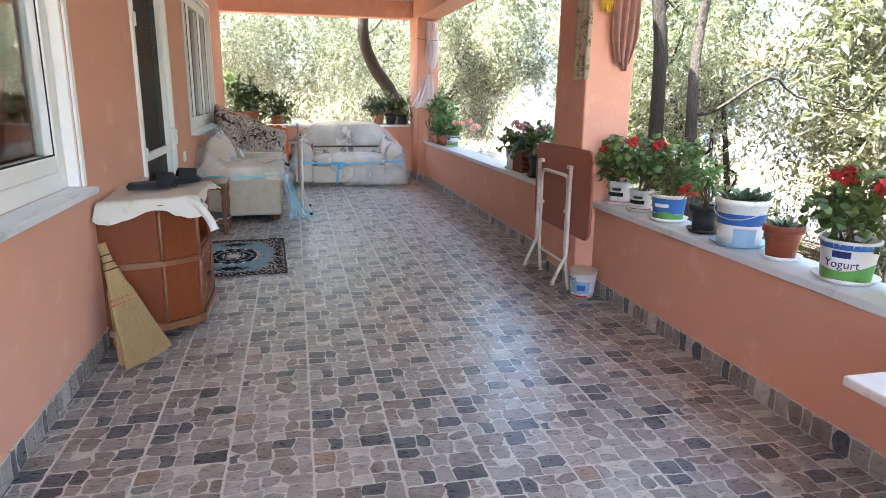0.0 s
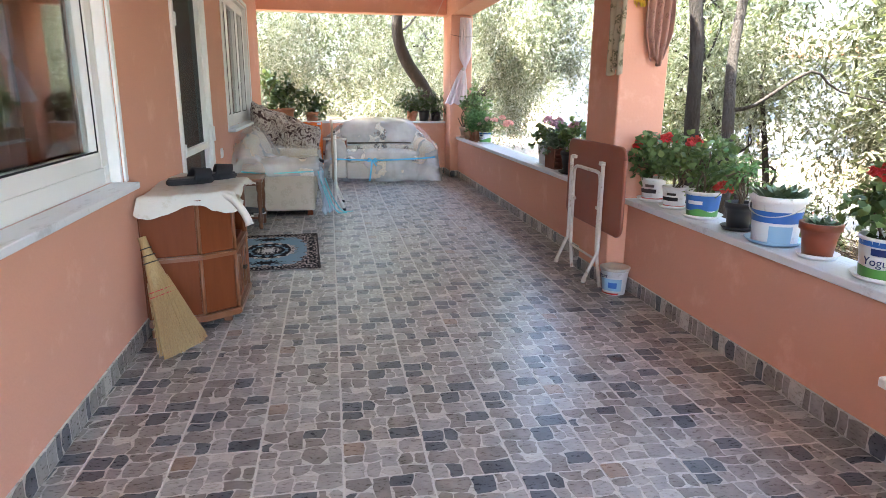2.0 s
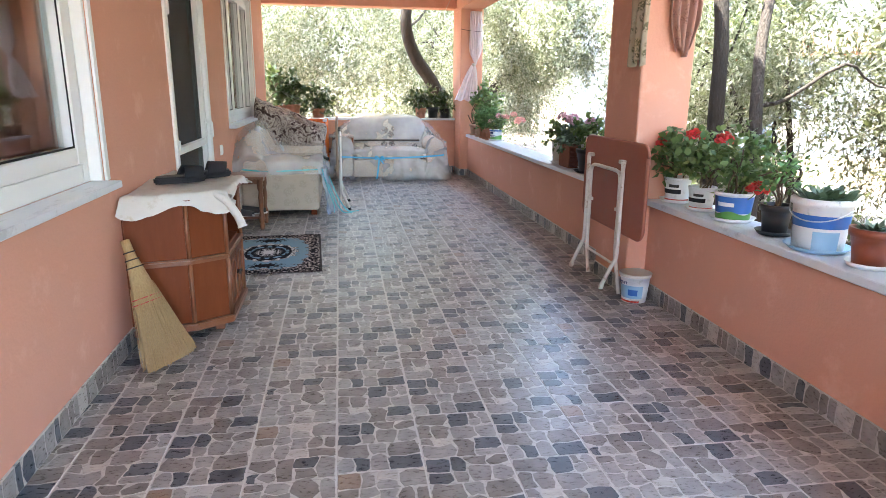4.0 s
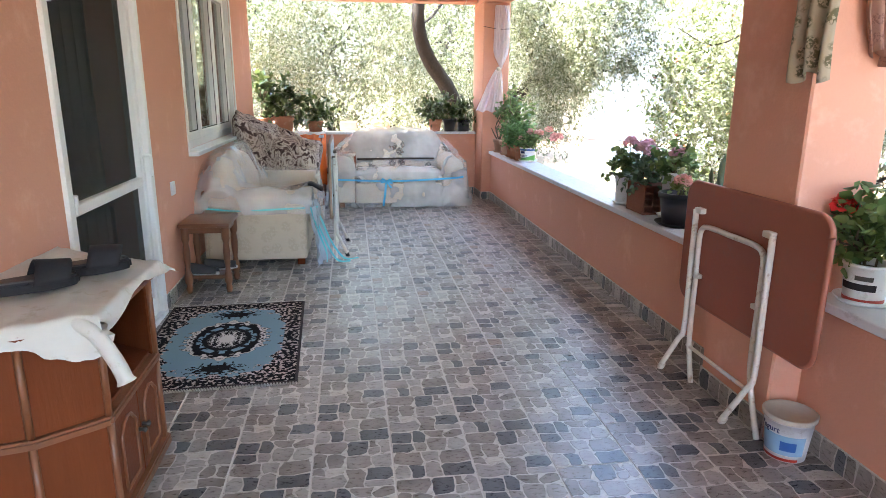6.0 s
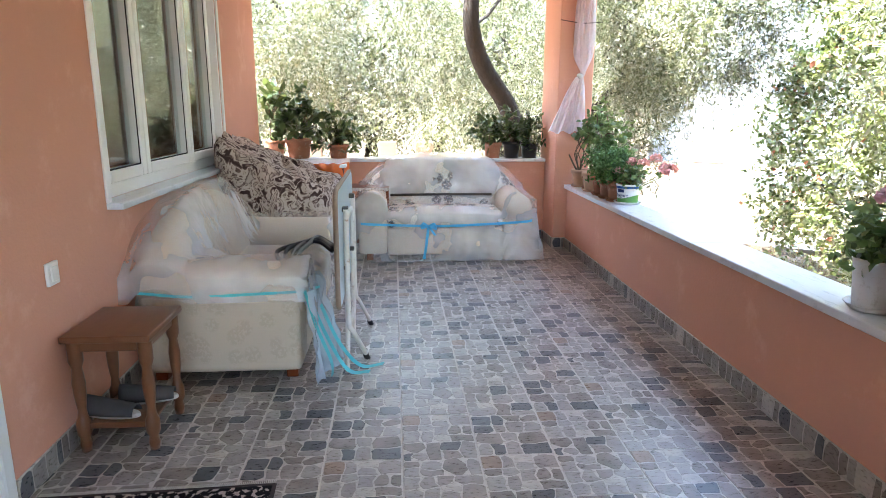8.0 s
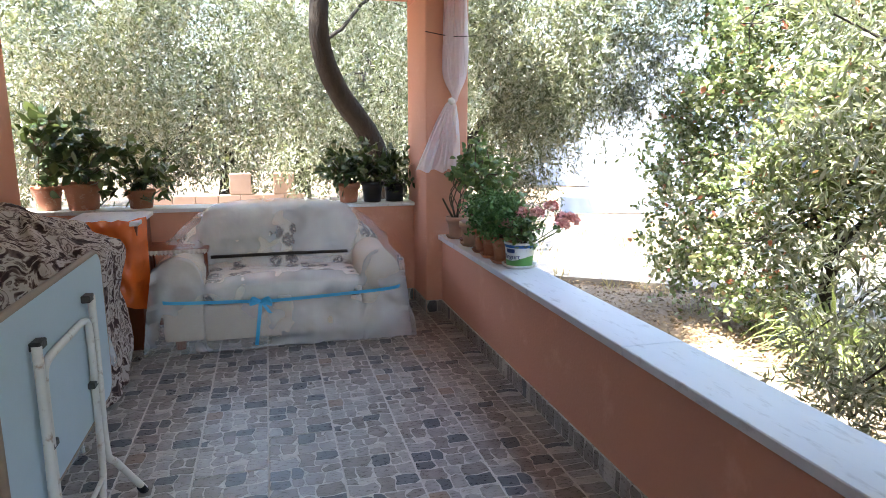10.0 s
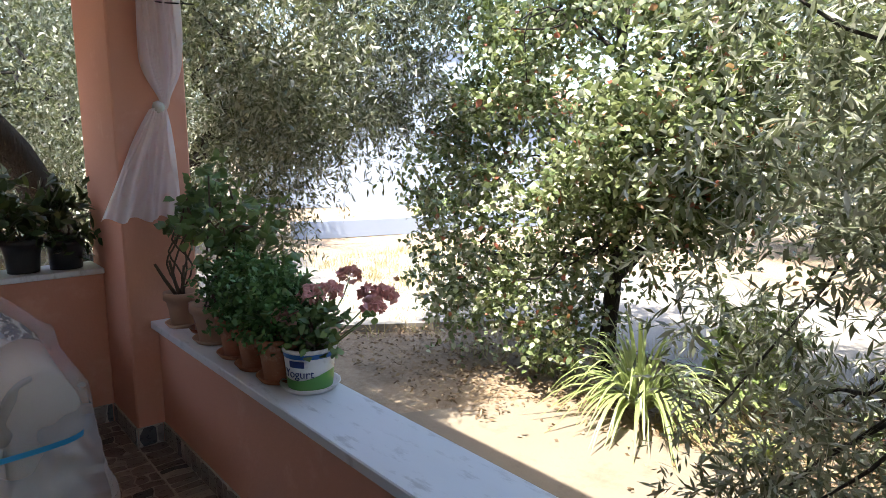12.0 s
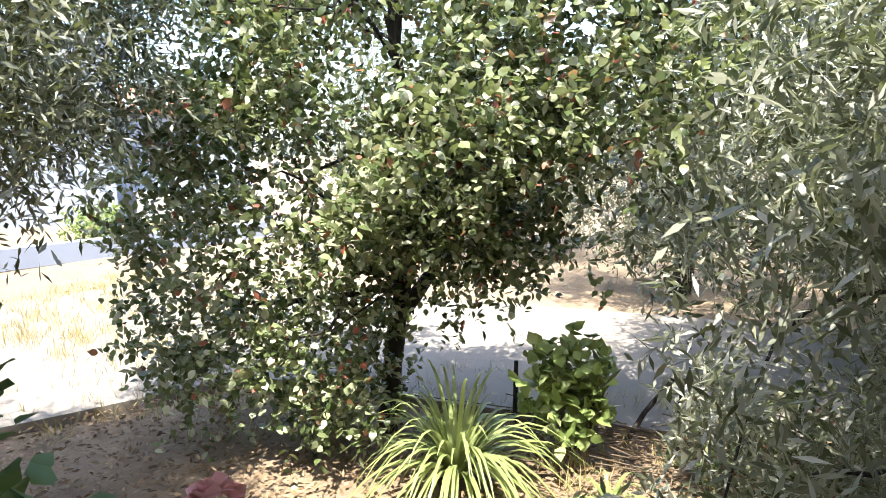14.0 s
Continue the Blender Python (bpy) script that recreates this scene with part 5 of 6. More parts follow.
# pots on the end sill
def end_pot(label, x, material, r0, r1, h, seed, lobe, leaf, wid):
    root = thing("flower_pot", label, "flower pot", pose(x, 11.08, FZ + 0.001), "pots on the end parapet")
    part("pot", pot_mesh("pot", r0, r1, h, material), root)
    soil(root, r1 - 0.012, h - 0.02)
    planted(root, seed, [lobe], 13, leaf * 0.85, wid * 0.9, DARK_G, h - 0.02, tl=0.12)


end_pot("terracotta pot with a leafy green houseplant", 2.02, TERRA, 0.07, 0.09, 0.16, 71, ((-0.05, 0, 0.27), (0.17, 0.12, 0.12)), 0.11, 0.04)
end_pot("black pot with a dark leafy plant", 2.22, BLACK_POT, 0.07, 0.09, 0.17, 72, ((0, 0, 0.30), (0.11, 0.11, 0.13)), 0.10, 0.04)
end_pot("square black pot with dark upright leaves", 2.41, BLACK_POT, 0.075, 0.085, 0.15, 73, ((0, 0, 0.26), (0.09, 0.09, 0.13)), 0.10, 0.03)
end_pot("terracotta pot with a large leafy houseplant", 0.02, TERRA, 0.10, 0.13, 0.20, 74, ((0, 0, 0.42), (0.32, 0.20, 0.26)), 0.13, 0.06)
end_pot("terracotta pot with a spreading green plant", 0.42, TERRA, 0.08, 0.10, 0.14, 75, ((0.05, 0, 0.22), (0.24, 0.16, 0.14)), 0.12, 0.04)
end_pot("terracotta pot with tall leafy stems", -0.22, TERRA, 0.08, 0.10, 0.18, 76, ((0.05, 0, 0.52), (0.20, 0.16, 0.28)), 0.13, 0.06)


# ---------------------------------------------------------------- sofas under plastic
SW, SD = 1.58, 0.84


def sofa_height(x, y, lift=0.0):
    """Height of a two-seater's upper side: rolled arms, seat, arched back. x across from its middle, y from its front."""
    ax = abs(x)
    seat = 0.44 + 0.03 * math.cos(min(1, ax / 0.55) * 1.57)
    arm_c, arm_r = SW / 2 - 0.13, 0.14
    arm = 0.0
    if ax > arm_c - arm_r:
        t = (ax - arm_c) / arm_r
        arm = 0.47 + arm_r * math.sqrt(max(0.0, 1 - t * t))
    arch = 0.90 - 0.30 * (ax / (SW / 2)) ** 3.6
    slope = min(1, max(0, (y - 0.44) / 0.22))
    slope = slope * slope * (3 - 2 * slope)
    back = seat + (arch - seat) * slope
    if y > SD - 0.12:
        back -= 0.10 * ((y - SD + 0.12) / 0.12) ** 2
    if y < 0.05:
        seat -= 0.05 * (1 - y / 0.05) ** 2
    return max(seat, arm, back if slope > 0 else 0) + lift


def sofa(at, label, side_fabric, back_fabric):
    root = thing("sofa", label, "sofa", at, "matching two-seater sofas")
    for s in (-1, 1):
        arm = box("arm", (s * (SW / 2 - 0.13) - 0.125, 0.02, 0.06), (s * (SW / 2 - 0.13) + 0.125, SD - 0.04, 0.52), side_fabric, 0.03)
        part("arm", arm, root)
        part("arm_roll", tube("arm_roll", [(s * (SW / 2 - 0.13), 0.01, 0.475), (s * (SW / 2 - 0.13), 0.4, 0.475), (s * (SW / 2 - 0.13), SD - 0.06, 0.50)], 0.132, CREAM, 20), root)
    part("base", box("base", (-SW / 2 + 0.26, 0.025, 0.05), (SW / 2 - 0.26, SD - 0.05, 0.30), CREAM, 0.02), root)
    part("seat_cushion", box("seat_cushion", (-SW / 2 + 0.262, -0.005, 0.302), (SW / 2 - 0.262, 0.62, 0.445), back_fabric, 0.05, 4), root, "seat cushion")
    n = 24
    bm_v, bm_f = [], []
    for i in range(n + 1):
        x = -SW / 2 + 0.03 + (SW - 0.06) * i / n
        top = 0.87 - 0.31 * (abs(x) / (SW / 2)) ** 3.6
        for (yy, zz) in ((0.60, 0.32), (0.54, 0.45), (0.57, top * 0.8), (0.63, top - 0.04), (0.71, top), (0.79, top - 0.06), (SD - 0.02, top * 0.7), (SD - 0.02, 0.06), (0.62, 0.06)):
            bm_v.append((x, yy, zz))
    k = 9
    for i in range(n):
        for j in range(k):
            bm_f.append((i * k + j, i * k + (j + 1) % k, (i + 1) * k + (j + 1) % k, (i + 1) * k + j))
    bm_f += [tuple(range(k)), tuple(reversed(range(n * k, n * k + k)))]
    part("backrest", mesh_of("backrest", bm_v, bm_f, back_fabric, True), root, "arched backrest")
    for x in (-SW / 2 + 0.1, SW / 2 - 0.1):
        for y in (0.08, SD - 0.1):
            part("foot", box("foot", (x - 0.03, y - 0.03, 0.0), (x + 0.03, y + 0.03, 0.062), WOOD, 0.004, 1), root)
    return root


def drape(name, label, at, skirts, material, seed, wrinkle=0.012, flare=0.10):
    """A plastic sheet laid over a sofa; skirts: how far it hangs down at left, right, front and back."""
    l, r, f, b = skirts
    nu, nv = 120, 96

    def place(u, v):
        x = -SW / 2 - l + (SW + l + r) * u
        y = -f + (SD + f + b) * v
        cx, cy = min(max(x, -SW / 2), SW / 2), min(max(y, 0), SD)
        over = max(abs(x - cx), abs(y - cy))
        h = sofa_height(cx * 0.985, cy, 0.034)
        w = fuzz(x * 3.2, y * 3.2, seed) + 0.55 * fuzz(x * 8, y * 8, seed + 3) + 0.2 * fuzz(x * 19, y * 19, seed + 7)
        z = h + wrinkle * w
        px, py = cx, cy
        if over > 0:
            z = max(0.012 + 0.004 * (w + 1), h - over * 0.97 + 0.004 * w)
            k = min(over, h) * flare + 0.03
            fold = 0.016 * math.sin((cx if y != cy else cy) * 15 + 3 * w) * min(1, over * 3)
            px += math.copysign(k + fold, x - cx) if x != cx else 0
            py += math.copysign(k + fold, y - cy) if y != cy else 0
        else:
            # bridge the hollow between seat and back a little
            z += 0.05 * math.exp(-((y - 0.5) / 0.10) ** 2) * (abs(x) < SW / 2 - 0.2)
        return px, py, z
    return tagged(part(name, sheet(name, place, nu, nv, material), at=at), label, "plastic cover")


SOFA_END = pose(1.45, 10.06, 0.0)
SOFA_WALL = pose(0.53, 8.26, 0.0, 0, 0, 90) 
sofa(SOFA_END, "cream floral two-seater sofa under clear plastic at the porch end", CREAM, FLORAL)
drape("plastic_cover", "clear crumpled plastic sheet draped over the sofa", SOFA_END, (0.72, 0.62, 0.66, 0.12), FILM, 4)
sofa(SOFA_WALL, "cream tufted two-seater sofa under plastic along the house wall", TUFTED, TUFTED)
drape("plastic_cover", "clear crumpled plastic sheet half covering the sofa", SOFA_WALL, (0.14, 0.3, 0.30, 0.05), FILM, 9, 0.016)


def ribbon(name, pts, w, material, label, category="ribbon", up=(0, 0, 1)):
    path = spline(pts, 6)
    upv = Vector(up)
    verts, faces = [], []
    for p in path:
        verts += [p - upv * w / 2, p + upv * w / 2]
    for i in range(len(path) - 1):
        faces.append((2 * i, 2 * i + 2, 2 * i + 3, 2 * i + 1))
    me = mesh_of(name, verts, faces, material, True)
    return tagged(part(name, me), label, category)


fy = 10.06 - 0.075
ribbon("ribbon", [(0.65, fy + 0.10, 0.36), (0.73, fy - 0.01, 0.36), (1.15, fy, 0.34), (1.35, fy - 0.01, 0.335), (1.75, fy, 0.345), (2.17, fy - 0.01, 0.37), (2.27, fy + 0.1, 0.38)], 0.022, BLUE_RIB, "blue ribbon tied round the covered sofa")
bow = thing("ribbon_bow", "blue ribbon bow hanging on the sofa front", "ribbon", pose(1.29, fy - 0.012, 0.335))
for pts in ([(0, 0, 0), (-0.05, -0.02, 0.03), (-0.07, -0.015, -0.01), (0, 0, 0)], [(0, 0, 0), (0.05, -0.02, 0.025), (0.07, -0.015, -0.02), (0, 0, 0)]):
    path = spline(pts, 6)
    part("loop", mesh_of("loop", [q for p in path for q in (p - Vector((0, 0.004, 0.010)), p + Vector((0, 0.004, 0.010)))], [(2 * i, 2 * i + 2, 2 * i + 3, 2 * i + 1) for i in range(len(path) - 1)], BLUE_RIB, True), bow)
for dx in (-0.02, 0.03):
    part("tail", sheet("tail", lambda u, v, d=dx: (d * v * 2 + (u - 0.5) * 0.024, -0.008 - 0.012 * math.sin(v * 6 + d * 90), -(0.30 if d < 0 else 0.08) * v), 2, 12, BLUE_RIB), bow)

# seam rod lying on the seat of the end sofa
tagged(part("wooden_rod", tube("wooden_rod", [(0.95, 10.50, 0.548), (1.45, 10.50, 0.552), (1.93, 10.50, 0.548)], 0.012, BARK, 8)), "thin dark rod lying along the sofa seat", "rod")

# teal tape and bunched plastic on the wall sofa
ribbon("tape", [(-0.28, 7.44, 0.50), (0.0, 7.435, 0.475), (0.30, 7.43, 0.485), (0.53, 7.45, 0.49), (0.60, 7.6, 0.47)], 0.014, TEAL, "teal tape round the covered sofa arm", "tape")


def bunch(u, v):
    a = -0.25 + 1.0 * u
    x = 0.56 + 0.10 * v * (0.4 + u) + 0.02 * math.sin(u * 26 + v * 3)
    y = 7.40 + 0.42 * u + 0.03 * math.sin(u * 19) * v
    return x + 0.03 * fuzz(u * 7, v * 5), y, max(0.015, 0.50 - 0.50 * v + 0.02 * fuzz(u * 9, v * 4, 5))


tagged(part("plastic_wrap", sheet("plastic_wrap", bunch, 40, 30, FILM_BLUE)), "bluish plastic sheet bunched at the sofa corner", "plastic sheet")
for k, pts in enumerate(([(0.55, 7.42, 0.50), (0.60, 7.41, 0.32), (0.66, 7.46, 0.12), (0.66, 7.50, 0.02)], [(0.56, 7.43, 0.49), (0.64, 7.47, 0.25), (0.74, 7.52, 0.04), (0.85, 7.56, 0.012)], [(0.62, 7.45, 0.42), (0.70, 7.50, 0.2), (0.80, 7.60, 0.03), (0.92, 7.66, 0.012)])):
    ribbon("tape", pts, 0.03, TEAL, "teal tape end hanging to the floor", "tape", (0.3, 0.9, 0.2))
# black hoses lying on the seat
hose = thing("hose", "black hose lying on the plastic covered seat", "hose")
for k in range(4):
    o = 0.05 * k
    part("coil", tube("coil", spline([(0.46, 7.66 + o * 0.4, 0.52), (0.35 + o * 0.5, 7.9 + o, 0.535), (0.30 + o, 8.2 + o, 0.535), (0.48, 8.45 + o, 0.53), (0.60, 8.30 + o, 0.50)], 6), 0.013, RUBBER if k < 2 else STEEL, 8), hose)


# ---------------------------------------------------------------- folding tables
def folding_table(at, label, face, edge, legs_y, foot, W=0.96, z0=0.41, group="folding tables"):
    """A folded table standing on its legs: board upright in the y-z plane, legs on the +x side, feet splayed by foot."""
    root = thing("folding_table", label, "table", at, group)
    z1, R = 0.985, 0.07
    outline = []
    for cy, cz, a0 in ((W / 2 - R, z1 - R, 0), (-W / 2 + R, z1 - R, 90), (-W / 2 + R, z0 + R, 180), (W / 2 - R, z0 + R, 270)):
        outline += [(cy + R * math.cos(radians(a0 + a)), cz + R * math.sin(radians(a0 + a))) for a in range(0, 91, 15)]
    n = len(outline)
    verts = [(x, y, z) for x in (0.0, 0.022) for y, z in outline]
    faces = [tuple(reversed(range(n))), tuple(range(n, 2 * n))] + [(i, (i + 1) % n, n + (i + 1) % n, n + i) for i in range(n)]
    part("tabletop", mesh_of("tabletop", verts, faces, face), root)
    rim = [(0.011, y, z) for y, z in outline]
    part("rim", tube("rim", rim + rim[:1], 0.0125, edge, 8), root, "worn edge band")
    cap = RUBBER if face is BOARD_PALE else PAINTED
    iron = STEEL if face is BOARD_PALE else PAINTED
    fx, fdy = foot
    a, b = max(legs_y), min(legs_y)
    for s, y in ((1, a), (-1, b)):
        end = Vector((0.04 + fx, y + fdy, 0.012))
        part("leg", tube("leg", spline([(0.042, y, 0.865), (0.042, y, 0.60), (0.042, y, 0.27), (0.042 + fx * 0.25, y + fdy * 0.25, 0.19), tuple(end)], 5), 0.0135, PAINTED, 10), root)
        part("back_leg", tube("back_leg", spline([(0.034, y - 0.042 * s, 0.58), (0.034, y - 0.042 * s, 0.30), (0.034, y - 0.03 * s - fdy * 0.2, 0.17), (0.034, y - 0.02 * s - fdy * 0.7, 0.012)], 5), 0.0125, PAINTED, 10), root)
        part("foot_cap", tube("foot_cap", [tuple(end + Vector((-fx, -fdy, 0.17)) * 0.12), tuple(end - Vector((0, 0, 0.012)))], 0.0165, cap, 8), root)
        part("bracket", box("bracket", (0.022, min(y, y - 0.055 * s), 0.850), (0.052, max(y, y - 0.055 * s), 0.876), iron, 0.003, 1), root)
        part("bracket", box("bracket", (0.022, min(y - 0.03 * s, y - 0.08 * s), 0.54), (0.046, max(y - 0.03 * s, y - 0.08 * s), 0.562), iron, 0.003, 1), root)
    k = 0.042
    part("u_frame", tube("u_frame", spline([(0.036, a - k, 0.55), (0.036, a - k, 0.70), (0.036, a - k - 0.008, 0.77), (0.036, a - k - 0.06, 0.798), (0.036, (a + b) / 2, 0.80), (0.036, b + k + 0.06, 0.798), (0.036, b + k + 0.008, 0.77), (0.036, b + k, 0.70), (0.036, b + k, 0.55)], 5), 0.0125, PAINTED, 10), root)
    part("stretcher", tube("stretcher", [(0.034, a - 0.03, 0.185), (0.034, b + 0.03, 0.185)], 0.009, PAINTED, 8), root)
    return root


# the brown one stands at the pillar; its legs face the porch
folding_table(pose(2.547, 4.79, 0, 0, 0, 180), "folded brown table with chipped white legs against the pillar", BOARD, BOARD, (0.21, -0.36), (0.05, -0.11))
folding_table(pose(0.70, 7.93, 0, 0, 0, 0), "folded pale blue table with white legs before the sofa", BOARD_PALE, BOARD_EDGE, (0.27, -0.30), (0.09, 0.14), 1.06, 0.40)

# small white table, only its corner in view
wt = thing("side_table", "low table with a white top and wooden frame", "table", pose(2.17, 1.92, 0))
part("tabletop", box("tabletop", (0, -1.1, 0.545), (0.48, 0, 0.575), WHITE_PL, 0.006), wt)
part("apron", boxes("apron", [((0.20, -1.0, 0.47), (0.22, -0.30, 0.544)), ((0.22, -0.32, 0.47), (0.43, -0.30, 0.544)), ((0.43, -1.0, 0.47), (0.45, -0.30, 0.544))], WOOD_EDGE, 0.002), wt)
for x in (0.20, 0.41):
    for y in (-1.0, -0.36):
        part("leg", box("leg", (x, y, 0), (x + 0.04, y + 0.04, 0.47), WOOD_EDGE, 0.003, 1), wt)

# plastic tub on the floor by the pillar
ft = thing("plastic_tub", "white lidded plastic tub with blue print on the floor", "tub", pose(2.575, 4.43, 0))
part("tub", pot_mesh("tub", 0.075, 0.092, 0.175, WHITE_PL, 0.004, 0.012), ft)
part("lid", lathe("lid", [(0.099, 0.168), (0.102, 0.185), (0.094, 0.188), (0.088, 0.181), (0.0, 0.181)], surface("grey_lid", (0.38, 0.36, 0.31), (0.5, 0.48, 0.43), 0.5)), ft, "dusty grey lid")
part("print", band("print", 0.075, 0.092, 0.175, 0.03, 0.115, LBLUE_PL, arc=(FACE - 0.9, FACE + 1.2)), ft, "pale blue printed label")
part("print", band("print", 0.075, 0.092, 0.175, 0.05, 0.09, BLUE_PL, 0.002, arc=(FACE + 0.1, FACE + 0.8)), ft, "blue printed emblem")
part("lettering", lettering("lettering", "Yogurt", 0.034, 0.088, 0.122, FACE - 0.5, NAVY), ft, "navy word Yogurt")
part("print", band("print", 0.075, 0.092, 0.175, 0.004, 0.016, RED_PL, arc=(FACE - 1.0, FACE + 1.0)), ft, "red printed hem")


# ---------------------------------------------------------------- cabinet, broom, stool, rug
def cabinet():
    root = thing("cabinet", "red-brown wooden cabinet with angled sides and small doors", "cabinet")
    plan = [(-0.325, 4.07), (-0.045, 4.14), (0.125, 4.26), (0.125, 4.74), (-0.07, 4.87), (-0.325, 5.04)]
    grow = lambda d: [(x + d * (0.9 if x > -0.3 else 0), y + d * (-1 if y < 4.5 else 1)) for x, y in plan]
    part("plinth", prism("plinth", grow(0.022), 0.045, 0.085, WOOD_EDGE, 0.006), root)
    part("mid_moulding", prism("mid_moulding", grow(0.016), 0.405, 0.435, WOOD_EDGE, 0.008), root)
    part("top", prism("top", grow(0.025), 0.725, 0.752, WOOD, 0.006), root)
    # side panels, front and back of each carcass
    def slab(name, a, b, z0, z1, t=0.018):
        (x0, y0), (x1, y1) = a, b
        d = Vector((x1 - x0, y1 - y0, 0)).normalized()
        nrm = Vector((-d.y, d.x, 0)) * t
        return prism(name, [(x0, y0), (x1, y1), (x1 + nrm.x, y1 + nrm.y), (x0 + nrm.x, y0 + nrm.y)], z0, z1, WOOD, 0.002)
    for i in (0, 1, 3, 4):
        part("side_panel", slab("side_panel", plan[i], plan[i + 1], 0.086, 0.404), root)
        part("side_panel", slab("side_panel", plan[i], plan[i + 1], 0.436, 0.724), root)
    part("back_panel", box("back_panel", (-0.333, 4.07, 0.086), (-0.326, 5.04, 0.724), WOOD), root)
    for x, y in plan[1:5]:
        part("corner_post", tube("corner_post", [(x, y, 0.086), (x, y, 0.404)], 0.012, WOOD_EDGE, 8), root)
        part("corner_post", tube("corner_post", [(x, y, 0.436), (x, y, 0.724)], 0.012, WOOD_EDGE, 8), root)
    part("shelf", prism("shelf", [(x * 0.94 - 0.01, 4.5 + (y - 4.5) * 0.92) for x, y in plan], 0.436, 0.45, WOOD), root)
    for y0, y1 in ((4.275, 4.498), (4.502, 4.725)):
        door = part("door", box("door", (0.108, y0, 0.09), (0.126, y1, 0.402), WOOD, 0.003, 1), root)
        ym, hw = (y0 + y1) / 2, (y1 - y0) / 2 - 0.045
        arch = [(0.129, ym - hw, 0.13), (0.129, ym - hw, 0.32), (0.129, ym - hw * 0.5, 0.355), (0.129, ym, 0.365), (0.129, ym + hw * 0.5, 0.355), (0.129, ym + hw, 0.32), (0.129, ym + hw, 0.13), (0.129, ym - hw, 0.13)]
        part("moulding", tube("moulding", arch, 0.006, WOOD_EDGE, 6), door)
        part("knob", lathe("knob", [(0.0, 0.0), (0.008, 0.0), (0.006, 0.012), (0.013, 0.022), (0.0, 0.03)], STEEL, 12), door, at=pose(0.127, 4.5 + (-0.02 if y0 < 4.4 else 0.02), 0.26, 0, 90, 0))
    for x, y in ((-0.28, 4.04), (0.06, 4.27), (0.06, 4.73), (-0.28, 4.96)):
        part("foot", box("foot", (x - 0.025, y - 0.025, 0), (x + 0.025, y + 0.025, 0.046), WOOD_EDGE, 0.004, 1), root)
    return root


cabinet()


def top_cloth(u, v):
    # u along the wall, v from the wall outwards
    x = -0.325 + 0.52 * v + 0.02 * math.sin(u * 8)
    edge_y0 = 4.05 + 0.175 * min(1, max(0, (x + 0.325) / 0.45))
    edge_y1 = 5.045 - 0.27 * min(1, max(0, (x + 0.325) / 0.45))
    y = edge_y0 - 0.13 - 0.03 * math.sin(v * 9) + (edge_y1 - edge_y0 + 0.24) * u
    over = max(edge_y0 - 0.03 - y, y - edge_y1 - 0.03, (x - 0.155) * 1.0, 0)
    w = fuzz(u * 6, v * 6, 2) + 0.5 * fuzz(u * 15, v * 15, 2)
    z = 0.757 + 0.018 + 0.009 * (w + 0.7)
    if over > 0:
        z -= over * 0.85
        k = over * 0.62
        if x > 0.155 and x - 0.155 >= over - 1e-6:
            x -= k - 0.02 * w * min(1, over * 8)
        elif y < 4.5:
            y += k * 0.9 + 0.02 * w * min(1, over * 8)
            x += 0.0
        else:
            y -= k * 0.9 + 0.02 * w * min(1, over * 8)
    return x, y, z


tagged(part("oilcloth", sheet("oilcloth", top_cloth, 60, 40, CLOTH_W)), "white crumpled oilcloth hanging over the cabinet top", "tablecloth")
roll = thing("cloth_roll", "rolled corner of white oilcloth over the cabinet edge", "tablecloth")
part("roll", tube("roll", spline([(0.08, 4.20, 0.765), (0.15, 4.17, 0.735), (0.21, 4.14, 0.66), (0.235, 4.13, 0.60)], 5), [0.022] * 15 + [0.028], CLOTH_W, 12), roll)


def slipper(at):
    root = thing("slipper", "black rubber slipper lying on the oilcloth", "slipper", at, "pair of slippers")
    out = [((0.050 if math.cos(t) > 0 else 0.041) * math.sin(t), 0.14 * math.cos(t)) for t in np.linspace(0, 2 * math.pi, 28)[:-1]]
    part("sole", prism("sole", out, 0.0, 0.036, RUBBER, 0.008), root)
    part("footbed", prism("footbed", [(x * 0.86, y * 0.93) for x, y in out], 0.036, 0.042, STEEL, 0.003), root)
    part("strap", sheet("strap", lambda u, v: (0.055 * math.cos(math.pi * u), 0.0 + 0.10 * v + 0.02 * math.sin(math.pi * u), 0.026 + (0.062 - 0.012 * v) * math.sin(math.pi * u)), 14, 6, RUBBER, 0.008), root)
    for k in range(3):
        part("stripe", sheet("stripe", lambda u, v, q=0.22 + 0.22 * k: (0.055 * math.cos(math.pi * (0.22 + 0.22 * u)), 0.10 * (q + 0.10 * v) + 0.02 * math.sin(math.pi * (0.22 + 0.22 * u)), 0.0275 + (0.062 - 0.012 * (q + 0.10 * v)) * math.sin(math.pi * (0.22 + 0.22 * u)) + 0.004), 6, 2, WHITE_PL, 0.001), root)
    return root


slipper(pose(-0.12, 4.42, 0.794, 0, 0, -58))
slipper(pose(-0.02, 4.60, 0.794, 3, 0, -72))


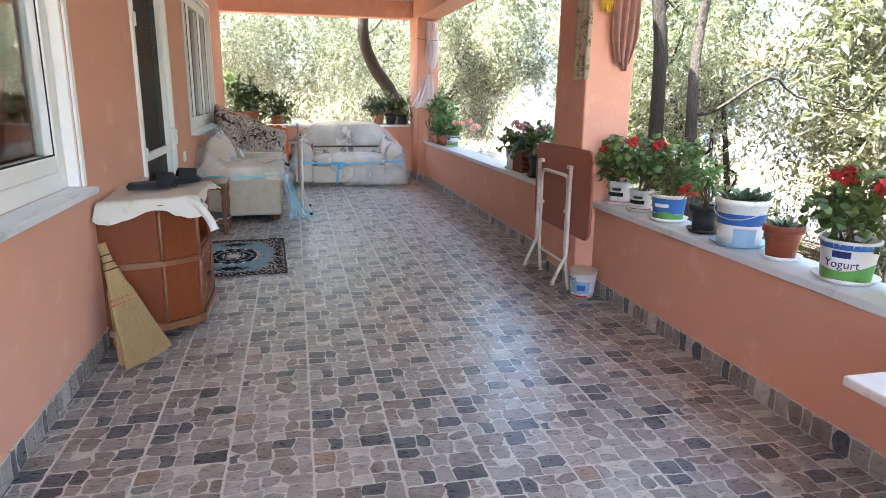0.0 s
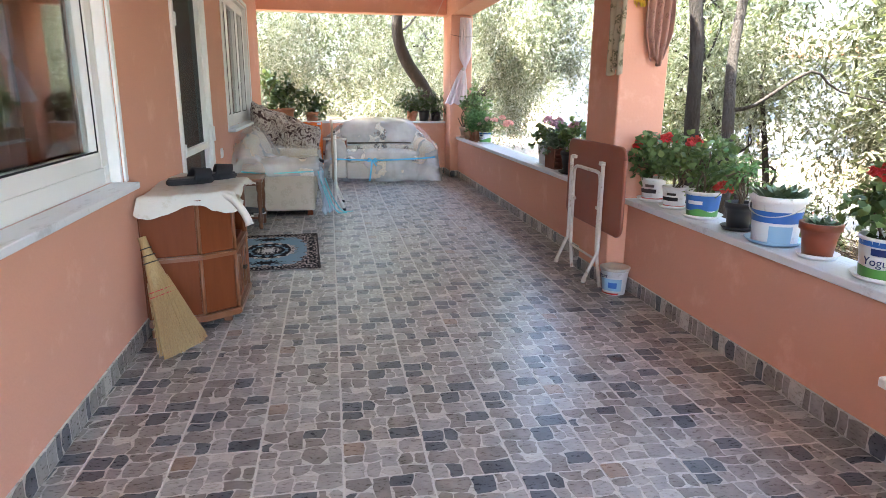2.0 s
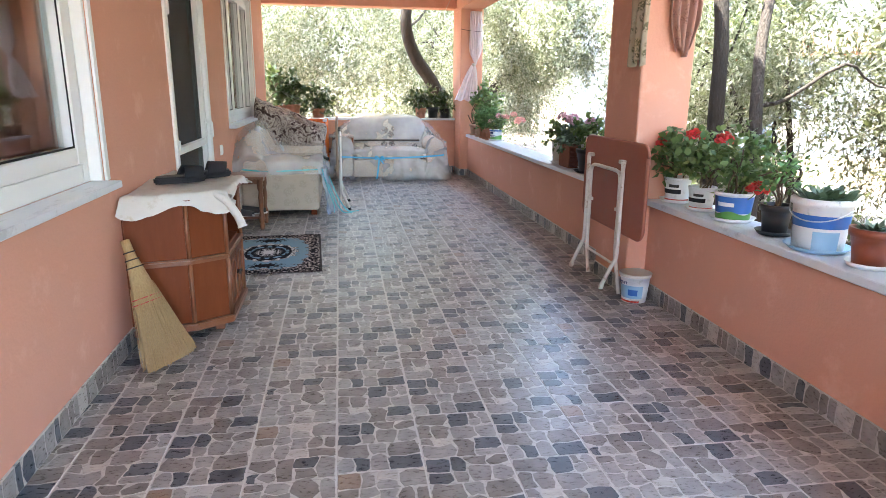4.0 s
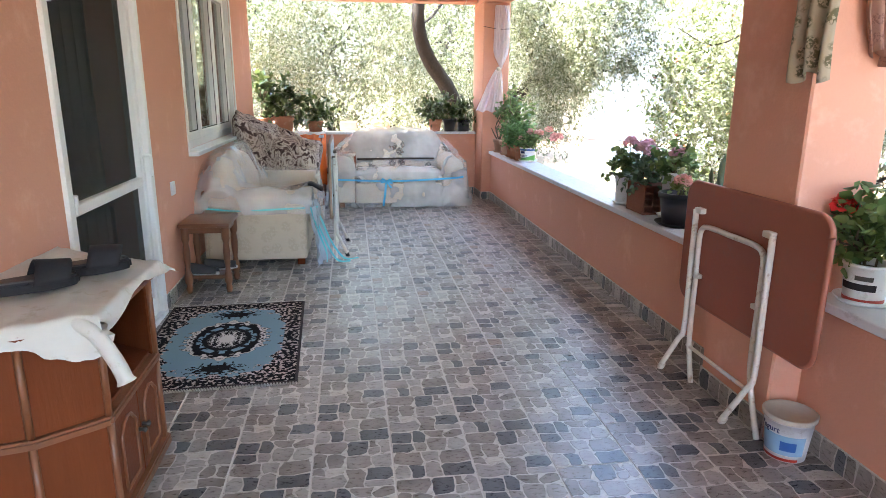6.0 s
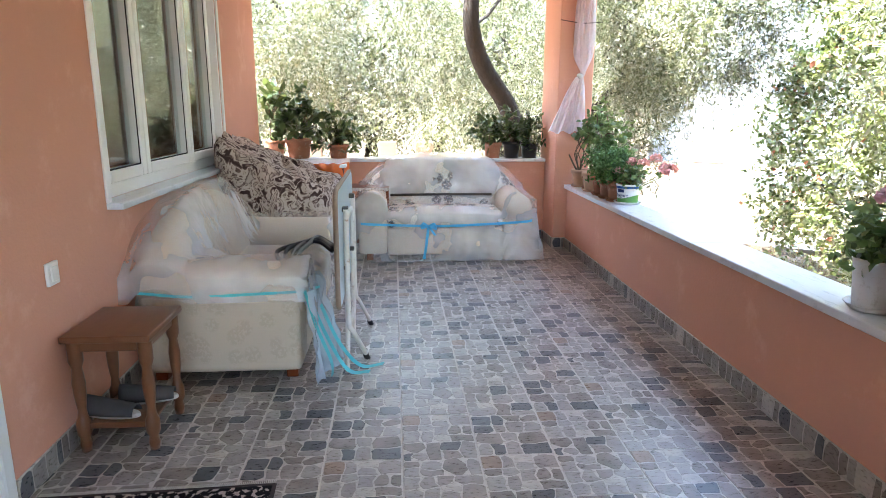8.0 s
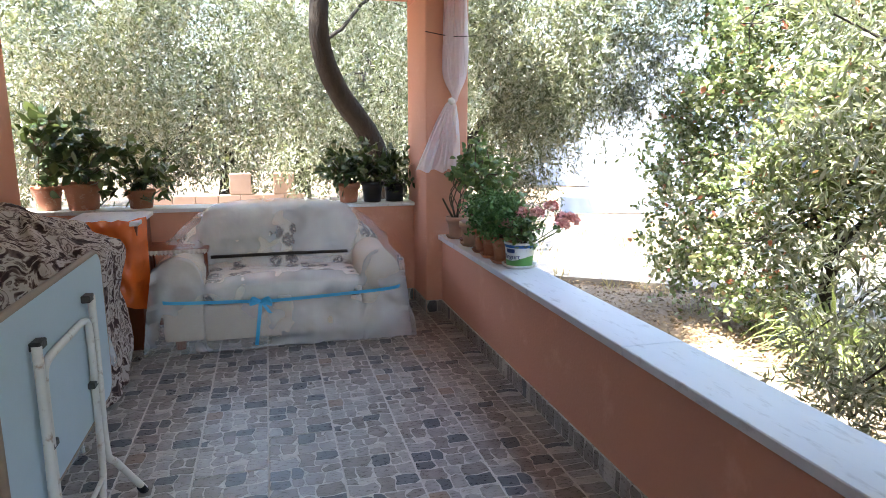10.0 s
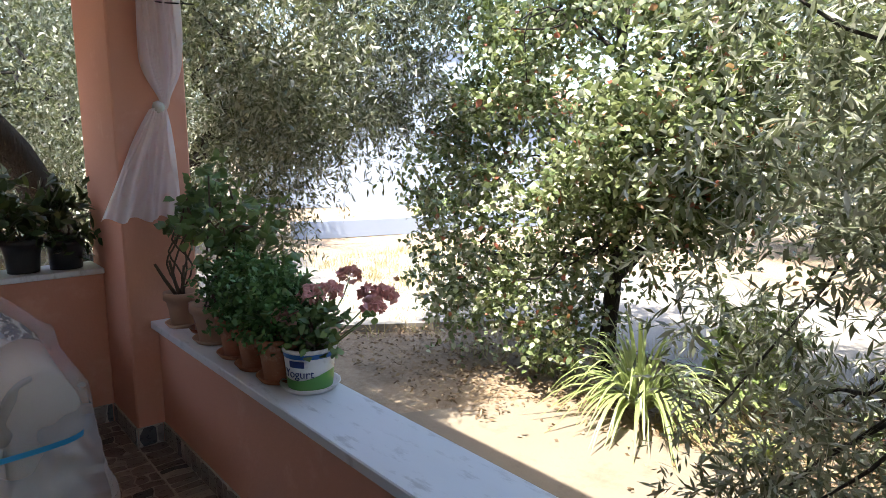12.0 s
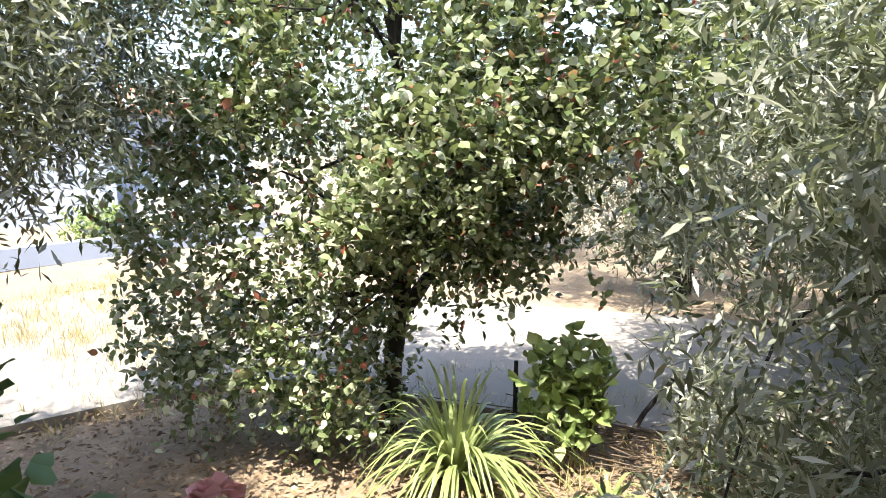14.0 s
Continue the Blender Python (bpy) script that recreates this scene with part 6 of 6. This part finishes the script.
def broom():
    root = thing("straw_broom", "straw hand broom leaning on the house wall", "broom")
    top, low = Vector((-0.288, 3.955, 0.585)), Vector((-0.10, 3.835, 0.0))
    rows = 14
    verts, faces = [], []
    n = 26
    side = Vector((0.5, 0.86, 0)).normalized()
    nrm = side.cross((low - top).normalized())
    for j in range(rows + 1):
        t = j / rows
        c = top.lerp(low, t)
        w = 0.022 + 0.125 * max(0, (t - 0.12) / 0.88) ** 0.9
        d = 0.020 + 0.022 * t
        for i in range(n):
            a = 2 * math.pi * i / n
            k = 1 + 0.05 * math.sin(i * 5.1) * t
            verts.append(c + side * w * math.cos(a) * k + nrm * d * math.sin(a) * k)
    for j in range(rows):
        for i in range(n):
            faces.append((j * n + i, j * n + (i + 1) % n, (j + 1) * n + (i + 1) % n, (j + 1) * n + i))
    faces.append(tuple(reversed(range(n))))
    part("head", mesh_of("head", verts, faces, STRAW, True), root)
    rg = random.Random(8)
    bits = []
    for k in range(420):
        a = rg.uniform(-1, 1)
        h0 = rg.uniform(0.35, 0.75)
        c0, c1 = top.lerp(low, h0), top.lerp(low, 1.0)
        w0, w1 = 0.022 + 0.125 * (h0 - 0.12) / 0.88, 0.147
        o = nrm * rg.choice((-1, 1)) * rg.uniform(0.034, 0.048) * (1 - 0.5 * a * a)
        p1 = c1 + side * w1 * a * rg.uniform(0.95, 1.08) + o
        p1.z = rg.uniform(0.004, 0.05)
        bits.append(tube_data([c0 + side * w0 * a + o * 0.8, p1], 0.0016, 4))
    part("bristles", join("bristles", bits, STRAW, False), root)
    for t in (0.10, 0.16, 0.22, 0.46, 0.50):
        c = top.lerp(low, t)
        w = 0.024 + 0.125 * max(0, (t - 0.12) / 0.88) ** 0.9 + 0.003
        d = 0.020 + 0.022 * t + 0.003
        ring = [c + side * w * math.cos(a) + nrm * d * math.sin(a) for a in np.linspace(0, 2 * math.pi, 21)]
        part("stitching", tube("stitching", ring, 0.0032, RED_PL if t > 0.4 else BARK, 5), root)
    return root


broom()

def stool():
    root = thing("stool", "varnished wooden stool with turned legs and a shoe shelf", "stool", pose(-0.14, 7.02, 0))
    part("seat", box("seat", (-0.17, -0.20, 0.475), (0.17, 0.20, 0.503), WOOD_STOOL, 0.007), root)
    part("seat_rail", boxes("seat_rail", [((-0.13, -0.165, 0.43), (0.13, -0.145, 0.474)), ((-0.13, 0.145, 0.43), (0.13, 0.165, 0.474)), ((-0.145, -0.145, 0.43), (-0.125, 0.145, 0.474)), ((0.125, -0.145, 0.43), (0.145, 0.145, 0.474))], WOOD_STOOL, 0.002), root)
    prof = [(0.0, 0.0), (0.014, 0.0), (0.017, 0.03), (0.014, 0.06), (0.021, 0.08), (0.021, 0.13), (0.015, 0.15), (0.012, 0.18), (0.017, 0.24), (0.019, 0.30), (0.014, 0.36), (0.021, 0.39), (0.021, 0.474)]
    leg = lathe("leg", [(r * 1.35, z) for r, z in prof], WOOD_STOOL, 14)
    for x in (-0.135, 0.135):
        for y in (-0.155, 0.155):
            part("leg", leg, root, at=pose(x, y, 0))
    part("shelf", box("shelf", (-0.125, -0.145, 0.095), (0.125, 0.145, 0.11), WOOD_STOOL, 0.003, 1), root)
    for y in (-0.165, 0.148):
        part("stretcher", box("stretcher", (-0.12, y, 0.10), (0.12, y + 0.017, 0.125), WOOD_STOOL, 0.002, 1), root)
    return root


stool()
SHOE = surface("dark_shoe_cloth", (0.025, 0.025, 0.03), (0.07, 0.07, 0.075), 0.7, big=14, fine=80)
for k, (x, y, a) in enumerate(((-0.20, 6.95, 80), (-0.10, 7.08, 100))):
    sh = thing("shoe", "dark worn shoe on the stool shelf", "shoe", pose(x, y, 0.111, 0, 0, a), "shoes on the stool shelf")
    part("upper", sheet("upper", lambda u, v: ((0.035 + 0.008 * math.sin(v * 3.1)) * math.cos(math.pi * u), -0.11 + 0.22 * v, 0.014 + (0.035 + 0.035 * v) * math.sin(math.pi * u)), 12, 12, SHOE, 0.004), sh)
    part("sole", prism("sole", [(0.040 * math.sin(t), 0.125 * math.cos(t)) for t in np.linspace(0, 2 * math.pi, 22)[:-1]], 0.0, 0.018, WHITE_PL, 0.003), sh, "pale rubber sole")

rg_ob = thing("rug", "pale blue and black medallion rug on the tiles", "rug", pose(0.145, 5.925, 0.004, 0, 0, 2.2))
part("weave", sheet("weave", lambda u, v: (-0.42 + 0.84 * u, -0.62 + 1.24 * v, 0.006 + 0.0025 * fuzz(u * 5, v * 7)), 40, 56, RUG, 0.006), rg_ob)
for s in (-1, 1):
    bits = [tube_data([(x, s * 0.62, 0.004), (x + 0.003 * fuzz(x * 90, s), s * 0.645, 0.002)], 0.0018, 4) for x in np.linspace(-0.415, 0.415, 120)]
    part("fringe", join("fringe", bits, CLOTH_W), rg_ob, "short cream fringe")


# ---------------------------------------------------------------- heap at the far corner
def heap(u, v):
    a = 2.0 * math.pi * u
    ca, sa = math.cos(a), math.sin(a)
    sq = (abs(ca) ** 3.2 + abs(sa) ** 3.2) ** (-1 / 3.2)
    shrink = 1 - max(0, (v - 0.62) / 0.38) ** 1.3
    w = fuzz(ca * 2.4, sa * 2.4, v * 4) + 0.5 * fuzz(ca * 6, sa * 6, v * 7)
    x = 0.11 + 0.42 * ca * sq * shrink * (1 + 0.10 * w)
    y = 9.50 + 0.50 * sa * sq * shrink * (1 + 0.10 * w + 0.04 * math.sin(a * 9 + 5 * v))
    top = 1.17 - 0.42 * (x + 0.31) - 0.10 * abs(y - 9.45)
    z = 0.015 + (top - 0.015) * min(1, v / 0.66) ** 0.9 + 0.05 * w * min(1, v * 1.5)
    return max(x, -0.325), y, max(z, 0.012)


tagged(part("draped_cloth", sheet("draped_cloth", heap, 90, 44, BROCADE)), "tall heap covered with brown and cream brocade cloth", "cloth heap")
bx = thing("storage_box", "box with a marble slab top under an orange bag", "box", pose(0.34, 10.42, 0))
part("body", box("body", (-0.20, -0.25, 0), (0.20, 0.25, 0.84), WOOD, 0.01), bx)
part("slab", box("slab", (-0.24, -0.29, 0.842), (0.22, 0.28, 0.872), MARBLE, 0.004, 1), bx)


def bagfall(u, v):
    x = 0.12 + 0.46 * u
    z = 0.882 - 0.62 * v * (0.5 + 0.5 * u)
    y = 10.42 - 0.30 - 0.05 * v + 0.03 * fuzz(u * 6, v * 6) + (0.30 * max(0, u - 0.85) / 0.15) * 0.6
    return x, y, z + 0.012 * fuzz(u * 9, v * 9, 4)


tagged(part("orange_bag", sheet("orange_bag", bagfall, 24, 24, ORANGE_NET)), "bright orange plastic bag hanging over the box", "bag")
rk = thing("shelf_rack", "dark wooden rack with boxes behind the sofa", "rack", pose(0.64, 10.60, 0))
for z in (0.10, 0.38, 0.60):
    part("shelf", box("shelf", (-0.14, -0.2, z), (0.30, 0.2, z + 0.025), WOOD, 0.003, 1), rk)
for x in (-0.13, 0.27):
    for y in (-0.18, 0.16):
        part("post", box("post", (x, y, 0), (x + 0.025, y + 0.025, 0.62), WOOD, 0.003, 1), rk)
part("lace_edge", sheet("lace_edge", lambda u, v: (-0.14 + 0.44 * u, -0.205 - 0.004 * math.sin(u * 90), 0.63 - 0.03 * v - 0.008 * math.sin(u * 120) * v), 60, 3, CLOTH_W), rk, "lace edging")
part("bundle", box("bundle", (-0.10, -0.15, 0.126), (0.24, 0.15, 0.34), CREAM, 0.03), rk, "folded cream cloth")

# ---------------------------------------------------------------- hanging cloths
def curtain_place(u, v):
    s = u - 0.5
    z = 2.42 - 1.28 * v
    tie = math.exp(-((v - 0.59) / 0.10) ** 2)
    if v < 0.59:
        w = 0.17 + 0.03 * math.sin(v * 5)
        cx = 2.775
    else:
        w = 0.06 + 0.30 * ((v - 0.59) / 0.41) ** 0.8
        cx = 2.745 - 0.10 * ((v - 0.59) / 0.41)
    w = w * (1 - 0.80 * tie) if v < 0.59 else w
    x = cx + w * s
    y = BY0 - 0.045 + (0.022 * (1 - 0.6 * tie)) * (math.sin(u * 17 + 3.5 * fuzz(u * 3, v * 2.5)) + 0.5 * math.sin(u * 41 + 5 * fuzz(u * 5, v * 3, 2))) - 0.02 * tie
    return x, y, z + 0.012 * math.sin(u * 19) * (v > 0.97)


ct = thing("tied_curtain", "sheer white curtain knotted and hanging on the corner pillar", "curtain")
part("cloth", sheet("cloth", curtain_place, 60, 50, SHEER), ct)
part("knot", lathe("knot", [(0.0, -0.03), (0.024, -0.018), (0.03, 0.0), (0.022, 0.02), (0.0, 0.03)], CLOTH_W, 14), ct, at=pose(2.745, BY0 - 0.06, 1.665))
rope = thing("clothes_line", "thin cord strung between the pillars", "cord")
part("cord", tube("cord", spline([(2.55, 10.52, 2.17), (2.75, 10.50, 2.14), (2.94, 10.49, 2.15)], 4), 0.0035, RUBBER, 5), rope)
tagged(part("rope", tube("rope", spline([(2.50, 10.9, 2.72), (2.42, 10.93, 2.55), (2.36, 10.94, 2.42)], 4), 0.004, PAINTED, 5)), "pale cord hanging from the beam", "cord")


def hang_a(u, v):
    return 2.525 - 0.02 * math.sin(u * 16) * (0.4 + 0.6 * v) - 0.012, 4.62 - 0.20 * u + 0.02 * fuzz(u * 3, v * 3), 2.30 - (0.84 + 0.02 * math.sin(u * 9)) * v


tagged(part("hanging_cloth", sheet("hanging_cloth", hang_a, 30, 36, PRINT, 0.004)), "olive and cream printed cloth hanging on the pillar", "cloth", "cloths on the pillar")


def hang_b(u, v):
    w = 0.10 + 0.10 * math.sin(min(1, v * 1.25) * 2.2)
    k = max(0, v - 0.80) / 0.20
    return 2.79 + (u - 0.5) * w * (1 - 0.55 * k), AY0 - 0.035 - 0.022 * math.sin(u * 24 + 3 * v), 2.28 - 0.75 * v + 0.03 * math.sin(u * 7)


tagged(part("hanging_cloth", sheet("hanging_cloth", hang_b, 34, 36, ROSE_CLOTH, 0.004)), "dusty rose cloth hanging in folds on the pillar", "cloth", "cloths on the pillar")
bits = []
_r = random.Random(9)
for k in range(60):
    x = 2.655 + _r.uniform(-0.035, 0.035)
    bits.append(tube_data(spline([(2.655, AY0 - 0.03, 2.10), (x, AY0 - 0.03 + _r.uniform(-0.03, 0.02), 2.0), (x + _r.uniform(-0.03, 0.03), AY0 - 0.03 + _r.uniform(-0.03, 0.02), 1.86 + _r.uniform(0, 0.06))], 3), 0.003, 4))
tagged(part("yellow_scrubber", join("yellow_scrubber", bits, YELLOW)), "yellow fibre tassel hanging on the pillar", "scrubber")

# ---------------------------------------------------------------- floor tiles and skirting, piece by piece
P, GAP, LEN = 0.3095, 0.004, 0.656


def cut_stones(x0, y0, x1, y1, rg, area):
    """Halves a rectangle again and again into stone-sized ones."""
    w, h = x1 - x0, y1 - y0
    if w * h < area * rg.uniform(0.55, 1.5) and max(w, h) < 2.3 * min(w, h):
        return [(x0, y0, x1, y1)]
    k = rg.uniform(0.36, 0.64)
    if w * rg.uniform(0.85, 1.2) > h:
        m_ = x0 + w * k
        return cut_stones(x0, y0, m_, y1, rg, area) + cut_stones(m_, y0, x1, y1, rg, area)
    m_ = y0 + h * k
    return cut_stones(x0, y0, x1, m_, rg, area) + cut_stones(x0, m_, x1, y1, rg, area)


def row_stones(length, height, rg, along_x):
    """One row of narrow stones lying side by side."""
    out, at_ = [], 0.0
    while at_ < length - 0.02:
        nx = min(length, at_ + rg.uniform(0.040, 0.090))
        if length - nx < 0.025:
            nx = length
        out.append((at_, 0.0, nx, height) if along_x else (0.0, at_, height, nx))
        at_ = nx
    return out


def stone_outline(rect, size, rg, seed, warp=0.017):
    """A rectangle with cut, uneven corners and wandering sides, kept inside the tile."""
    x0, y0, x1, y1 = rect
    g = rg.uniform(0.0022, 0.0038)
    x0, y0, x1, y1 = x0 + g, y0 + g, x1 - g, y1 - g
    m_ = min(x1 - x0, y1 - y0)
    c = [m_ * rg.choice((0.06, 0.12, 0.22, 0.42)) for _ in range(4)]
    d = [m_ * rg.choice((0.06, 0.12, 0.22, 0.42)) for _ in range(4)]
    xm, ym = (x0 + x1) / 2, (y0 + y1) / 2
    pts = [(x0 + c[0], y0), (xm, y0), (x1 - c[1], y0), (x1, y0 + d[1]), (x1, ym), (x1, y1 - d[2]), (x1 - c[2], y1), (xm, y1), (x0 + c[3], y1), (x0, y1 - d[3]), (x0, ym), (x0, y0 + d[0])]
    out = []
    for x, y in pts:
        fx, fy = min(x, size[0] - x) / 0.03, min(y, size[1] - y) / 0.03
        x2 = x + warp * min(1, max(0, fx)) * fuzz(x * 22, y * 22, seed) + 0.0012 * rg.uniform(-1, 1)
        y2 = y + warp * min(1, max(0, fy)) * fuzz(x * 22 + 40, y * 22, seed) + 0.0012 * rg.uniform(-1, 1)
        out.append((min(max(x2, 0.0012), size[0] - 0.0012), min(max(y2, 0.0012), size[1] - 0.0012)))
    return out


def tile_print(size, rects, seed, tones):
    rg = random.Random(seed)
    kinds = [rg.choice(tones) for _ in rects]
    return [(stone_outline(r, size, rg, seed), k) for r, k in zip(rects, kinds)]


def clip_outline(pts, axis, limit, keep_above):
    out = []
    for i, p in enumerate(pts):
        q = pts[i - 1]
        pin, qin = ((p[axis] >= limit) == keep_above), ((q[axis] >= limit) == keep_above)
        if pin != qin:
            t = (limit - q[axis]) / (p[axis] - q[axis])
            out.append((q[0] + (p[0] - q[0]) * t, q[1] + (p[1] - q[1]) * t))
        if pin:
            out.append(p)
    return out


def tile_mesh(name, window, stones, t=0.008, chamfer=0.0015):
    """The part of a printed tile inside window (x0, y0, x1, y1), about its middle, the stones a hair proud of their joints."""
    x0, y0, x1, y1 = window
    cx, cy, hx, hy = (x0 + x1) / 2, (y0 + y1) / 2, (x1 - x0) / 2, (y1 - y0) / 2
    low = -0.0008
    v = [(-hx, -hy, -t), (hx, -hy, -t), (hx, hy, -t), (-hx, hy, -t), (-hx, -hy, low - chamfer), (hx, -hy, low - chamfer), (hx, hy, low - chamfer), (-hx, hy, low - chamfer),
         (-hx + chamfer, -hy + chamfer, low), (hx - chamfer, -hy + chamfer, low), (hx - chamfer, hy - chamfer, low), (-hx + chamfer, hy - chamfer, low)]
    f = [(0, 1, 5, 4), (1, 2, 6, 5), (2, 3, 7, 6), (3, 0, 4, 7), (4, 5, 9, 8), (5, 6, 10, 9), (6, 7, 11, 10), (7, 4, 8, 11), (8, 9, 10, 11)]
    kinds = [0] * len(f)
    for pts, kind in stones:
        for axis, limit, above in ((0, x0 + 0.0012, True), (0, x1 - 0.0012, False), (1, y0 + 0.0012, True), (1, y1 - 0.0012, False)):
            pts = clip_outline(pts, axis, limit, above) if len(pts) > 2 else []
        if len(pts) < 3:
            continue
        mx, my = sum(p[0] for p in pts) / len(pts), sum(p[1] for p in pts) / len(pts)
        o, n = len(v), len(pts)
        v += [(x - cx, y - cy, low) for x, y in pts]
        v += [(x + (mx - x) * 0.05 - cx, y + (my - y) * 0.05 - cy, 0.0) for x, y in pts]
        f += [(o + i, o + (i + 1) % n, o + n + (i + 1) % n, o + n + i) for i in range(n)] + [tuple(range(o + n, o + 2 * n))]
        kinds += [kind] * (n + 1)
    me = mesh_of(name, v, f, STONES[0])
    for m_ in STONES[1:]:
        me.materials.append(m_)
    me.polygons.foreach_set("material_index", kinds)
    return me


TONES = (1,) * 7 + (2,) * 6 + (3,) * 5 + (4,) * 4 + (5,) * 2 + (6,)
FULL = (P - GAP, LEN - 0.003)
PRINTS = [tile_print(FULL, cut_stones(0, 0, *FULL, random.Random(sd), 0.0092), sd, TONES) for sd in (3, 8)]
EDGE = (RX0 - 2.5565 - GAP, FULL[1])
EDGE_PRINT = tile_print(EDGE, row_stones(EDGE[1], EDGE[0], random.Random(4), False), 4, (1, 3, 3, 3, 2, 1, 5, 4))

floor_ob = bpy.data.objects["floor"]
x = 0.39
while x - P > WX:
    x -= P
edges = [WX + 0.002]
while x < RX0 - 0.01:
    edges.append(x)
    x += P
edges.append(RX0 - 0.002)
meshes = {}
rest_v, rest_f, rest_k = [], [], []
pick = random.Random(12)
for col, (a, b) in enumerate(zip(edges[:-1], edges[1:])):
    if b - a < 0.03:
        continue
    y = (5.765 if col % 2 else 5.40) - 13 * LEN
    last = b > RX0 - 0.01
    while y < FY0 - 0.03:
        lo, hi = max(y, Y0), min(y + LEN, FY0 - 0.002)
        if hi - lo > 0.03:
            which = 2 if last else pick.choice((0, 0, 1))
            wx0 = 0.0 if col else P - (b - a)
            window = tuple(round(q, 3) for q in (wx0, lo - y, min(wx0 + b - a - GAP, (EDGE if last else FULL)[0]), hi - y - 0.003))
            key = (which, window)
            if key not in meshes:
                meshes[key] = tile_mesh("tile", window, EDGE_PRINT if last else PRINTS[which])
            cx, cy = (a + b) / 2, (lo + hi) / 2
            if cy > 0.9:
                part("tile", meshes[key], floor_ob, at=pose(cx, cy, 0.0))
            else:
                o, me = len(rest_v), meshes[key]
                rest_v += [(q.co.x + cx, q.co.y + cy, q.co.z) for q in me.vertices]
                rest_f += [tuple(i + o for i in q.vertices) for q in me.polygons]
                rest_k += [q.material_index for q in me.polygons]
        y += LEN
rest = mesh_of("tiles", rest_v, rest_f, STONES[0])
for m_ in STONES[1:]:
    rest.materials.append(m_)
rest.polygons.foreach_set("material_index", rest_k)
tagged(part("tiles", rest, floor_ob), kind="stuff")

SK = 0.10
sk = {}
SKIRT = [tile_print((P, SK), row_stones(P, SK, random.Random(sd), True), sd, (1, 2, 3, 3, 4, 4, 1, 5, 2)) for sd in (21, 22, 23, 24)]


def skirting(name, runs, label):
    root = thing(name, label, "skirting", kind="structure")
    for (x0, y0), (x1, y1), turn in runs:
        L = math.hypot(x1 - x0, y1 - y0)
        n = max(1, math.ceil(L / P))
        for i in range(n):
            t = (i + 0.5) / n
            key = (round(L / n - 0.002, 3), pick.randrange(4))
            if key not in sk:
                sk[key] = tile_mesh("skirting_tile", (0.0, 0.0, key[0], SK), SKIRT[key[1]], 0.009)
            part("skirting_tile", sk[key], root, at=pose(x0 + (x1 - x0) * t, y0 + (y1 - y0) * t, SK / 2 + 0.001, 90, 0, turn))
    return root


skirting("skirting_house", [((WX + 0.009, 5.22), (WX + 0.009, -1.6), 90), ((WX + 0.009, 10.9), (WX + 0.009, 6.49), 90)], "stone-printed skirting tiles along the house wall")
skirting("skirting_garden", [((RX0 - 0.009, -1.6), (RX0 - 0.009, AY0), -90), ((PX - 0.009, AY0), (PX - 0.009, AY1), -90), ((RX0 - 0.009, AY1), (RX0 - 0.009, BY0), -90), ((PX - 0.009, BY0), (PX - 0.009, FY0), -90), ((PX, BY0 - 0.009), (RX0 - 0.01, BY0 - 0.009), 0), ((PX, AY0 - 0.009), (RX0 - 0.01, AY0 - 0.009), 0)], "stone-printed skirting tiles along the parapet")
skirting("skirting_end", [((WX + 0.012, FY0 - 0.009), (PX - 0.012, FY0 - 0.009), 0)], "stone-printed skirting tiles under the end parapet")
